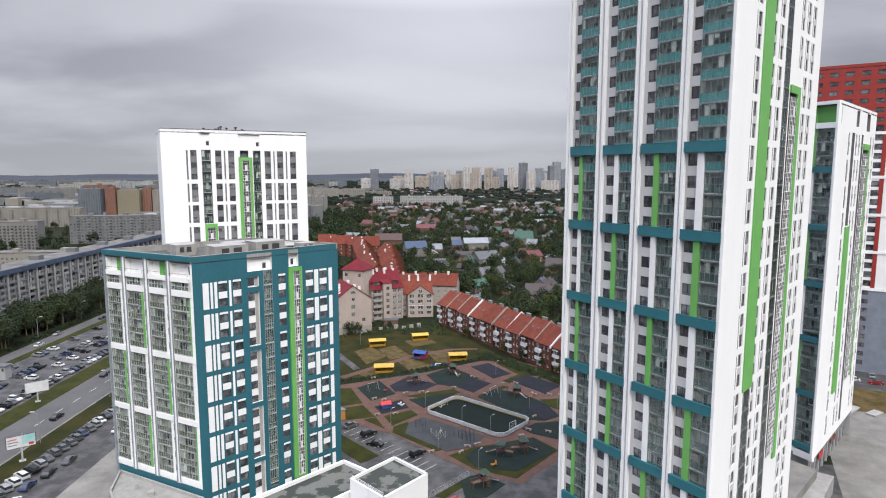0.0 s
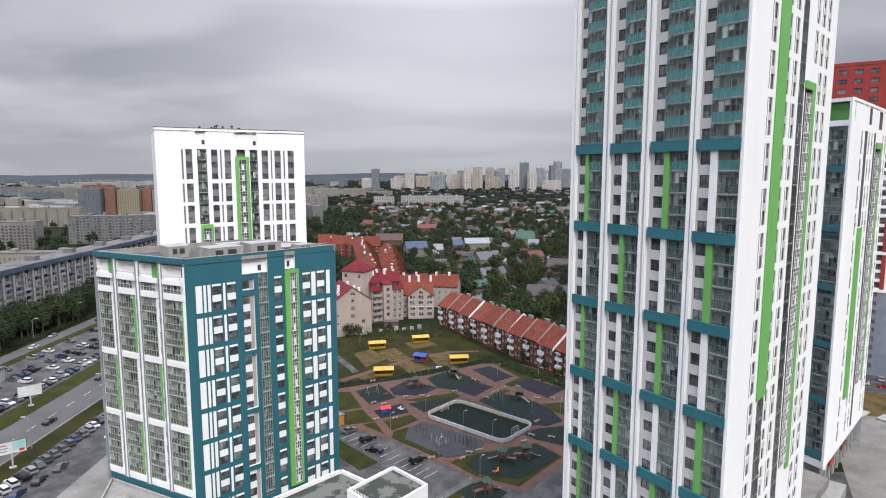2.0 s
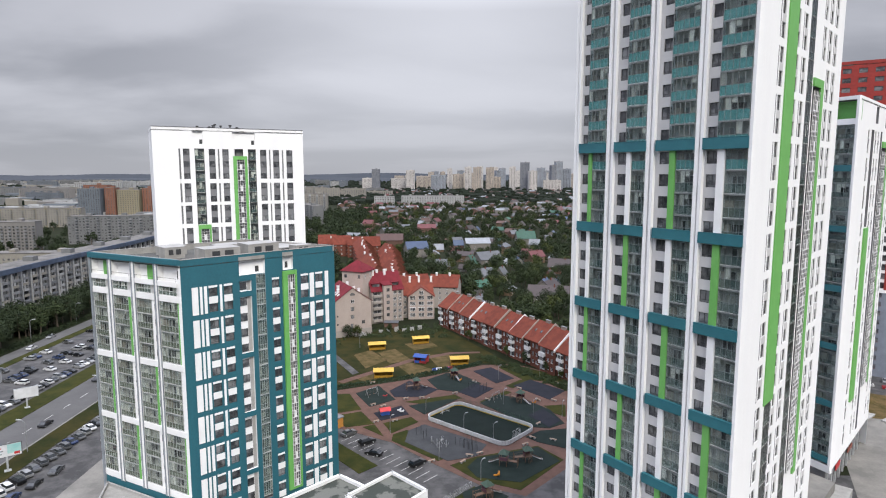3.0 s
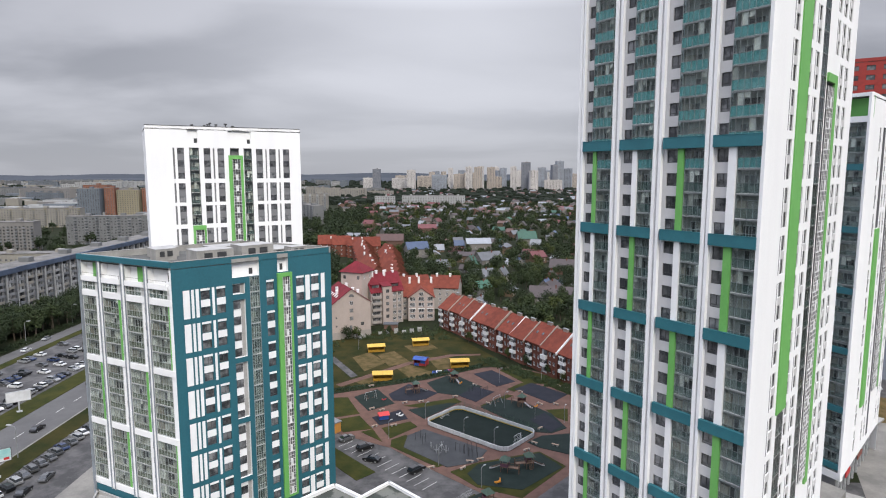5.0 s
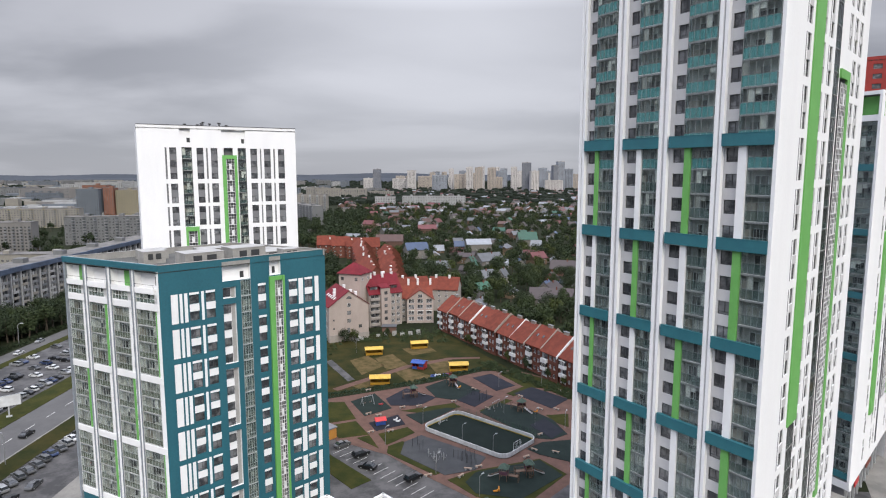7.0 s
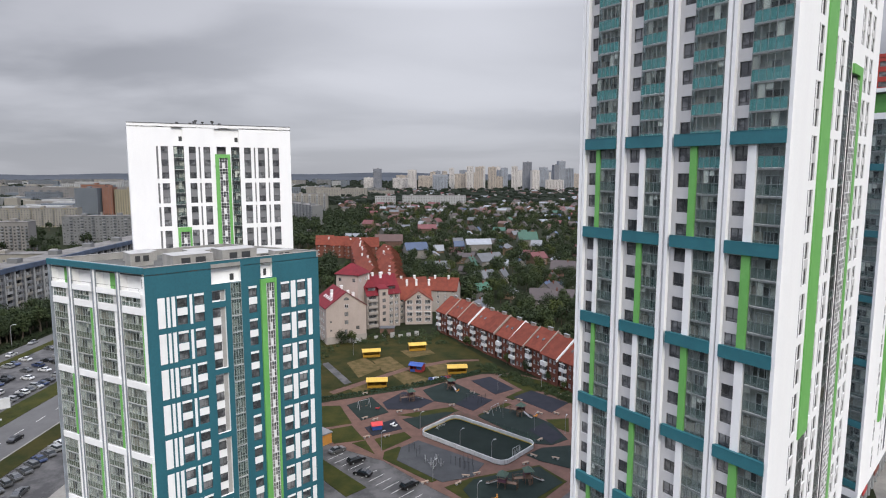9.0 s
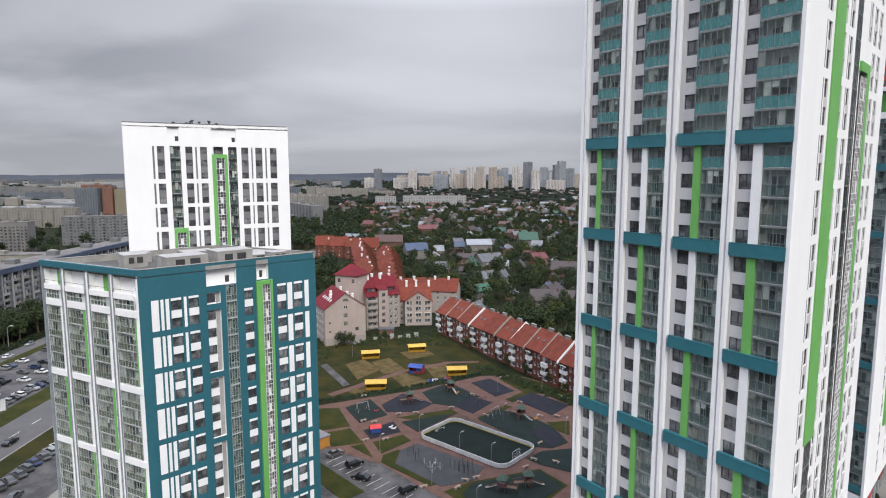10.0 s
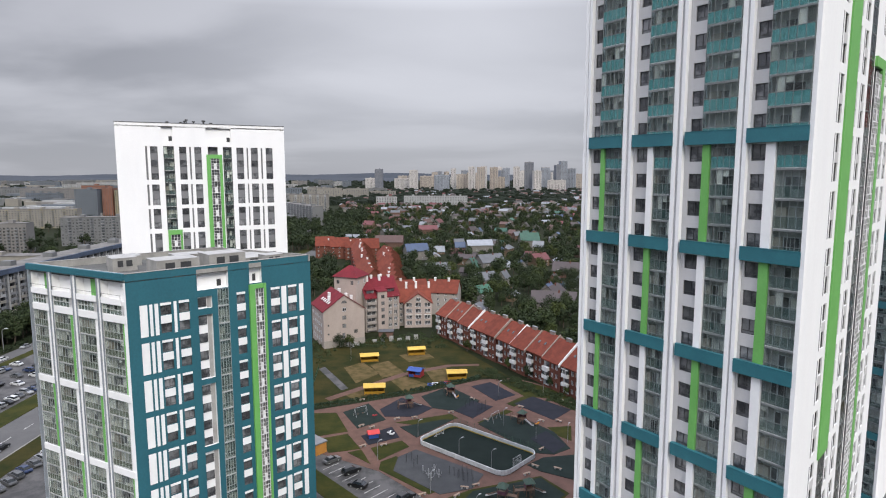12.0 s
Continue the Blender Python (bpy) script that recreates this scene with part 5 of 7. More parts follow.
# ---- the red tower ----
def red_tower():
    l, r = (131.0, 225.3), (178.0, 193.3)
    f = Facade(l, r)
    t = base("apartment_tower", l[0], l[1], 0, "tall red apartment tower with white grid and grey base", "apartment building")
    top = 107.5
    holes, wins, paint = [], [], [(0, f.w, 0, 30, 1), (0, f.w, 30, 84, 2)]
    for c in range(5):
        x = 1.2 + 4.6 * c
        for k in range(33):
            z = 2.0 + 3.15 * k
            ww = 2.9 if 28 < z < 86 else 2.5
            holes.append((x, x + ww, round(z + 0.7, 2), round(z + (2.75 if 28 < z < 86 else 2.3), 2), 0.35))
    part("wall", wall_mesh("wall", f.w, 0, top, holes, ["red_panel", "blue_grey_panel", "white_panel"], paint=paint), t, f.m)
    for h in holes:
        window(t, f, *h[:4], y=0.28, far=True)
    for c in range(13):
        part("fin", mesh_boxes("fin", [(-0.55 + 4.6 * c, 0.75 + 4.6 * c, -0.15, 0.0, 30, 84)], ["red_panel" if c % 2 else "white_panel"]), t, f.m)
    for z in (30, 43, 56, 69, 84):
        part("band", mesh_boxes("band", [(0, f.w, -0.25, 0.0, z - 0.5, z + 0.5)], ["white_panel"]), t, f.m)
    n = Vector((f.m[0][1], f.m[1][1])) * 20
    bl, br = (l[0] + n.x, l[1] + n.y), (r[0] + n.x, r[1] + n.y)
    for a, b in ((r, br), (br, bl), (bl, l)):
        h = Facade(a, b)
        part("wall", wall_mesh("wall", h.w, 0, top, [], ["red_panel"]), t, h.m)
    part("roof", prism("roof", [l, r, br, bl], top - 1.4, top - 1.0, ["roof_felt"]), t, Matrix())


mat("red_panel", (0.32, 0.026, 0.018), 0.6, scale=0.3, col2=(0.26, 0.022, 0.016))
mat("blue_grey_panel", (0.22, 0.25, 0.31), 0.7, scale=0.3)
red_tower()


# ---- slab blocks and far town ----
def slab_block(label, o, w, d, h, wallm, storey=2.8, bay=3.2, win=1.5, stripes=None, group="", roofm="roof_bitumen", balcony=None):
    """A panel block: front along x at pose o, window openings as real recesses, end walls, roof with stair heads."""
    t = base("apartment_block", 0, 0, 0, label, "apartment block", group)
    t.matrix_basis = o
    holes, paint = [], []
    nb, ns = max(1, int(w / bay)), max(1, int((h - 1.2) / storey))
    bx = []
    for c in range(nb):
        x = (c + 0.5) * w / nb
        for k in range(ns):
            z = 0.9 + k * storey
            holes.append((round(x - win / 2, 2), round(x + win / 2, 2), round(z + 0.5, 2), round(z + 1.95, 2), 0.25, 1))
        if balcony and c % balcony == balcony - 1:
            paint.append((round(x - bay * 0.45, 2), round(x + bay * 0.45, 2), 0, h, 2))
            for k in range(1, ns):
                z = 0.9 + k * storey
                bx.append((x - bay * 0.42, x + bay * 0.42, -1.0, 0.0, z - 0.15, z + 0.95, 0))
    part("wall", wall_mesh("wall", w, 0, h, holes, [wallm, "pane_dark", stripes or wallm], paint=paint), t)
    part("glazing", mesh_boxes("glazing", [(0.1, w - 0.1, 0.2, 0.26, 0.5, h - 0.3)], ["pane_dark"]), t)
    if bx:
        tagged(part("balcony", mesh_boxes("balcony", bx, ["balcony_mix"]), t), kind="stuff")
    part("shell", mesh_boxes("shell", [(0.0, w, 0.27, d, 0, h - 0.01)], [wallm]), t)
    part("roof", mesh_boxes("roof", [(-0.2, w + 0.2, -0.3, d + 0.2, h, h + 0.35, 0)] + [(w * q, w * q + 4, d * 0.3, d * 0.7, h + 0.35, h + 2.6, 1) for q in [(i + 0.5) / max(1, int(w / 28)) for i in range(max(1, int(w / 28)))]], [roofm, wallm]), t)
    return t


mat("panel_grey", (0.170, 0.176, 0.182), 0.85, scale=0.12, col2=(0.134, 0.140, 0.146), streak=0.4)
mat("panel_dark", (0.129, 0.140, 0.154), 0.85, scale=0.12, col2=(0.103, 0.114, 0.126))
mat("balcony_mix", (0.252, 0.262, 0.272), 0.8, scale=0.15, col2=(0.132, 0.142, 0.155))
mat("roof_blue", (0.085, 0.10, 0.125), 0.8, scale=0.1)
mat("tower_pale", (0.50, 0.48, 0.46), 0.85, scale=0.05, col2=(0.44, 0.42, 0.41))
mat("tower_sand", (0.42, 0.37, 0.32), 0.85, scale=0.05, col2=(0.36, 0.32, 0.28))
mat("tower_slate", (0.19, 0.205, 0.24), 0.85, scale=0.05)
mat("tower_blue", (0.28, 0.31, 0.36), 0.85, scale=0.05)
mat("panel_yellow", (0.300, 0.268, 0.182), 0.85, scale=0.1)
mat("panel_cream", (0.268, 0.256, 0.224), 0.85, scale=0.1, col2=(0.237, 0.225, 0.203))
mat("panel_orange", (0.240, 0.106, 0.068), 0.85, scale=0.1)
mat("panel_white", (0.360, 0.370, 0.374), 0.85, scale=0.1, col2=(0.312, 0.322, 0.326))
mat("panel_beige", (0.206, 0.200, 0.193), 0.85, scale=0.05, col2=(0.181, 0.176, 0.172))
mat("panel_bluegrey", (0.139, 0.163, 0.193), 0.85, scale=0.05)

def panel_section(o, w, h, seed):
    """A section of the long block: window columns and balcony stacks between pale ribs, under a blue-grey attic band."""
    t = base("apartment_block", 0, 0, 0, "long grey nine-storey panel block with blue roof edge", "apartment block", "long panel block")
    t.matrix_basis = o
    q = random.Random(seed)
    n = 9
    bw = w / n
    st = 2.78
    holes, bal = [], []
    for c in range(n):
        x = c * bw
        holes.append((round(x + 0.9, 2), round(x + 4.1, 2), 0.6, round(h - 2.4, 2), 0.9, 1))
        for k in range(8):
            z = 0.9 + st * k
            holes.append((round(x + 5.0, 2), round(x + 6.2, 2), round(z + 0.7, 2), round(z + 2.1, 2), 0.25, 1))
            m = q.choice((0, 0, 1, 2))
            bal.append((x + 0.8, x + 4.1, -0.7, -0.003, z - 0.2, z + 0.95, m))
            if q.random() < 0.75:
                for j in range(4):
                    bal.append((x + 0.9 + 1.05 * j, x + 0.98 + 1.05 * j, -0.68, -0.6, z + 0.95, z + st - 0.2, 1))
                if q.random() < 0.4:
                    bal.append((x + 0.98, x + 2.4, -0.5, -0.45, z + 0.95, z + st - 0.3, 1))
    part("wall", wall_mesh("wall", w, 0, h, holes, ["panel_grey", "panel_dark"]), t, o)
    part("glazing", mesh_boxes("glazing", [(0.1, w - 0.1, 0.9, 0.96, 0.5, h - 0.3), (0.1, w - 0.1, 0.2, 0.26, 0.5, 0.6)], ["pane_dark"]), t, o)
    for c in range(n):
        part("window_column", mesh_boxes("window_column", [(c * bw + 4.9, c * bw + 6.3, 0.24, 0.28, 0.9, h - 2.2)], ["pane_dark"]), t, o)
        part("rib", mesh_boxes("rib", [(c * bw - 0.1, c * bw + 0.75, -0.35, -0.002, 0, h - 2.0)], ["panel_white"]), t, o, "pale projecting rib")
        part("rib", mesh_boxes("rib", [(c * bw + 4.12, c * bw + 4.4, -0.25, -0.002, 0, h - 2.4)], ["panel_beige"]), t, o)
        part("attic_panel", mesh_boxes("attic_panel", [(c * bw + 0.05, c * bw + bw - 0.05, -0.85, -0.002, h - 2.0, h + 0.3)], ["attic_blue"]), t, o, "blue-grey attic panel")
    tagged(part("balcony", mesh_boxes("balcony", bal, ["balcony_mix", "panel_white", "panel_cream"]), t, o), kind="stuff")
    part("shell", mesh_boxes("shell", [(0.0, w, 0.97, 13, 0, h - 0.01)], ["panel_grey"]), t, o)
    part("roof", mesh_boxes("roof", [(-0.2, w + 0.2, 0.0, 13.2, h, h + 0.35, 0)], ["roof_bitumen"]), t, o)
    for c in range(2):
        part("stair_head", mesh_boxes("stair_head", [(w * (0.25 + 0.5 * c), w * (0.25 + 0.5 * c) + 4, 4, 9, h + 0.35, h + 2.6)], ["panel_grey"]), t, o)


mat("roof_bitumen", (0.17, 0.163, 0.155), 0.9, scale=0.15, col2=(0.10, 0.097, 0.093), sharp=0.1)
mat("attic_blue", (0.075, 0.105, 0.165), 0.6, scale=0.3, col2=(0.05, 0.07, 0.11), vary=0.15)
# long nine-storey block along the side road: six sections, faces +x
for i in range(6):
    panel_section(pose(-196 - 0.8 * i, 165 + 62 * i, 0, 0, 0, 90), 61, 26.5, 50 + i)
# grey blocks across behind it
slab_block("grey panel block seen end on with brown top", pose(-395, 545, 0, 0, 0, 10), 32, 14, 26, "panel_beige", balcony=2)
slab_block("long grey panel block behind bare roofs", pose(-365, 600, 0, 0, 0, 12), 190, 14, 27, "panel_grey", balcony=3, stripes="panel_dark")
slab_block("long cream panel block with yellow stair heads", pose(-580, 770, 0, 0, 0, 10), 118, 15, 24, "panel_cream", balcony=4, stripes="panel_yellow")
slab_block("low pale block with flat roof", pose(-330, 440, 0, 0, 0, 8), 130, 14, 12, "panel_cream")
for x, y, w, h, m in ((-520, 880, 30, 46, "panel_bluegrey"), (-488, 892, 14, 47, "panel_orange"), (-472, 895, 30, 44, "panel_yellow"), (-440, 905, 12, 46, "panel_orange"), (-426, 906, 20, 44, "panel_cream"), (-540, 930, 34, 50, "panel_orange")):
    slab_block("tall orange and cream apartment block section", pose(x, y, 0, 0, 0, 6), w, 18, h, m, group="orange block sections")
rr = random.Random(21)
far_m = ("panel_grey", "panel_cream", "panel_beige", "panel_bluegrey", "panel_white")
for i in range(46):
    y = rr.uniform(950, 3300)
    x = -y * rr.uniform(0.40, 0.80)
    slab_block("distant grey panel apartment block", pose(x, y, 0, 0, 0, rr.choice((5, 12, -25, 60))), rr.uniform(60, 170), 14, rr.choice((15, 26, 27, 28, 34)), rr.choice(far_m), bay=6, win=3.0, storey=3.0, group="distant blocks")
for i in range(26):
    y = rr.uniform(1500, 3600)
    x = -y * rr.uniform(0.12, 0.30)
    slab_block("distant pale apartment block above trees", pose(x, y, 0, 0, 0, rr.choice((5, -12, 25))), rr.uniform(30, 75), 14, rr.choice((15, 18, 26, 28)), rr.choice(far_m), bay=6, win=3.0, storey=3.0, group="distant blocks")
# white five-storey blocks in the suburb
slab_block("long white apartment block with many windows", pose(-88, 1268, 0, 0, 0, 0), 128, 15, 21, "panel_white", bay=5, win=2.4, storey=3.2)
slab_block("white apartment block with many windows", pose(-140, 1235, 0, 0, 0, 3), 40, 15, 21, "panel_white", bay=5, win=2.4, storey=3.2)
slab_block("cream apartment block behind the white tower", pose(-250, 1000, 0, 0, 0, -6), 60, 15, 34, "panel_cream", bay=4, balcony=3, stripes="panel_white")
slab_block("pale panel block behind the white tower", pose(-225, 880, 0, 0, 0, -58), 110, 14, 27, "panel_grey", bay=4, balcony=3, stripes="panel_white")
# skyline towers: place along x at 2170 m, width, height
D = 2170
for x, w, h, m in ((10, 16, 80, "tower_pale"), (-140, 30, 74, "tower_pale"), (-110, 60, 52, "tower_sand"), (-45, 50, 58, "tower_blue"), (30, 38, 60, "tower_sand"), (72, 22, 86, "tower_pale"), (98, 24, 84, "tower_sand"), (124, 20, 88, "tower_pale"), (148, 26, 84, "tower_sand"), (178, 24, 86, "tower_pale"), (204, 26, 82, "tower_blue"), (230, 22, 86, "tower_pale"), (255, 30, 100, "tower_slate"), (256, 22, 60, "panel_orange"), (282, 26, 72, "tower_pale"), (312, 40, 50, "panel_yellow"), (352, 30, 84, "tower_blue"), (384, 18, 92, "tower_slate"), (404, 26, 106, "tower_blue"), (432, 34, 80, "tower_blue"), (470, 40, 60, "tower_sand"), (-255, 26, 78, "tower_slate"), (-300, 60, 46, "tower_pale"), (-200, 60, 44, "tower_pale"), (340, 60, 40, "tower_pale")):
    slab_block("distant high-rise tower on the skyline", pose(x, D + rr.uniform(-120, 260), 0, 0, 0, rr.uniform(-20, 20)), w, 20, h, m, bay=5, win=2.6, storey=3.2, group="skyline towers", roofm="tower_sand")
for i in range(30):
    slab_block("distant high-rise tower on the skyline", pose(rr.uniform(-250, 620), rr.uniform(2250, 3200), 0, 0, 0, rr.uniform(-20, 20)), rr.uniform(18, 44), 20, rr.uniform(40, 78), rr.choice(("tower_pale", "tower_sand", "tower_blue")), bay=5, win=2.6, storey=3.2, group="skyline towers", roofm="tower_sand")


# ---- trees ----
def tree_meshes(seed, height, spread, n, lean=0.0, size=(0.45, 0.95)):
    rr = random.Random(seed)
    vs, fs = [], []

    def tube(a, b, r0, r1, k=5):
        i = len(vs)
        a, b = Vector(a), Vector(b)
        ax = (b - a).normalized()
        sx = ax.orthogonal().normalized()
        sy = ax.cross(sx)
        for q, r in ((a, r0), (b, r1)):
            for j in range(k):
                ang = 2 * math.pi * j / k
                vs.append(tuple(q + sx * (r * math.cos(ang)) + sy * (r * math.sin(ang))))
        for j in range(k):
            fs.append((i + j, i + (j + 1) % k, i + k + (j + 1) % k, i + k + j))

    t1 = (lean, 0.0, height * 0.45)
    tube((0, 0, -0.2), t1, height * 0.03, height * 0.018)
    tips = []
    for j in range(6):
        ang = j * 1.05 + rr.uniform(-0.3, 0.3)
        h0 = height * rr.uniform(0.28, 0.45)
        tip = (lean + math.cos(ang) * spread * rr.uniform(0.35, 0.7), math.sin(ang) * spread * rr.uniform(0.35, 0.7), height * rr.uniform(0.55, 0.85))
        tube((lean * h0 / t1[2], 0, h0), tip, height * 0.012, height * 0.004, 4)
        tips.append(tip)
    tube(t1, (lean, 0, height * 0.9), height * 0.016, height * 0.004, 4)
    trunk = mesh_raw("trunk", vs, fs, ["bark"])
    lv, lf = [], []
    lobes = [(*tip, spread * rr.uniform(0.32, 0.5)) for tip in tips] + [(lean, 0, height * 0.86, spread * 0.45), (lean, 0, height * 0.62, spread * 0.6)]
    lobes += [(tp[0] * 1.1, tp[1] * 1.1, tp[2] - height * 0.17, spread * 0.34) for tp in tips]
    for j in range(n):
        x, y, z, r = rr.choice(lobes)
        d = Vector((rr.gauss(0, 1), rr.gauss(0, 1), rr.gauss(0, 0.8))).normalized() * (r * rr.uniform(0.6, 1.08))
        c = Vector((x, y, z)) + d
        s = rr.uniform(*size) * height / 10
        u = Vector((rr.gauss(0, 1), rr.gauss(0, 1), rr.gauss(0, 0.6))).normalized()
        w = (d.normalized() + Vector((rr.gauss(0, .35), rr.gauss(0, .35), 0.35))).normalized()
        u = (u - w * u.dot(w)).normalized()
        v = w.cross(u)
        k = len(lv)
        lv.extend(tuple(c + u * (s * a) + v * (s * b)) for a, b in ((-0.6, -0.25), (0.1, -0.55), (0.7, 0.05), (0.15, 0.5), (-0.5, 0.4)))
        lf.append((k, k + 1, k + 2, k + 3, k + 4))
    return trunk, lv, lf


mat("bark", (0.10, 0.08, 0.06), 0.95, scale=1.5)
# leaf greens, raised a little and bluish: distance haze mixed into the colour
LEAF = (("leaf_dark", (0.032, 0.046, 0.022), (0.018, 0.028, 0.013)), ("leaf_mid", (0.044, 0.061, 0.026), (0.026, 0.039, 0.016)), ("leaf_light", (0.058, 0.073, 0.022), (0.034, 0.046, 0.014)))
for nm, a, b in LEAF:
    mat(nm, a, 0.8, col2=b, scale=0.35, vary=0.22, island=True, spec=0.15)
TREES = []
for i in range(6):
    tr, lv, lf = tree_meshes(40 + i, 10.0, (4.4, 3.6, 5.0, 3.0, 4.0, 4.6)[i], 1500, size=(0.2, 0.46), lean=(0.3, -0.4, 0, 0.2, 0.5, -0.2)[i])
    TREES.append((tr, mesh_raw("crown", lv, lf, [("leaf_dark", "leaf_mid", "leaf_dark", "leaf_mid", "leaf_light", "leaf_dark")[i]])))


GROVE = {"v": [], "f": [], "m": []}
FAR_LEAVES = []
for i in range(4):
    _, lv, lf = tree_meshes(60 + i, 10.0, (4.4, 3.6, 4.8, 4.0)[i], 190, size=(0.6, 1.15))
    FAR_LEAVES.append((np.array(lv), np.array(lf)))
for i in range(4):
    _, lv, lf = tree_meshes(70 + i, 10.0, (4.4, 3.6, 4.8, 4.0)[i], 420, size=(0.4, 0.8))
    FAR_LEAVES.append((np.array(lv), np.array(lf)))


def tree(x, y, h, kind, turn, label="leafy deciduous tree with dark green crown", group="suburb trees", single=False):
    """A tree of its own where it stands near, else a member of the joined grove."""
    if not single:
        lv, lf = FAR_LEAVES[kind % 4 + (4 if y < 560 else 0)]
        a = radians(turn)
        p = lv * (h / 10)
        q = np.stack((x + p[:, 0] * math.cos(a) - p[:, 1] * math.sin(a), y + p[:, 0] * math.sin(a) + p[:, 1] * math.cos(a), p[:, 2]), 1)
        k = sum(len(b) for b in GROVE["v"])
        GROVE["v"].append(q)
        GROVE["f"].append(lf + k)
        GROVE["m"] += [(0, 1, 0, 1, 2, 0)[kind]] * len(lf)
        tv = [(x + 0.03 * h * cx, y + 0.03 * h * cy, z * h) for z, cx, cy in ((0, -1, -1), (0, 1, -1), (0, 0, 1.4), (0.7, -0.3, -0.3), (0.7, 0.3, -0.3), (0.7, 0, 0.4))]
        GROVE["trunk_v"].extend(tv)
        n0 = len(GROVE["trunk_v"]) - 6
        GROVE["trunk_f"].extend([(n0, n0 + 1, n0 + 4, n0 + 3), (n0 + 1, n0 + 2, n0 + 5, n0 + 4), (n0 + 2, n0, n0 + 3, n0 + 5)])
        return None
    t = base("tree", 0, 0, 0, label, "tree", group)
    t.matrix_basis = pose(x, y, 0, 0, 0, turn) @ Matrix.Scale(h / 10, 4)
    tr, cr = TREES[kind]
    part("trunk", tr, t)
    part("crown", cr, t)
    return t


GROVE["trunk_v"], GROVE["trunk_f"] = [], []
rr = random.Random(77)
blocked = [(-36, 345, 30), (-45, 400, 24), (-55, 460, 24), (-60, 500, 26), (-90, 510, 26), (-22, 318, 18), (-8, 322, 16), (-85, 420, 20), (-80, 460, 20), (-75, 490, 20)]
HOUSES = []


def free(x, y, r):
    if any((x - a) ** 2 + (y - b) ** 2 < (r + c * 0.6) ** 2 for a, b, c in blocked):
        return False
    return all((x - a) ** 2 + (y - b) ** 2 > (r + c) ** 2 for a, b, c in HOUSES)


# garden suburb: small houses with coloured roofs
for nm, c in (("roof_rust", (0.10, 0.05, 0.04)), ("roof_grey", (0.115, 0.122, 0.135)), ("roof_brown", (0.05, 0.037, 0.037)), ("roof_pale", (0.24, 0.26, 0.29)), ("roof_green", (0.025, 0.10, 0.065)), ("roof_navy", (0.05, 0.08, 0.15)), ("roof_wine", (0.12, 0.03, 0.032))):
    mat(nm, c, 0.6, scale=0.3, vary=0.2)
mat("wall_log", (0.16, 0.11, 0.07), 0.85, scale=0.6, vary=0.3)
mat("wall_plain", (0.22, 0.21, 0.195), 0.85, scale=0.4, vary=0.3)
mat("wall_brick", (0.15, 0.085, 0.065), 0.85, scale=0.6, vary=0.2)
HM = {}


def house(x, y, turn, w, d, e, rz, wallm, roofm, label):
    key = (w, d, e, rz, wallm, roofm)
    t = base("house", 0, 0, 0, label, "house", "suburb houses")
    t.matrix_basis = pose(x, y, 0, 0, 0, turn)
    if key not in HM:
        v = [(0, 0, 0), (w, 0, 0), (w, d, 0), (0, d, 0), (0, 0, e), (w, 0, e), (w, d, e), (0, d, e), (0, d / 2, rz), (w, d / 2, rz)]
        wall = mesh_raw("wall", v, [(0, 1, 5, 4), (1, 2, 6, 9, 5), (2, 3, 7, 6), (3, 0, 4, 8, 7)], [wallm])
        lo = e - 0.6 * (rz - e) * 2 / d
        rv = [(-0.5, -0.6, lo), (-0.5, d / 2, rz + 0.1), (-0.5, d + 0.6, lo)]
        rv = rv + [(w + 0.5, yy, z) for _, yy, z in rv]
        rv += [(a, b, z - 0.2) for a, b, z in rv]
        fs = [(0, 3, 4, 1), (1, 4, 5, 2), (6, 7, 10, 9), (7, 8, 11, 10), (0, 1, 7, 6), (1, 2, 8, 7), (0, 6, 9, 3), (2, 5, 11, 8), (3, 9, 10, 4), (4, 10, 11, 5)]
        roof = mesh_raw("roof", rv, fs, [roofm])
        win = mesh_boxes("window", [(-0.5, 0.5, -0.06, 0.03, 0, 1.3, 0), (-0.6, 0.6, -0.08, -0.03, -0.08, 0.0, 1), (-0.6, 0.6, -0.08, -0.03, 1.3, 1.4, 1), (-0.04, 0.04, -0.08, -0.03, 0, 1.3, 1)], ["pane_dark", "frame_white"])
        HM[key] = (wall, roof, win)
    wall, roof, win = HM[key]
    part("wall", wall, t)
    part("roof", roof, t)
    m = place(t)
    near = y < 480
    if y > 560:
        return
    for s in range(2 if e > 4 and near else 1):
        for q in (0.22, 0.55, 0.82) if near else (0.35, 0.7):
            part("window", win, t, m @ Matrix.Translation((w * q, 0, 1.0 + 2.8 * s)))
    if not near:
        return
    part("window", win, t, m @ pose(w, d * 0.5, e - 1.0, 0, 0, 90))
    part("chimney", mesh_boxes("chimney", [(w * 0.6, w * 0.6 + 0.6, d * 0.4, d * 0.4 + 0.6, rz - 1, rz + 0.9)], ["brick_red"]), t)


rn = ("roof_rust", "roof_grey", "roof_brown", "roof_pale", "roof_grey", "roof_wine", "roof_navy", "roof_green", "roof_brown", "roof_grey")
rw = {"roof_rust": "rust-red", "roof_grey": "grey metal", "roof_brown": "dark brown", "roof_pale": "pale metal", "roof_green": "green", "roof_navy": "dark blue", "roof_wine": "wine-red"}
ww = {"wall_log": "brown timber", "wall_plain": "pale plastered", "wall_brick": "brick"}
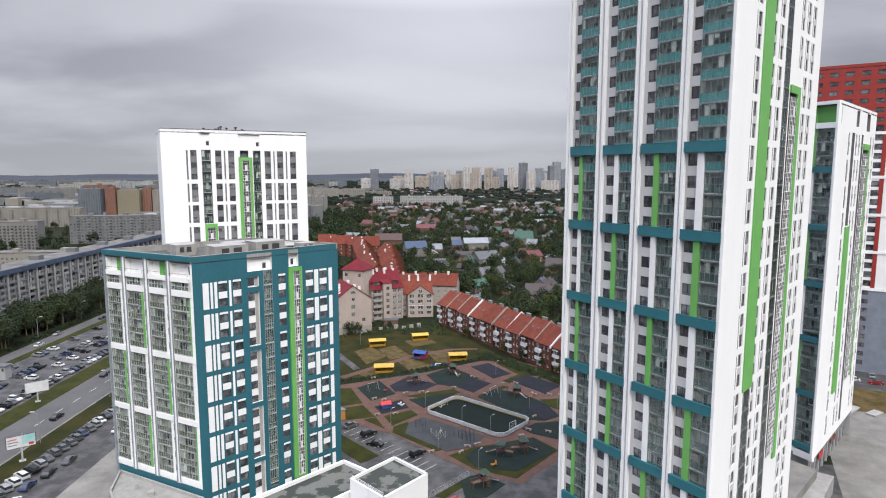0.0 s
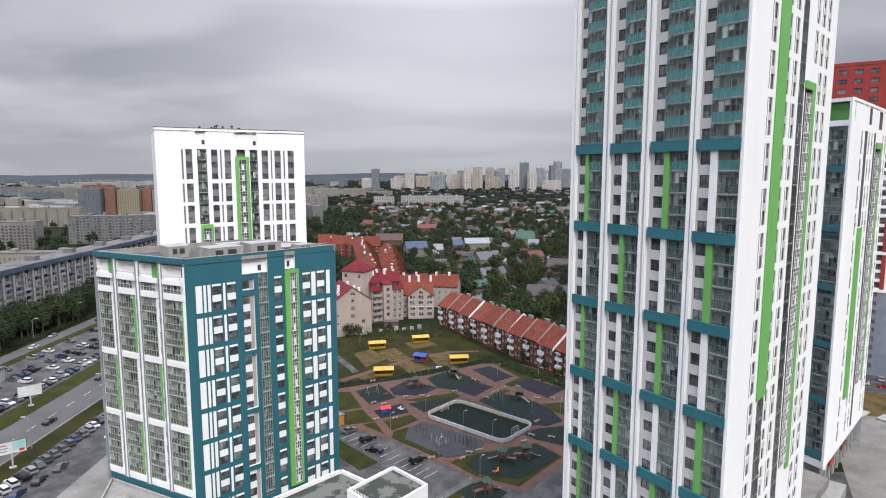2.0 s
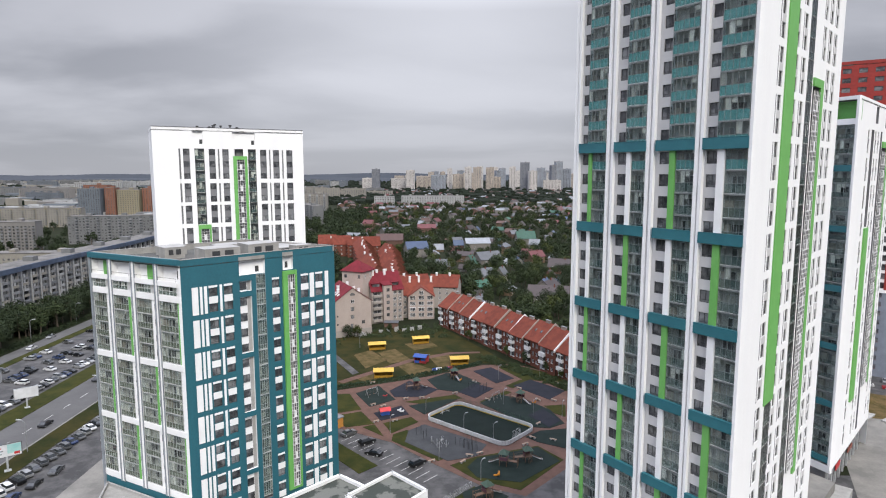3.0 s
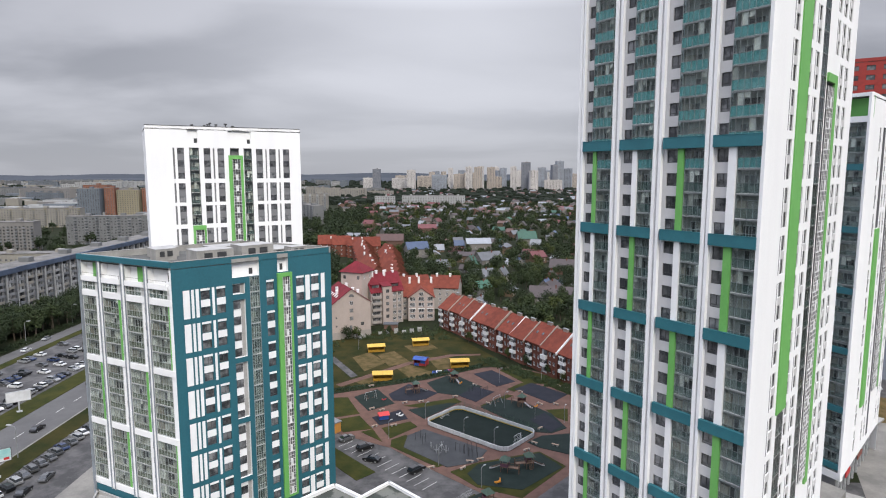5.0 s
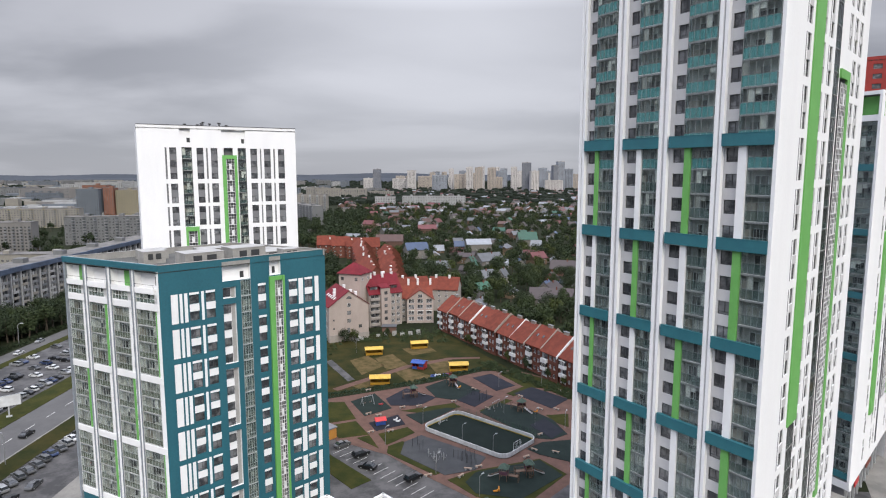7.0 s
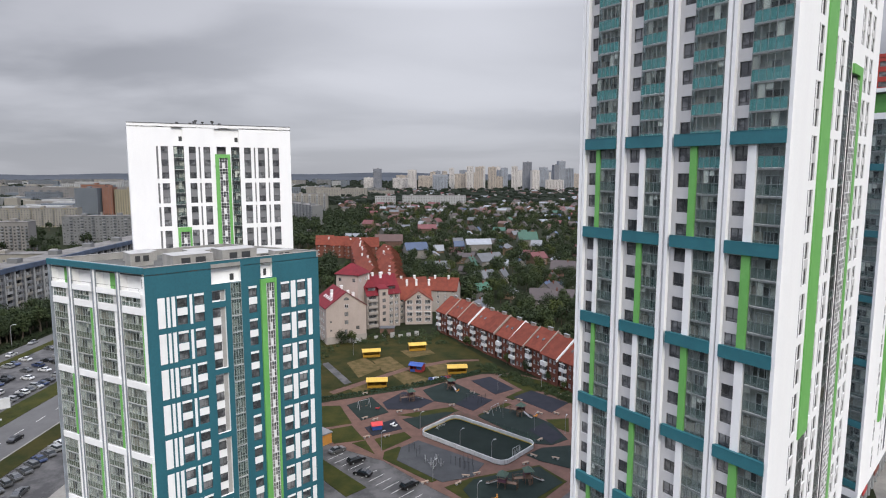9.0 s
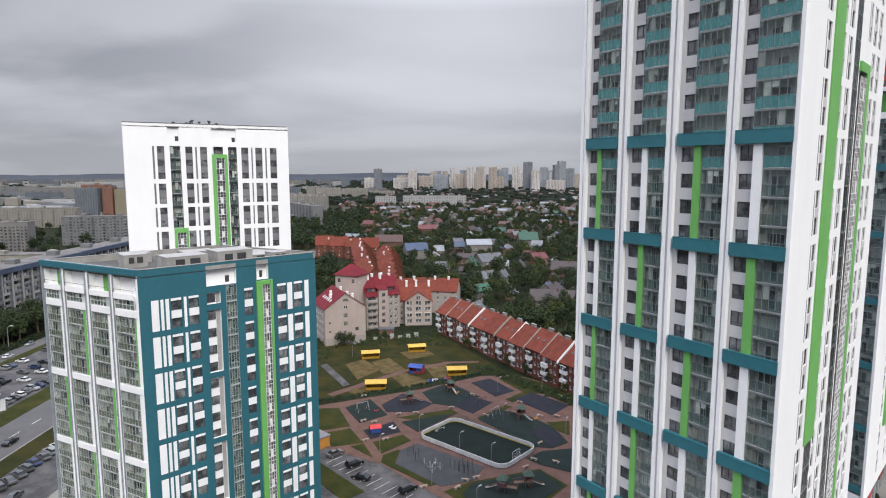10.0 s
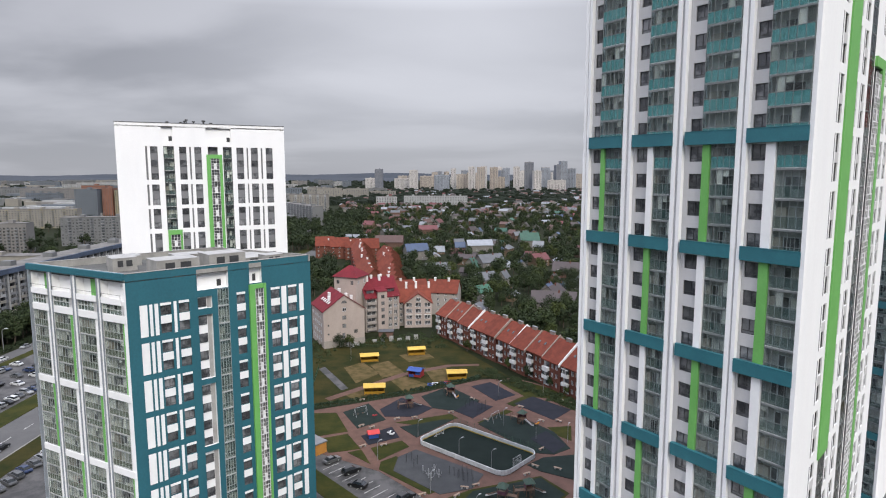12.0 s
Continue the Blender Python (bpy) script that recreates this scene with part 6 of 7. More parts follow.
# known larger ones first
for x, y, tn, w, d, e, rz, wm, rm in ((68, 575, 5, 17, 13, 9, 15, "wall_plain", "roof_green"), (44, 325, -12, 22, 12, 6, 10.5, "wall_plain", "roof_brown"), (60, 340, 60, 14, 11, 6, 10, "wall_plain", "roof_brown"), (-30, 505, 20, 18, 12, 8, 13, "wall_plain", "roof_navy"), (28, 470, 30, 20, 13, 4, 9, "wall_plain", "roof_grey"), (-12, 430, 10, 16, 11, 5, 9, "wall_log", "roof_grey"), (72, 430, -18, 18, 12, 5, 10, "wall_brick", "roof_brown"), (82, 380, 25, 14, 9, 5, 9, "wall_plain", "roof_pale"), (20, 560, 8, 22, 14, 6, 10, "wall_plain", "roof_pale"), (-62, 560, 0, 24, 14, 9, 14, "wall_brick", "roof_rust"), (-95, 590, -10, 20, 14, 7, 12, "wall_plain", "roof_pale"), (-30, 700, 5, 20, 12, 7, 11, "wall_brick", "roof_wine"), (110, 520, 15, 16, 11, 6, 10, "wall_brick", "roof_wine")):
    HOUSES.append((x + 5, y + 5, w * 0.5))
    house(x, y, tn, w, d, e, rz, wm, rm, f"{ww[wm]} house with {rw[rm]} roof among garden trees")
tries = 0
while len(HOUSES) < 250 and tries < 6000:
    tries += 1
    y = 320 + 930 * rr.random() ** 0.95
    x = rr.uniform(-0.155, 0.30) * y
    if y < 420 and x < 15:
        continue
    if x < 45 and y < 300 + 0:
        continue
    w, d = rr.choice(((9, 7), (11, 8), (13, 9), (8, 6), (15, 10)))
    if not free(x, y, w * 0.62):
        continue
    HOUSES.append((x + 3, y + 3, w * 0.5))
    e = rr.choice((2.8, 3.2, 5.6))
    rm, wm = rr.choice(rn), rr.choice(("wall_log", "wall_plain", "wall_brick", "wall_plain"))
    house(x, y, rr.choice((8, 98, -22, 68, 35)) + rr.uniform(-6, 6), w, d, e, e + rr.choice((2.4, 3.2, 4.0)), wm, rm, f"{ww[wm]} house with {rw[rm]} roof among garden trees")
n = tries = 0
while n < 2100 and tries < 20000:
    tries += 1
    y = 300 + 1000 * rr.random() ** 0.9
    x = rr.uniform(-0.16, 0.31) * y
    if y < 330 and x < 38:
        continue
    if not free(x, y, 1.5):
        continue
    n += 1
    tree(x, y, rr.uniform(5, 12), rr.randrange(6), rr.uniform(0, 360), single=y < 425)
# tree belt beside the side road, and the wood behind the white tower
for i in range(230):
    ty = rr.uniform(120, 470)
    tree(-174 - 20 * rr.random() ** 1.2, ty, rr.uniform(8, 14), rr.choice((0, 2, 5, 1)), rr.uniform(0, 360), "dense dark roadside tree", "roadside trees", 215 < ty < 330)
for i in range(220):
    y = rr.uniform(560, 1000)
    tree(-y * rr.uniform(0.13, 0.26), y, rr.uniform(10, 17), rr.choice((0, 2, 5, 1)), rr.uniform(0, 360), "dense dark woodland tree", "woodland trees")
for i in range(90):
    y = rr.uniform(480, 900)
    tree(-y * rr.uniform(0.5, 0.75), y, rr.uniform(9, 15), rr.choice((0, 2, 5, 1)), rr.uniform(0, 360), "street tree between panel blocks", "street trees")
for x, y, h in ((-14, 372, 15), (-20, 380, 13), (-10, 390, 16), (-17, 400, 14), (-8, 410, 15), (-24, 395, 13), (-3, 375, 11), (52, 310, 12), (60, 318, 13), (40, 322, 11), (66, 300, 12), (58, 280, 11), (30, 300, 10), (22, 318, 11), (-72, 400, 11), (-68, 415, 10), (-78, 405, 12), (-62, 395, 11), (-28, 352, 12), (-66, 430, 11)):
    tree(x, y, h, rr.randrange(4), rr.uniform(0, 360), single=True)


# dark trees inside the curve of the rear rows
for i in range(46):
    y = rr.uniform(360, 470)
    tree(-56 - 0.16 * (y - 330) - 34 * rr.random(), y, rr.uniform(8, 13), rr.choice((0, 2, 5, 1)), rr.uniform(0, 360))
# dense gardens just behind the brick row
n = 0
while n < 190:
    u, d = rr.random(), 17 + 75 * rr.random() ** 1.3
    x, y = -2.4 + 64 * u + 0.87 * d, 283.8 - 106 * u + 0.49 * d
    n += 1
    if free(x, y, 0.5):
        tree(x, y, rr.uniform(5, 12), rr.randrange(6), rr.uniform(0, 360))
for i in range(60):
    x, y = rr.uniform(-30, 45), rr.uniform(330, 430)
    if x > -8 - (y - 330) * 0.2 and free(x, y, 0.5):
        tree(x, y, rr.uniform(7, 14), rr.randrange(6), rr.uniform(0, 360))


gv, gf = np.concatenate(GROVE["v"]), np.concatenate(GROVE["f"])
tagged(new("grove", mesh_raw("grove", gv.tolist(), gf.tolist(), ["leaf_dark", "leaf_mid", "leaf_light"], GROVE["m"])), "many garden and street trees with dark green crowns", "trees", "", "stuff")
tagged(new("grove_trunks", mesh_raw("grove_trunks", GROVE["trunk_v"], GROVE["trunk_f"], ["bark"])), "brown trunks of the many garden trees", "trunks", "", "stuff")


# far woods: one sheet of clumps out to the horizon
def far_woods():
    vs, fs = [], []
    q = random.Random(9)
    for i in range(5200):
        y = 1300 + 3200 * q.random() ** 1.5
        x = y * q.uniform(-0.85, 0.55)
        h, r = q.uniform(7, 15), q.uniform(8, 20)
        k = len(vs)
        m = 6
        for j in range(m):
            a = 2 * math.pi * j / m
            vs.append((x + r * math.cos(a), y + r * math.sin(a), 0))
        for j in range(m):
            a = 2 * math.pi * (j + 0.5) / m
            vs.append((x + r * 0.8 * q.uniform(0.6, 1.1) * math.cos(a), y + r * 0.8 * math.sin(a), h * q.uniform(0.6, 0.9)))
        vs.append((x + q.uniform(-3, 3), y, h))
        for j in range(m):
            fs.append((k + j, k + (j + 1) % m, k + m + j))
            fs.append((k + (j + 1) % m, k + m + (j + 1) % m, k + m + j))
            fs.append((k + m + j, k + m + (j + 1) % m, k + 2 * m))
    tagged(new("far_woods", mesh_raw("far_woods", vs, fs, ["woods_dark"])), "dark distant woods among the far town", "woods", "", "stuff")
    # wooded ridges on the horizon
    for d, h, s in ((4300, 40, 3), (4750, 66, 8)):
        vs, fs = [], []
        n = 160
        for i in range(n + 1):
            x = -4900 + 9800 * i / n
            z = h * (0.72 + 0.28 * noise.noise(Vector((x / 900.0, s, 0)))) + 3 * noise.noise(Vector((x / 90.0, s, 4)))
            vs += [(x, d - 200, -2), (x, d, z), (x, d + 150, -2)]
        for i in range(n):
            a = 3 * i
            fs += [(a, a + 3, a + 4, a + 1), (a + 1, a + 4, a + 5, a + 2)]
        tagged(new("backdrop", mesh_raw("backdrop", vs, fs, ["ridge_blue"])), "blue-grey wooded ridge along the horizon", "hills", "", "structure")


mat("woods_dark", (0.016, 0.022, 0.014), 0.95, scale=0.05, col2=(0.008, 0.012, 0.008), spec=0.1)
mat("ridge_blue", (0.033, 0.042, 0.057), 0.95, scale=0.004, col2=(0.027, 0.035, 0.048))
far_woods()


def far_houses():
    """Small roofs dotted through the far gardens, too small to pick apart."""
    q = random.Random(15)
    vs, fs, mi = [], [], []
    for i in range(520):
        y = 1000 + 1250 * q.random()
        x = y * q.uniform(-0.17, 0.30)
        w, d, e, r = q.uniform(8, 20), q.uniform(7, 12), q.uniform(3, 8), q.uniform(2, 4)
        a = q.uniform(0, 3.14)
        c, n = math.cos(a), math.sin(a)
        k = len(vs)
        for px, py, pz in ((0, 0, 0), (w, 0, 0), (w, d, 0), (0, d, 0), (0, 0, e), (w, 0, e), (w, d, e), (0, d, e), (0, d / 2, e + r), (w, d / 2, e + r)):
            vs.append((x + px * c - py * n, y + px * n + py * c, pz))
        fs += [(k, k + 1, k + 5, k + 4), (k + 1, k + 2, k + 6, k + 9, k + 5), (k + 2, k + 3, k + 7, k + 6), (k + 3, k, k + 4, k + 8, k + 7), (k + 4, k + 5, k + 9, k + 8), (k + 8, k + 9, k + 6, k + 7)]
        m = q.randrange(2, 7)
        mi += [i % 2] * 4 + [m] * 2
    tagged(new("far_houses", mesh_raw("far_houses", vs, fs, ["wall_plain", "wall_brick", "roof_rust", "roof_grey", "roof_brown", "roof_pale", "roof_wine"], mi)), "many small distant houses among trees", "houses", "", "stuff")


far_houses()


def far_town():
    """The low grey fabric of the far town: sheds, garages and blocks too small to pick apart."""
    q = random.Random(18)
    bx = []
    for i in range(760):
        y = 820 + 2900 * q.random() ** 1.2
        x = -y * q.uniform(0.26, 0.86)
        w, d, h = q.uniform(14, 70), q.uniform(10, 18), q.choice((4, 6, 9, 12, 15, 15))
        bx.append((x, x + w, y, y + d, 0, h, q.randrange(5)))
    tagged(new("far_town", mesh_boxes("far_town", bx, ["panel_grey", "panel_beige", "panel_cream", "panel_white", "panel_bluegrey"])), "grey distant town buildings among trees", "buildings", "", "stuff")


far_town()


# ---- cars ----
for nm, c in (("car_black", (0.012, 0.013, 0.015)), ("car_white", (0.62, 0.63, 0.64)), ("car_silver", (0.30, 0.31, 0.32)), ("car_grey", (0.10, 0.105, 0.11)), ("car_blue", (0.03, 0.05, 0.12)), ("car_red", (0.30, 0.015, 0.02)), ("car_yellow", (0.6, 0.36, 0.03))):
    mat(nm, c, 0.28, scale=0.5, col2=tuple(v * 0.92 for v in c), metal=0.2)
mat("tyre", (0.02, 0.02, 0.02), 0.9)
mat("car_glass", (0.02, 0.025, 0.03), 0.06, spec=0.8)
mat("lamp_clear", (0.7, 0.7, 0.68), 0.2)
mat("lamp_red", (0.35, 0.01, 0.01), 0.3)


def loft(name, profile, half, inset, mats, lid=None):
    """A car-like shell: a side profile (y, z) swept across, narrowed toward the top by inset(z)."""
    n = len(profile)
    vs = [(-half + inset(z), y, z) for y, z in profile] + [(half - inset(z), y, z) for y, z in profile]
    fs = [tuple(range(n)), tuple(range(2 * n - 1, n - 1, -1))]
    fs += [(i, n + i, n + (i + 1) % n, (i + 1) % n) for i in range(n)]
    if lid:
        k = len(vs)
        x0, x1, y0, y1, z0, z1 = lid
        vs += [(x0, y0, z0), (x1, y0, z0), (x1, y1, z0), (x0, y1, z0), (x0 + 0.1, y0 + 0.1, z1), (x1 - 0.1, y0 + 0.1, z1), (x1 - 0.1, y1 - 0.1, z1), (x0 + 0.1, y1 - 0.1, z1)]
        fs += [(k, k + 1, k + 5, k + 4), (k + 1, k + 2, k + 6, k + 5), (k + 2, k + 3, k + 7, k + 6), (k + 3, k, k + 4, k + 7), (k + 4, k + 5, k + 6, k + 7)]
    return mesh_raw(name, vs, fs, mats)


def wheel_mesh():
    vs, fs, mi = [], [], []
    k = 12
    for x in (-0.11, 0.11):
        for r in (0.33, 0.19):
            vs += [(x, r * math.cos(2 * math.pi * j / k), r * math.sin(2 * math.pi * j / k)) for j in range(k)]
    for j in range(k):
        q = (j + 1) % k
        fs += [(j, q, 2 * k + q, 2 * k + j), (j, k + j, k + q, q), (2 * k + j, 2 * k + q, 3 * k + q, 3 * k + j)]
        mi += [0, 0, 0]
    fs += [tuple(range(k, 2 * k)), tuple(range(4 * k - 1, 3 * k - 1, -1))]
    mi += [1, 1]
    return mesh_raw("wheel", vs, fs, ["tyre", "frame_light"], mi)


WHEEL = wheel_mesh()
SEDAN = [(-2.2, 0.35), (-2.25, 0.62), (-2.1, 0.88), (-1.3, 0.98), (1.0, 1.0), (1.95, 0.86), (2.2, 0.66), (2.22, 0.38), (1.9, 0.22), (-1.95, 0.22)]
SEDAN_TOP = [(-1.75, 0.95), (-1.05, 1.40), (0.15, 1.45), (1.1, 0.98)]
SUV = [(-2.2, 0.42), (-2.25, 0.8), (-2.2, 1.02), (-1.3, 1.08), (1.1, 1.08), (2.0, 0.98), (2.22, 0.78), (2.25, 0.45), (1.9, 0.3), (-1.95, 0.3)]
SUV_TOP = [(-2.15, 1.05), (-1.9, 1.62), (0.15, 1.68), (1.15, 1.06)]
CAR_PROTO = {}
words = {"car_black": "black", "car_white": "white", "car_silver": "silver", "car_grey": "dark grey", "car_blue": "dark blue", "car_red": "red", "car_yellow": "yellow"}


def car(x, y, turn, colour="car_black", suv=False, where="in the car park"):
    key = (colour, suv, where)
    if key not in CAR_PROTO:
        t = base("car", 0, 0, 0, f"parked {words[colour]} {'sport utility car' if suv else 'saloon car'} {where}", "car", "parked cars")
        pr, tp = (SUV, SUV_TOP) if suv else (SEDAN, SEDAN_TOP)
        zt = tp[1][1]
        top = (-0.64, 0.64, tp[1][0] - 0.05, tp[2][0] + 0.05, zt, zt + 0.07)
        part("body", loft("body", pr, 0.9, lambda z: 0.06 * max(0, z - 0.6), [colour], top), t)
        part("cabin", loft("cabin", tp, 0.82, lambda z: 0.33 * max(0, z - 0.95), ["car_glass"]), t)
        for sx in (-0.8, 0.8):
            for sy in (-1.35, 1.35):
                part("wheel", WHEEL, t, Matrix.Translation((sx, sy, 0.33)))
        CAR_PROTO[key] = t
        t.matrix_basis = pose(x, y, 0.03, 0, 0, turn)
        return t
    return copy_thing(CAR_PROTO[key], pose(x, y, 0.03, 0, 0, turn))


rr = random.Random(31)
pal = ("car_black", "car_black", "car_white", "car_silver", "car_grey", "car_grey", "car_white", "car_black", "car_white", "car_blue")
# diagonal row along the verge
for i in range(24):
    y = 112 + 2.95 * i
    car(-97.6 + rr.uniform(-0.3, 0.3), y, 58 + rr.uniform(-3, 3), "car_red" if i == 4 else rr.choice(pal), rr.random() < 0.3)
for x, y, c, tn in ((-92.5, 137, "car_black", 6), (-91.6, 143.5, "car_grey", 4), (-93.5, 131, "car_blue", 4), (-89.5, 162, "car_white", 8), (-91.5, 124, "car_white", 20)):
    car(x, y, tn, c, False, "on the service lane")
# wide car park: rows along y
for row, (x, dens, y0, y1) in enumerate(((-132.5, 0.8, 158, 275), (-141, 0.5, 175, 280), (-146.5, 0.5, 180, 280), (-156, 0.35, 190, 290))):
    y = y0
    while y < y1:
        y += 2.9
        if rr.random() < dens * (1.0 if y < 300 else 0.7):
            car(x + rr.uniform(-0.4, 0.4), y, rr.choice((75, 80, 255)) + rr.uniform(-4, 4), rr.choice(pal), rr.random() < 0.35)
for x, y, c, tn in ((-111.5, 170.5, "car_black", 0), (-118, 208, "car_black", 180), (-165, 245, "car_white", 0), (-168, 262, "car_silver", 180), (-165, 292, "car_black", 0), (-165.5, 215, "car_grey", 0)):
    car(x, y, tn, c, False, "on the road")
# courtyard cars
for x, y, c, tn, s in ((-25.7, 164.7, "car_grey", -46, False), (-20.1, 159.3, "car_black", -50, True), (-17.6, 152.8, "car_black", 70, False), (-6.4, 147.4, "car_black", -45, True), (3.2, 124.5, "car_red", 40, False)):
    car(x, y, tn, c, s, "in the courtyard bays")
for i in range(7):
    car(140 + 5.4 * i, 203.5 - 3.7 * i, 56 + rr.uniform(-8, 8), ("car_white", "car_red", "car_black", "car_red", "car_white", "car_silver", "car_black")[i], False, "before the red tower")
for i in range(4):
    car(143 + 6 * i, 211 - 4.1 * i, -34, rr.choice(("car_white", "car_silver", "car_black")), False, "before the red tower")


# ---- billboards ----
def billboard(x, y, turn, z0, printed):
    t = base("billboard", x, y, 0, "roadside billboard with pale printed poster on one leg" if printed else "roadside billboard with blank white panel on one leg", "billboard", "billboards")
    t.matrix_basis = pose(x, y, 0, 0, 0, turn)
    part("post", mesh_boxes("post", [(-0.2, 0.2, -0.2, 0.2, 0, z0 + 0.3), (-0.7, 0.7, -0.6, 0.6, 0, 0.3)], ["frame_light"]), t)
    part("panel_frame", mesh_boxes("panel_frame", [(-3.1, 3.1, -0.2, 0.2, z0, z0 + 3.2)], ["frame_dark" if printed else "frame_light"]), t)
    part("poster", mesh_boxes("poster", [(-2.95, 2.95, -0.23, -0.202, z0 + 0.12, z0 + 3.08, 0)], ["poster_pale"]), t)
    if printed:
        part("picture", mesh_boxes("picture", [(0.2, 2.9, -0.245, -0.232, z0 + 0.8, z0 + 3.0)], ["poster_aqua"]), t, None, "aqua picture field")
        part("print", mesh_boxes("print", [(1.5, 2.6, -0.26, -0.247, z0 + 0.4, z0 + 1.0)], ["sign_red"]), t, None, "red printed block")
        for k in range(3):
            part("print", mesh_boxes("print", [(-2.7, -0.9 + 0.3 * (k % 2), -0.245, -0.232, z0 + 2.2 - 0.7 * k, z0 + 2.45 - 0.7 * k)], ["spandrel_grey" if k else "sign_red"]), t, None, "unreadable printed bar")


mat("poster_pale", (0.62, 0.64, 0.66), 0.6, scale=0.4)
mat("poster_aqua", (0.22, 0.50, 0.50), 0.6, scale=0.3, col2=(0.40, 0.60, 0.58))
billboard(-103.4, 144.0, 38, 3.6, True)
billboard(-125.3, 183.4, 38, 3.2, False)
t = base("gatehouse", -151, 205, 0, "small pale two-storey gatehouse of the car park", "hut")
part("body", mesh_boxes("body", [(-1.6, 1.6, -1.6, 1.6, 0, 4.6)], ["panel_white"]), t)
part("roof", mesh_boxes("roof", [(-2, 2, -2, 2, 4.6, 4.9)], ["roof_grey"]), t)
for sx in (-0.9, 0.5):
    part("window", mesh_boxes("window", [(sx, sx + 0.8, -1.65, -1.6, 2.8, 4.0)], ["pane_dark"]), t)


# ---- rink ----
def rink():
    t = base("ice_rink", *yard(0, 0), 0, "empty sports rink with white boards and dark floor", "sports rink")
    L, B, R = 28.0, 15.0, 2.6
    path = []
    for cx, cy, a0 in ((R, R, 180), (L - R, R, 270), (L - R, B - R, 0), (R, B - R, 90)):
        for k in range(6):
            a = radians(a0 + 18 * k)
            path.append(Vector((cx + R * math.cos(a), cy + R * math.sin(a))))
    pts = [yard(p.x, p.y) for p in path]
    part("floor", prism("floor", pts, 0.02, 0.16, ["rink_floor"]), t, Matrix())
    for p, q in zip(path, path[1:] + path[:1]):
        n = max(1, int(round((q - p).length / 2.0)))
        for i in range(n):
            a, b = p.lerp(q, i / n), p.lerp(q, (i + 1) / n)
            f = Facade(yard(a.x, a.y), yard(b.x, b.y))
            ob = part("board", mesh_boxes("board", [(0.02, f.w - 0.02, 0.0, 0.08, 0.16, 1.25, 0), (0.0, f.w, -0.03, 0.11, 1.25, 1.32, 1), (0.0, f.w, 0.08, 0.10, 0.16, 0.4, 2), (0, 0.07, -0.06, 0.0, 0.0, 1.25, 3)], ["board_white", "frame_white", "board_yellow", "frame_light"]), t, f.m)
    for ax, sgn in ((1.6, 1), (L - 1.6, -1)):
        x, y = yard(ax, B / 2)
        bars = [(-1.5, -1.44, 0, 0.06, 0.16, 2.1), (1.44, 1.5, 0, 0.06, 0.16, 2.1), (-1.5, 1.5, 0, 0.06, 2.04, 2.1), (-1.5, -1.46, 0, 0.9, 0.16, 0.2), (1.46, 1.5, 0, 0.9, 0.16, 0.2), (-1.5, 1.5, 0.86, 0.9, 0.16, 0.2), (-1.5, -1.46, 0.4, 0.44, 1.9, 1.95)]
        bars += [(-1.5 + 0.3 * k, -1.48 + 0.3 * k, 0.45, 0.47, 0.16, 2.0) for k in range(11)]
        part("goal", mesh_boxes("goal", bars, ["frame_white"]), t, pose(x, y, 0, 0, 0, -40.8 + 90 * sgn))


mat("board_white", (0.60, 0.62, 0.63), 0.6, scale=0.8, col2=(0.45, 0.47, 0.48), vary=0.08)
mat("board_yellow", (0.50, 0.36, 0.03), 0.6)
rink()


# ---- kindergarten shelters ----
def shelter(x, y, turn, wallm, roofm, label, frontm=None, w=6.4):
    t = base("play_shelter", x, y, 0.08, label, "shelter", "play shelters")
    t.matrix_basis = pose(x, y, 0.08, 0, 0, turn)
    d = 3.2
    for b in ((-w / 2, w / 2, d - 0.12, d, 0, 2.5), (-w / 2, -w / 2 + 0.12, 0, d - 0.12, 0, 2.5), (w / 2 - 0.12, w / 2, 0, d - 0.12, 0, 2.5), (-w / 2 + 0.12, w / 2 - 0.12, 0, 0.1, 0, 0.95)):
        part("wall", mesh_boxes("wall", [b], [wallm]), t)
    part("deck", mesh_boxes("deck", [(-w / 2, w / 2, 0, d, 0.0, 0.12)], ["wall_log"]), t)
    for px in (-w / 2, -0.9, 0.9, w / 2 - 0.12):
        part("post", mesh_boxes("post", [(px, px + 0.14, -0.02, 0.12, 0, 2.45)], [wallm]), t)
    k = 8
    for i in range(k):
        x0 = -w / 2 - 0.35 + (w + 0.7) * i / k
        x1 = x0 + (w + 0.7) / k - 0.03
        v = [(x0, -0.6, 2.35), (x1, -0.6, 2.35), (x1, d * 0.35, 3.15), (x0, d * 0.35, 3.15), (x1, d + 0.4, 2.5), (x0, d + 0.4, 2.5)]
        v += [(a, b, z - 0.08) for a, b, z in v]
        part("roof_sheet", mesh_raw("roof_sheet", v, [(0, 1, 2, 3), (3, 2, 4, 5), (7, 6, 9, 8), (8, 9, 11, 10), (0, 6, 7, 1), (1, 7, 8, 2), (2, 8, 10, 4), (3, 9, 6, 0), (5, 11, 9, 3), (4, 10, 11, 5)], [roofm]), t)
    if frontm:
        part("front_panel", mesh_boxes("front_panel", [(-w / 2 + 0.15, -0.3, -0.06, 0.0, 0, 1.0), (0.4, w / 2 - 0.15, -0.06, 0.0, 1.0, 1.9)], [frontm]), t)


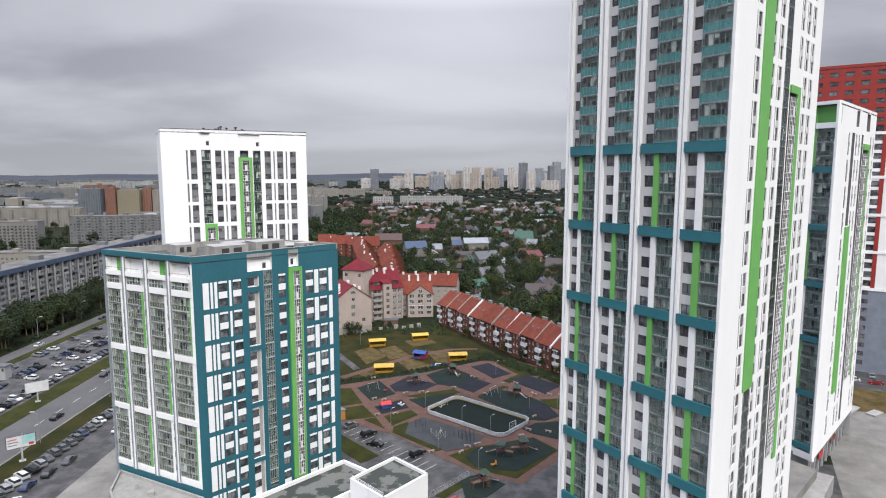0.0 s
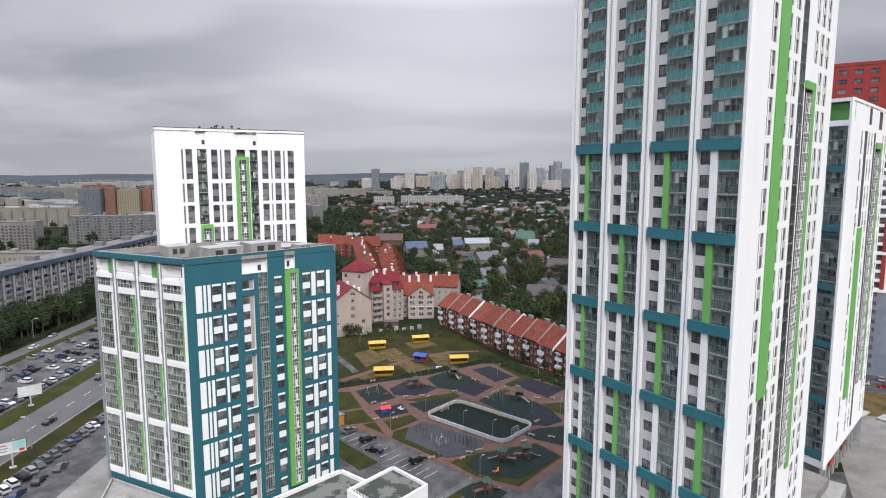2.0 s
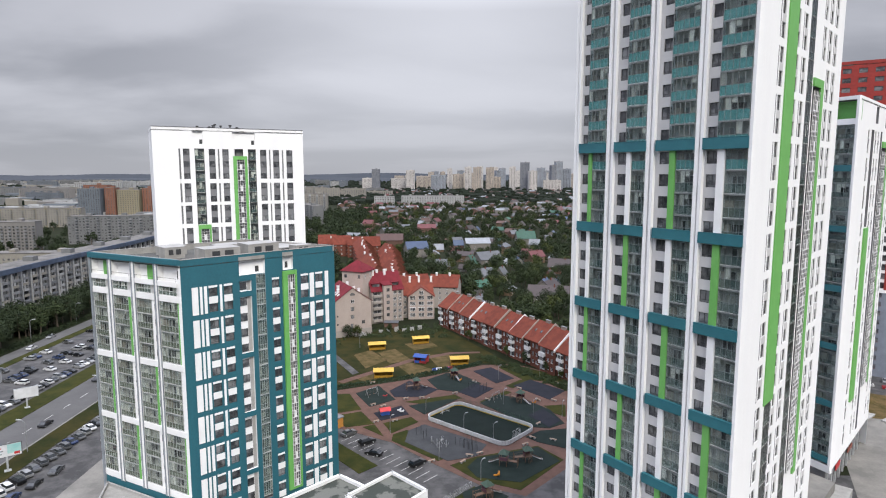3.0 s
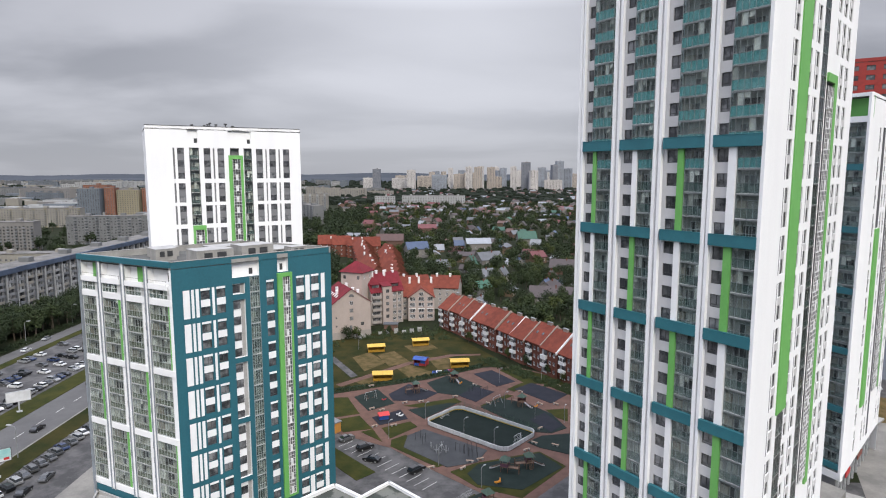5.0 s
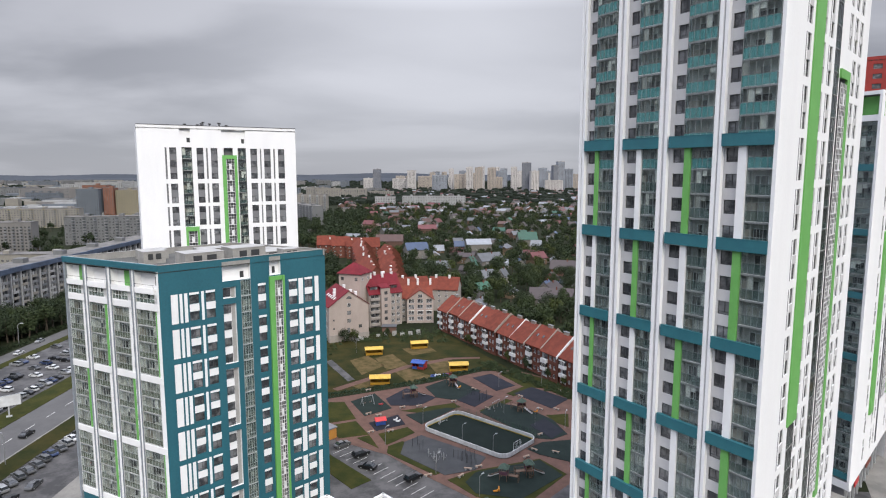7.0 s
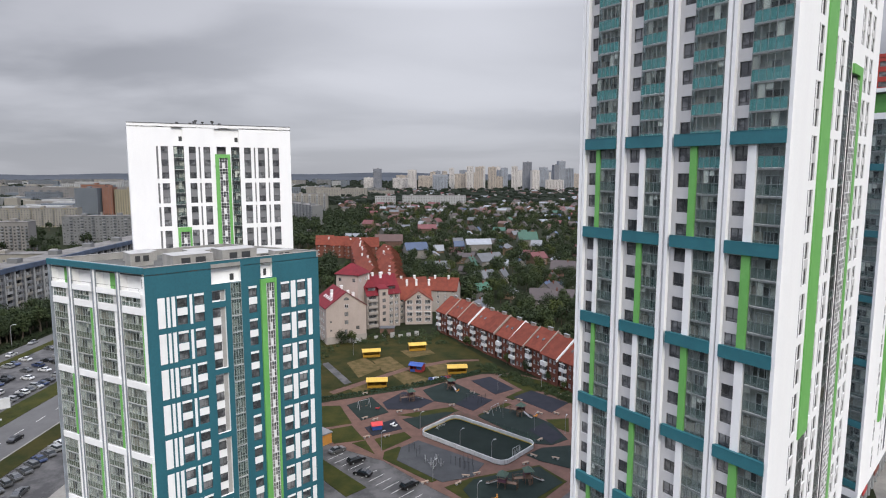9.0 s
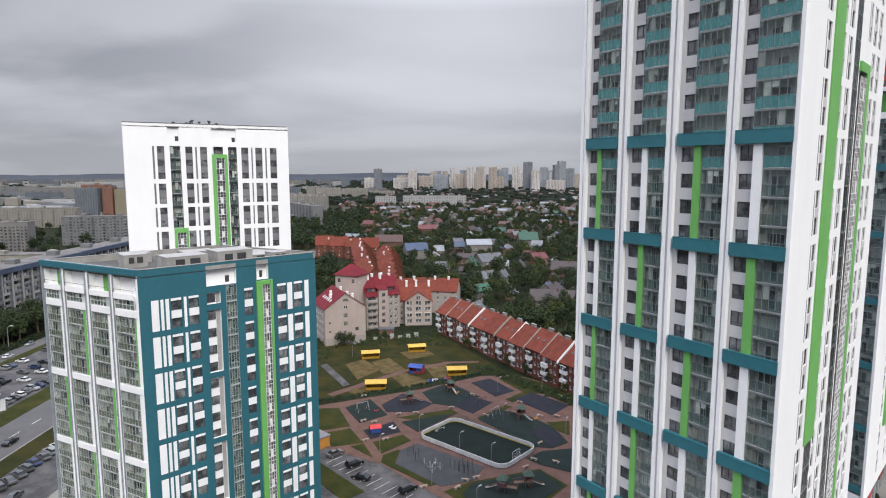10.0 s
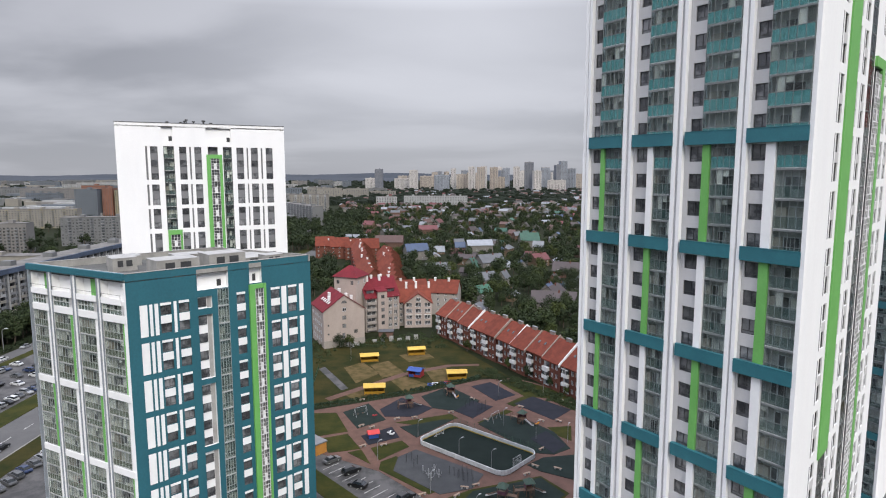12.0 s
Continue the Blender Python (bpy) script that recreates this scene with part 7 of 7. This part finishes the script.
mat("yellow_wall", (0.46, 0.25, 0.02), 0.6, scale=0.5)
mat("yellow_roof", (0.62, 0.40, 0.06), 0.6, scale=0.5)
mat("blue_roof", (0.03, 0.09, 0.36), 0.6, scale=0.5)
mat("red_wall", (0.36, 0.035, 0.04), 0.6, scale=0.5)
for x, y in ((-20.8, 210.6), (5.7, 224.8), (-26.6, 244.0), (-9.5, 252.8)):
    shelter(x, y, 6 if y < 230 else 12, "yellow_wall", "yellow_roof", "yellow wooden play shelter with yellow sheet roof")
shelter(-9.0, 227.0, -20, "red_wall", "blue_roof", "red and blue wooden play shelter with blue roof", "blue_roof", 4.6)


# ---- lamps, benches, play equipment ----
def tube_mesh(name, pts, r, mats, k=6):
    vs, fs = [], []
    pts = [Vector(p) for p in pts]
    for i, p in enumerate(pts):
        ax = (pts[min(i + 1, len(pts) - 1)] - pts[max(i - 1, 0)]).normalized()
        sx = ax.orthogonal().normalized()
        sy = ax.cross(sx)
        vs += [tuple(p + sx * (r * math.cos(2 * math.pi * j / k)) + sy * (r * math.sin(2 * math.pi * j / k))) for j in range(k)]
    for i in range(len(pts) - 1):
        for j in range(k):
            fs.append((i * k + j, i * k + (j + 1) % k, (i + 1) * k + (j + 1) % k, (i + 1) * k + j))
    fs += [tuple(range(k - 1, -1, -1)), tuple(range(len(vs) - k, len(vs)))]
    return mesh_raw(name, vs, fs, mats)


LAMP_POLE = tube_mesh("pole", [(0, 0, 0), (0, 0, 5.6), (0.15, 0, 6.0), (0.9, 0, 6.35)], 0.075, ["lamp_grey"])
LAMP_HEAD = mesh_boxes("lamp_head", [(0.75, 1.6, -0.18, 0.18, 6.28, 6.42)], ["frame_light"])


def street_lamp(x, y, turn, s=0.8, label="grey courtyard lamp post with one arm", group="courtyard lamps"):
    t = base("street_lamp", x, y, 0, label, "street lamp", group)
    t.matrix_basis = pose(x, y, 0, 0, 0, turn) @ Matrix.Scale(s, 4)
    part("pole", LAMP_POLE, t)
    part("lamp_head", LAMP_HEAD, t)


for x, y, tn in ((-5.3, 178.2, 30), (5.4, 167.2, 30), (13.0, 160.8, 30), (-1.2, 150.1, 40), (8.5, 140.0, 40), (-14.6, 165.5, 40), (18.5, 209.0, 30), (32.8, 210.3, 200), (18.1, 186.4, 30), (26.0, 178.0, 30), (34.0, 176.0, 60), (-34.0, 247.0, 0), (20.0, 262.0, 0)):
    street_lamp(x, y, tn)
for i in range(9):
    street_lamp(-172.5, 160 + 32 * i, 0, 1.5, "tall grey road lamp post beside trees", "road lamps")
    street_lamp(-105.5, 120 + 34 * i, 180, 1.35, "tall grey road lamp post on the verge", "road lamps")

mat("bench_wood", (0.36, 0.26, 0.19), 0.7, scale=1.5)
mat("play_wood", (0.16, 0.09, 0.055), 0.7, scale=1.0)
mat("play_green", (0.045, 0.085, 0.06), 0.7, scale=0.8)
mat("play_purple", (0.12, 0.05, 0.075), 0.7, scale=0.8)
mat("play_orange", (0.60, 0.24, 0.02), 0.6)
mat("play_steel", (0.50, 0.51, 0.52), 0.3, metal=0.8)
SEAT = mesh_boxes("seat", [(-0.95, 0.95, -0.27, -0.10, 0.42, 0.48), (-0.95, 0.95, -0.08, 0.08, 0.42, 0.48), (-0.95, 0.95, 0.10, 0.27, 0.42, 0.48)], ["bench_wood"])
FOOT = mesh_boxes("foot", [(-0.18, 0.18, -0.25, 0.25, 0, 0.42)], ["slab_concrete"])
bench0 = None
for x, y, tn in ((-21.5, 185.6, 40), (-18.4, 184.6, 40), (-14.0, 173.6, 30), (-7.0, 191.6, 20), (3.5, 195.7, 15), (10.2, 206.5, -40), (6.4, 152.0, -10), (21.1, 158.4, 30), (23.6, 162.4, -40), (28.8, 161.0, -30), (29.2, 189.6, -42), (37.9, 205.5, -50), (-12, 190.6, 30), (-24, 205.2, 30), (13.5, 189.9, -42), (24.5, 200.0, -42), (34, 189.4, -42), (40.2, 203, -50), (42.0, 199, -50), (4.6, 148.6, 50), (26.5, 171.5, 45), (-19.3, 172.9, 35), (-3.0, 148.9, 30), (9.0, 153.2, 25)):
    if bench0 is None:
        bench0 = base("bench", x, y, 0.14, "low bench with pale wooden slats on concrete feet", "bench", "courtyard benches")
        part("seat", SEAT, bench0)
        for s in (-0.6, 0.6):
            part("foot", FOOT, bench0, place(bench0) @ Matrix.Translation((s, 0, 0)))
        bench0.matrix_basis = pose(x, y, 0.14, 0, 0, tn)
    else:
        copy_thing(bench0, pose(x, y, 0.14, 0, 0, tn))


def play_tower(x, y, turn, wall="play_purple", roof="play_green", slides=1):
    t = base("play_tower", x, y, 0.14, "dark wooden climbing tower with roof and steel slide", "play tower", "play towers")
    t.matrix_basis = pose(x, y, 0.14, 0, 0, turn)
    for sx in (-0.9, 0.8):
        for sy in (-0.9, 0.8):
            part("post", mesh_boxes("post", [(sx, sx + 0.12, sy, sy + 0.12, 0, 3.0)], ["play_wood"]), t)
    part("deck", mesh_boxes("deck", [(-0.95, 0.95, -0.95, 0.95, 1.3, 1.42)], ["play_wood"]), t)
    part("panel", mesh_boxes("panel", [(-0.9, 0.9, 0.88, 0.94, 1.42, 2.2), (-0.94, -0.88, -0.9, 0.9, 1.42, 2.2)], [wall]), t)
    part("roof", mesh_raw("roof", [(-1.2, -1.2, 2.95), (1.2, -1.2, 2.95), (1.2, 1.2, 2.95), (-1.2, 1.2, 2.95), (0, 0, 4.0)], [(0, 1, 4), (1, 2, 4), (2, 3, 4), (3, 0, 4), (3, 2, 1, 0)], [roof]), t)
    part("slide", mesh_raw("slide", [(0.95, -0.3, 1.4), (0.95, 0.3, 1.4), (3.2, 0.3, 0.3), (3.2, -0.3, 0.3), (3.8, 0.3, 0.25), (3.8, -0.3, 0.25), (0.95, -0.3, 1.32), (0.95, 0.3, 1.32), (3.2, 0.3, 0.22), (3.2, -0.3, 0.22), (3.8, 0.3, 0.17), (3.8, -0.3, 0.17)], [(0, 3, 2, 1), (3, 5, 4, 2), (6, 7, 8, 9), (9, 8, 10, 11), (0, 6, 9, 3), (1, 2, 8, 7), (3, 9, 11, 5), (2, 4, 10, 8), (5, 11, 10, 4), (0, 1, 7, 6)], ["play_steel"]), t)
    for s in (-0.33, 0.29):
        part("slide_side", tube_mesh("slide_side", [(0.95, s, 1.6), (3.2, s, 0.5), (3.8, s, 0.42)], 0.05, ["play_wood"]), t)
    part("ladder", mesh_boxes("ladder", [(-0.4, 0.4, -1.7 + 0.12 * k, -1.62 + 0.12 * k, 0.2 + 0.2 * k, 0.25 + 0.2 * k) for k in range(6)], ["play_wood"]), t)
    part("bridge", mesh_boxes("bridge", [(-3.4, -0.95, -0.5, 0.5, 1.2, 1.28), (-3.5, -3.38, -0.55, -0.45, 0, 2.2), (-3.5, -3.38, 0.45, 0.55, 0, 2.2), (-3.4, -0.95, -0.55, -0.5, 1.9, 1.96), (-3.4, -0.95, 0.5, 0.55, 1.9, 1.96)], ["play_wood"]), t)


for x, y, tn in ((-9, 200, 20), (3.5, 210, -60), (23.5, 188.5, -40), (20.5, 149.5, 10), (14.5, 147.5, 160), (9.5, 132.5, 30)):
    play_tower(x, y, tn)


def swing(x, y, turn, m="frame_light"):
    t = base("swing", x, y, 0.14, "grey metal swing frame with two seats", "swing", "swings")
    t.matrix_basis = pose(x, y, 0.14, 0, 0, turn)
    for s in (-1.8, 1.8):
        for k in (-0.9, 0.9):
            part("leg", tube_mesh("leg", [(s, k, 0), (s, 0, 2.5)], 0.05, [m]), t)
    part("beam", tube_mesh("beam", [(-1.9, 0, 2.5), (1.9, 0, 2.5)], 0.06, [m]), t)
    for s in (-0.8, 0.8):
        part("seat", mesh_boxes("seat", [(s - 0.3, s + 0.3, -0.12, 0.12, 0.5, 0.56), (s - 0.3, s - 0.28, -0.01, 0.01, 0.56, 2.5), (s + 0.28, s + 0.3, -0.01, 0.01, 0.56, 2.5)], ["play_wood"]), t)


swing(-22.8, 193.5, 35)
swing(16.0, 189.8, 50)


def frame_gym(x, y, turn, n=3):
    t = base("pull_up_bars", x, y, 0.14, "dark steel pull-up frame on grey rubber", "pull-up bars", "pull-up bars")
    t.matrix_basis = pose(x, y, 0.14, 0, 0, turn)
    for k in range(n + 1):
        part("post", tube_mesh("post", [(1.5 * k, 0, 0), (1.5 * k, 0, 2.2 + 0.25 * (k % 3))], 0.06, ["frame_dark"]), t)
        if k < n:
            part("bar", tube_mesh("bar", [(1.5 * k, 0, 2.0 + 0.2 * (k % 3)), (1.5 * k + 1.5, 0, 2.0 + 0.2 * (k % 3))], 0.035, ["frame_dark"]), t)


for x, y, tn, n in ((3.0, 158.5, -42, 3), (5.0, 156.5, -42, 3), (6.0, 159.0, -42, 2), (-7.5, 164.5, 30, 1), (-5.5, 162.0, 60, 1), (8.0, 200.0, 40, 2), (11.5, 197, 40, 2)):
    frame_gym(x, y, tn, n)


def trainer(x, y, turn):
    t = base("exercise_machine", x, y, 0.14, "pale grey outdoor exercise machine", "exercise machine", "exercise machines")
    t.matrix_basis = pose(x, y, 0.14, 0, 0, turn)
    part("post", tube_mesh("post", [(0, 0, 0), (0, 0, 1.9)], 0.09, ["frame_light"]), t)
    part("arm", tube_mesh("arm", [(-0.9, 0, 1.5), (-0.5, 0, 0.6), (0.5, 0, 0.6), (0.9, 0, 1.5)], 0.05, ["frame_light"]), t)
    part("seat", mesh_boxes("seat", [(-0.75, -0.35, -0.25, 0.25, 0.6, 0.68), (0.35, 0.75, -0.25, 0.25, 0.6, 0.68)], ["frame_dark"]), t)


for x, y, tn in ((-1.8, 157.5, 10), (-0.6, 159.5, 60), (-3.2, 159.0, 100), (0.6, 157.0, 140), (-1.2, 155.6, 20)):
    trainer(x, y, tn)


def toy_house(x, y, turn):
    t = base("play_house", x, y, 0.14, "small play house with bright red roof and blue walls", "play house")
    t.matrix_basis = pose(x, y, 0.14, 0, 0, turn)
    part("walls", mesh_boxes("walls", [(-1.3, 1.3, -0.9, -0.82, 0, 1.3), (-1.3, 1.3, 0.82, 0.9, 0, 1.3), (-1.3, -1.22, -0.82, 0.82, 0, 1.3)], ["blue_roof"]), t)
    part("roof", mesh_raw("roof", [(-1.6, -1.2, 1.25), (1.6, -1.2, 1.25), (1.6, 0, 2.1), (-1.6, 0, 2.1), (1.6, 1.2, 1.25), (-1.6, 1.2, 1.25)], [(0, 1, 2, 3), (3, 2, 4, 5), (0, 5, 4, 1), (1, 4, 2), (0, 3, 5)], ["bright_red"]), t)


mat("bright_red", (0.55, 0.03, 0.03), 0.5)
toy_house(-17.3, 178.6, 20)


def spring_toy(x, y, turn, m, label):
    t = base("spring_rider", x, y, 0.14, label, "spring rider", "spring riders")
    t.matrix_basis = pose(x, y, 0.14, 0, 0, turn)
    part("spring", tube_mesh("spring", [(0, 0, 0), (0, 0, 0.45)], 0.12, ["frame_dark"]), t)
    part("body", mesh_raw("body", [(-0.7, -0.1, 0.5), (-0.3, -0.14, 0.42), (0.4, -0.14, 0.42), (0.8, -0.1, 0.9), (0.5, -0.1, 1.0), (0.1, -0.12, 0.7), (-0.7, -0.1, 0.85)] + [(-0.7, 0.1, 0.5), (-0.3, 0.14, 0.42), (0.4, 0.14, 0.42), (0.8, 0.1, 0.9), (0.5, 0.1, 1.0), (0.1, 0.12, 0.7), (-0.7, 0.1, 0.85)], [(0, 1, 2, 3, 4, 5, 6), (13, 12, 11, 10, 9, 8, 7)] + [(i, 7 + i, 7 + (i + 1) % 7, (i + 1) % 7) for i in range(7)], [m]), t)


for x, y, tn, m in ((12.2, 141.2, 20, "play_orange"), (12.9, 141.9, 90, "play_orange"), (27.5, 186.5, 30, "play_orange"), (5.5, 207.0, 50, "play_orange"), (-18.5, 192, 0, "red_wall"), (-13.2, 180.5, 40, "frame_white"), (-12.4, 179.4, 10, "frame_white")):
    spring_toy(x, y, tn, m, "orange spring rider on rubber ground" if m == "play_orange" else "small coloured spring rider on rubber ground")
for x, y, m in ((-3.2, 219.5, "blue_roof"), (1.0, 220.8, "blue_roof"), (-1.8, 220.2, "frame_white"), (2.4, 221.5, "red_wall")):
    t = base("sandpit", x, y, 0.08, "low painted wooden sandpit frame on bare ground", "sandpit", "sandpits")
    for k, b in enumerate(((-1, 1, -1, -0.8, 0, 0.3), (-1, 1, 0.8, 1, 0, 0.3), (-1, -0.8, -0.8, 0.8, 0, 0.3), (0.8, 1, -0.8, 0.8, 0, 0.3))):
        part("board", mesh_boxes("board", [b], [m]), t)

# orange kiosk by the teal tower
mat("kiosk_orange", (0.52, 0.24, 0.05), 0.6, scale=0.5)
t = base("kiosk", -31.0, 169.5, 0, "small orange metal kiosk with dark roof", "kiosk")
t.matrix_basis = pose(-31.0, 170.5, 0, 0, 0, -42)
part("body", mesh_boxes("body", [(-2.5, 2.5, -1.6, 1.6, 0, 2.8)], ["kiosk_orange"]), t)
part("roof", mesh_boxes("roof", [(-2.7, 2.7, -1.8, 1.8, 2.8, 3.1)], ["spandrel_grey"]), t)
for k in (-1.6, 0.6):
    part("shutter", mesh_boxes("shutter", [(k, k + 1.2, -1.65, -1.6, 0.3, 2.4)], ["frame_light"]), t)


# ---- fences and shrubs ----
def fence(a, b, label, h=1.6, m="fence_green", step=2.5):
    f = Facade(a, b)
    t = base("fence", a[0], a[1], 0, label, "fence")
    t.matrix_basis = f.m
    n = int(f.w / step)
    post = mesh_boxes("post", [(0, 0.07, 0, 0.07, 0, h)], [m])
    web = mesh_boxes("mesh_panel", [(0.07, step, 0.02, 0.04, 0.15 + z, 0.18 + z) for z in (0, 0.35, 0.7, 1.05, 1.3)] + [(0.07 + 0.2 * k, 0.085 + 0.2 * k, 0.02, 0.04, 0.15, h - 0.1) for k in range(int(step / 0.2))], [m])
    for i in range(n):
        part("post", post, t, f.at(i * step, 0))
        part("mesh_panel", web, t, f.at(i * step, 0))


mat("fence_green", (0.03, 0.08, 0.045), 0.6)
for a, b in (((-40, 198), (-22, 204.5)), ((-22, 204.5), (-5.5, 213.0)), ((-5.5, 213), (14, 226)), ((-44, 236), (-40, 198))):
    fence(a, b, "green wire mesh fence of the kindergarten")
a = yard(-0.4, 15.4)
fence(a, yard(28.4, 15.4), "tall dark mesh fence beside the rink", h=2.6)
fence((-3.0, 126.5), (7.4, 138.2), "pale low metal fence beside the play area", h=1.0, m="frame_light", step=2.0)


def shrubs(name, spots, label, r=(0.7, 1.6), material="leaf_mid", n=46):
    q = random.Random(len(spots) * 3 + 1)
    lv, lf = [], []
    for x, y in spots:
        s = q.uniform(*r)
        for j in range(n):
            d = Vector((q.gauss(0, 1), q.gauss(0, 1), abs(q.gauss(0, 0.8)))).normalized() * s * q.uniform(0.5, 1.0)
            c = Vector((x, y, 0.1)) + d
            u = Vector((q.gauss(0, 1), q.gauss(0, 1), q.gauss(0, 1))).normalized()
            v = u.orthogonal().normalized()
            e = q.uniform(0.15, 0.4)
            k = len(lv)
            lv.extend(tuple(c + u * (e * a) + v * (e * b)) for a, b in ((-0.6, -0.4), (0.5, -0.5), (0.7, 0.3), (-0.3, 0.55)))
            lf.append((k, k + 1, k + 2, k + 3))
    tagged(new(name, mesh_raw(name, lv, lf, [material])), label, "shrubs", "", "stuff")


q = random.Random(4)
sp = []
for i in range(150):
    u = q.random()
    sp.append((15 + 30 * u + q.uniform(-2.5, 2.5), 233 - 38 * u + q.uniform(-2, 4)))
shrubs("shrubs", sp, "wild dark green shrubs below the brick row", (0.7, 1.8))
sp = [(-40 + 54 * u + q.uniform(-0.6, 0.6), 200 + 28 * u * (0.75 + 0.25 * u) + q.uniform(-0.5, 0.5)) for u in [q.random() for i in range(130)]]
shrubs("hedge", sp, "low dark hedge along the kindergarten fence", (0.45, 0.8), "leaf_dark", 30)
sp = [(q.uniform(-52, -20), q.uniform(262, 278)) for i in range(70)] + [(q.uniform(-20, 2), q.uniform(262, 284)) for i in range(60)] + [(q.uniform(-60, -42), q.uniform(205, 262)) for i in range(60)]
shrubs("shrubs", sp, "scattered wild shrubs on rough ground", (0.6, 1.9), "leaf_mid")
for x, y, h in ((-41, 262, 6), (-44, 266, 5), (-37, 263, 5.5), (30, 226, 5), (36, 216, 4.5), (10, 258, 5), (-24, 270, 4.5), (-54, 262, 6), (40, 209, 4), (24, 236, 4.5)):
    tree(x, y, h, q.randrange(5), q.uniform(0, 360), "young tree on rough grass", "young trees", True)
sp = [(-172.5 + q.uniform(-1.6, 0.6), q.uniform(150, 420)) for i in range(230)]
shrubs("hedge", sp, "dense dark undergrowth along the side road", (1.2, 2.6), "leaf_dark", 60)
# rubble and ruined wall in the rough ground
t = base("ruined_wall", -20, 272, 0, "grey broken concrete wall on rough ground", "ruin")
for k in range(6):
    part("slab", mesh_boxes("slab", [(-0.9, 0.9, -0.2, 0.2, 0, 1.2 + 0.5 * (k % 3))], ["slab_concrete"]), t, pose(-28 + 3.4 * k, 271 + 0.8 * k, 0, 0, 0, 12))
t = base("shed", -24, 279, 0, "small brown brick shed on rough ground", "shed")
part("body", mesh_boxes("body", [(-3, 3, -2, 2, 0, 2.8)], ["wall_brick"]), t)
part("roof", mesh_boxes("roof", [(-3.3, 3.3, -2.3, 2.3, 2.8, 3.0)], ["roof_grey"]), t)


# ---- building site before the red tower ----
def earth_heap(x, y, w, d, h, seed):
    """A low heap of dug earth with a broken outline."""
    n = 14
    vs, fs = [], []
    for j in range(n + 1):
        for i in range(n + 1):
            u, v = i / n - 0.5, j / n - 0.5
            r = max(0.0, 1 - 4 * (u * u + v * v))
            z = h * r * (0.7 + 0.6 * noise.noise(Vector((u * 5, v * 5, seed)))) - 0.05
            vs.append((x + w * u, y + d * v, max(z, -0.05) + 0.09))
    for j in range(n):
        for i in range(n):
            a = j * (n + 1) + i
            fs.append((a, a + 1, a + n + 2, a + n + 1))
    tagged(new("earth_heap", mesh_raw("earth_heap", vs, fs, ["sand_soil"])), "brown heap of dug earth at the building site", "earth heap", "earth heaps")


for x, y, w, d, h in ((127, 192, 16, 11, 3.2), (141, 182, 18, 10, 2.4), (120, 184, 9, 7, 1.6), (155, 177, 15, 9, 2.2)):
    earth_heap(x, y, w, d, h, x * 0.1)
for x, y, tn, w in ((122, 177, 38, 7), (127, 174, 32, 5), (133, 172, 36, 8), (118, 180, 60, 4)):
    ob = new("concrete_slab", mesh_boxes("concrete_slab", [(-w / 2, w / 2, -1.3, 1.3, 0.09, 0.55)], ["slab_concrete"]))
    ob.matrix_basis = pose(x, y, 0, 0, 0, tn)
    tagged(ob, "grey precast concrete slab lying on bare earth", "concrete slab", "concrete slabs")
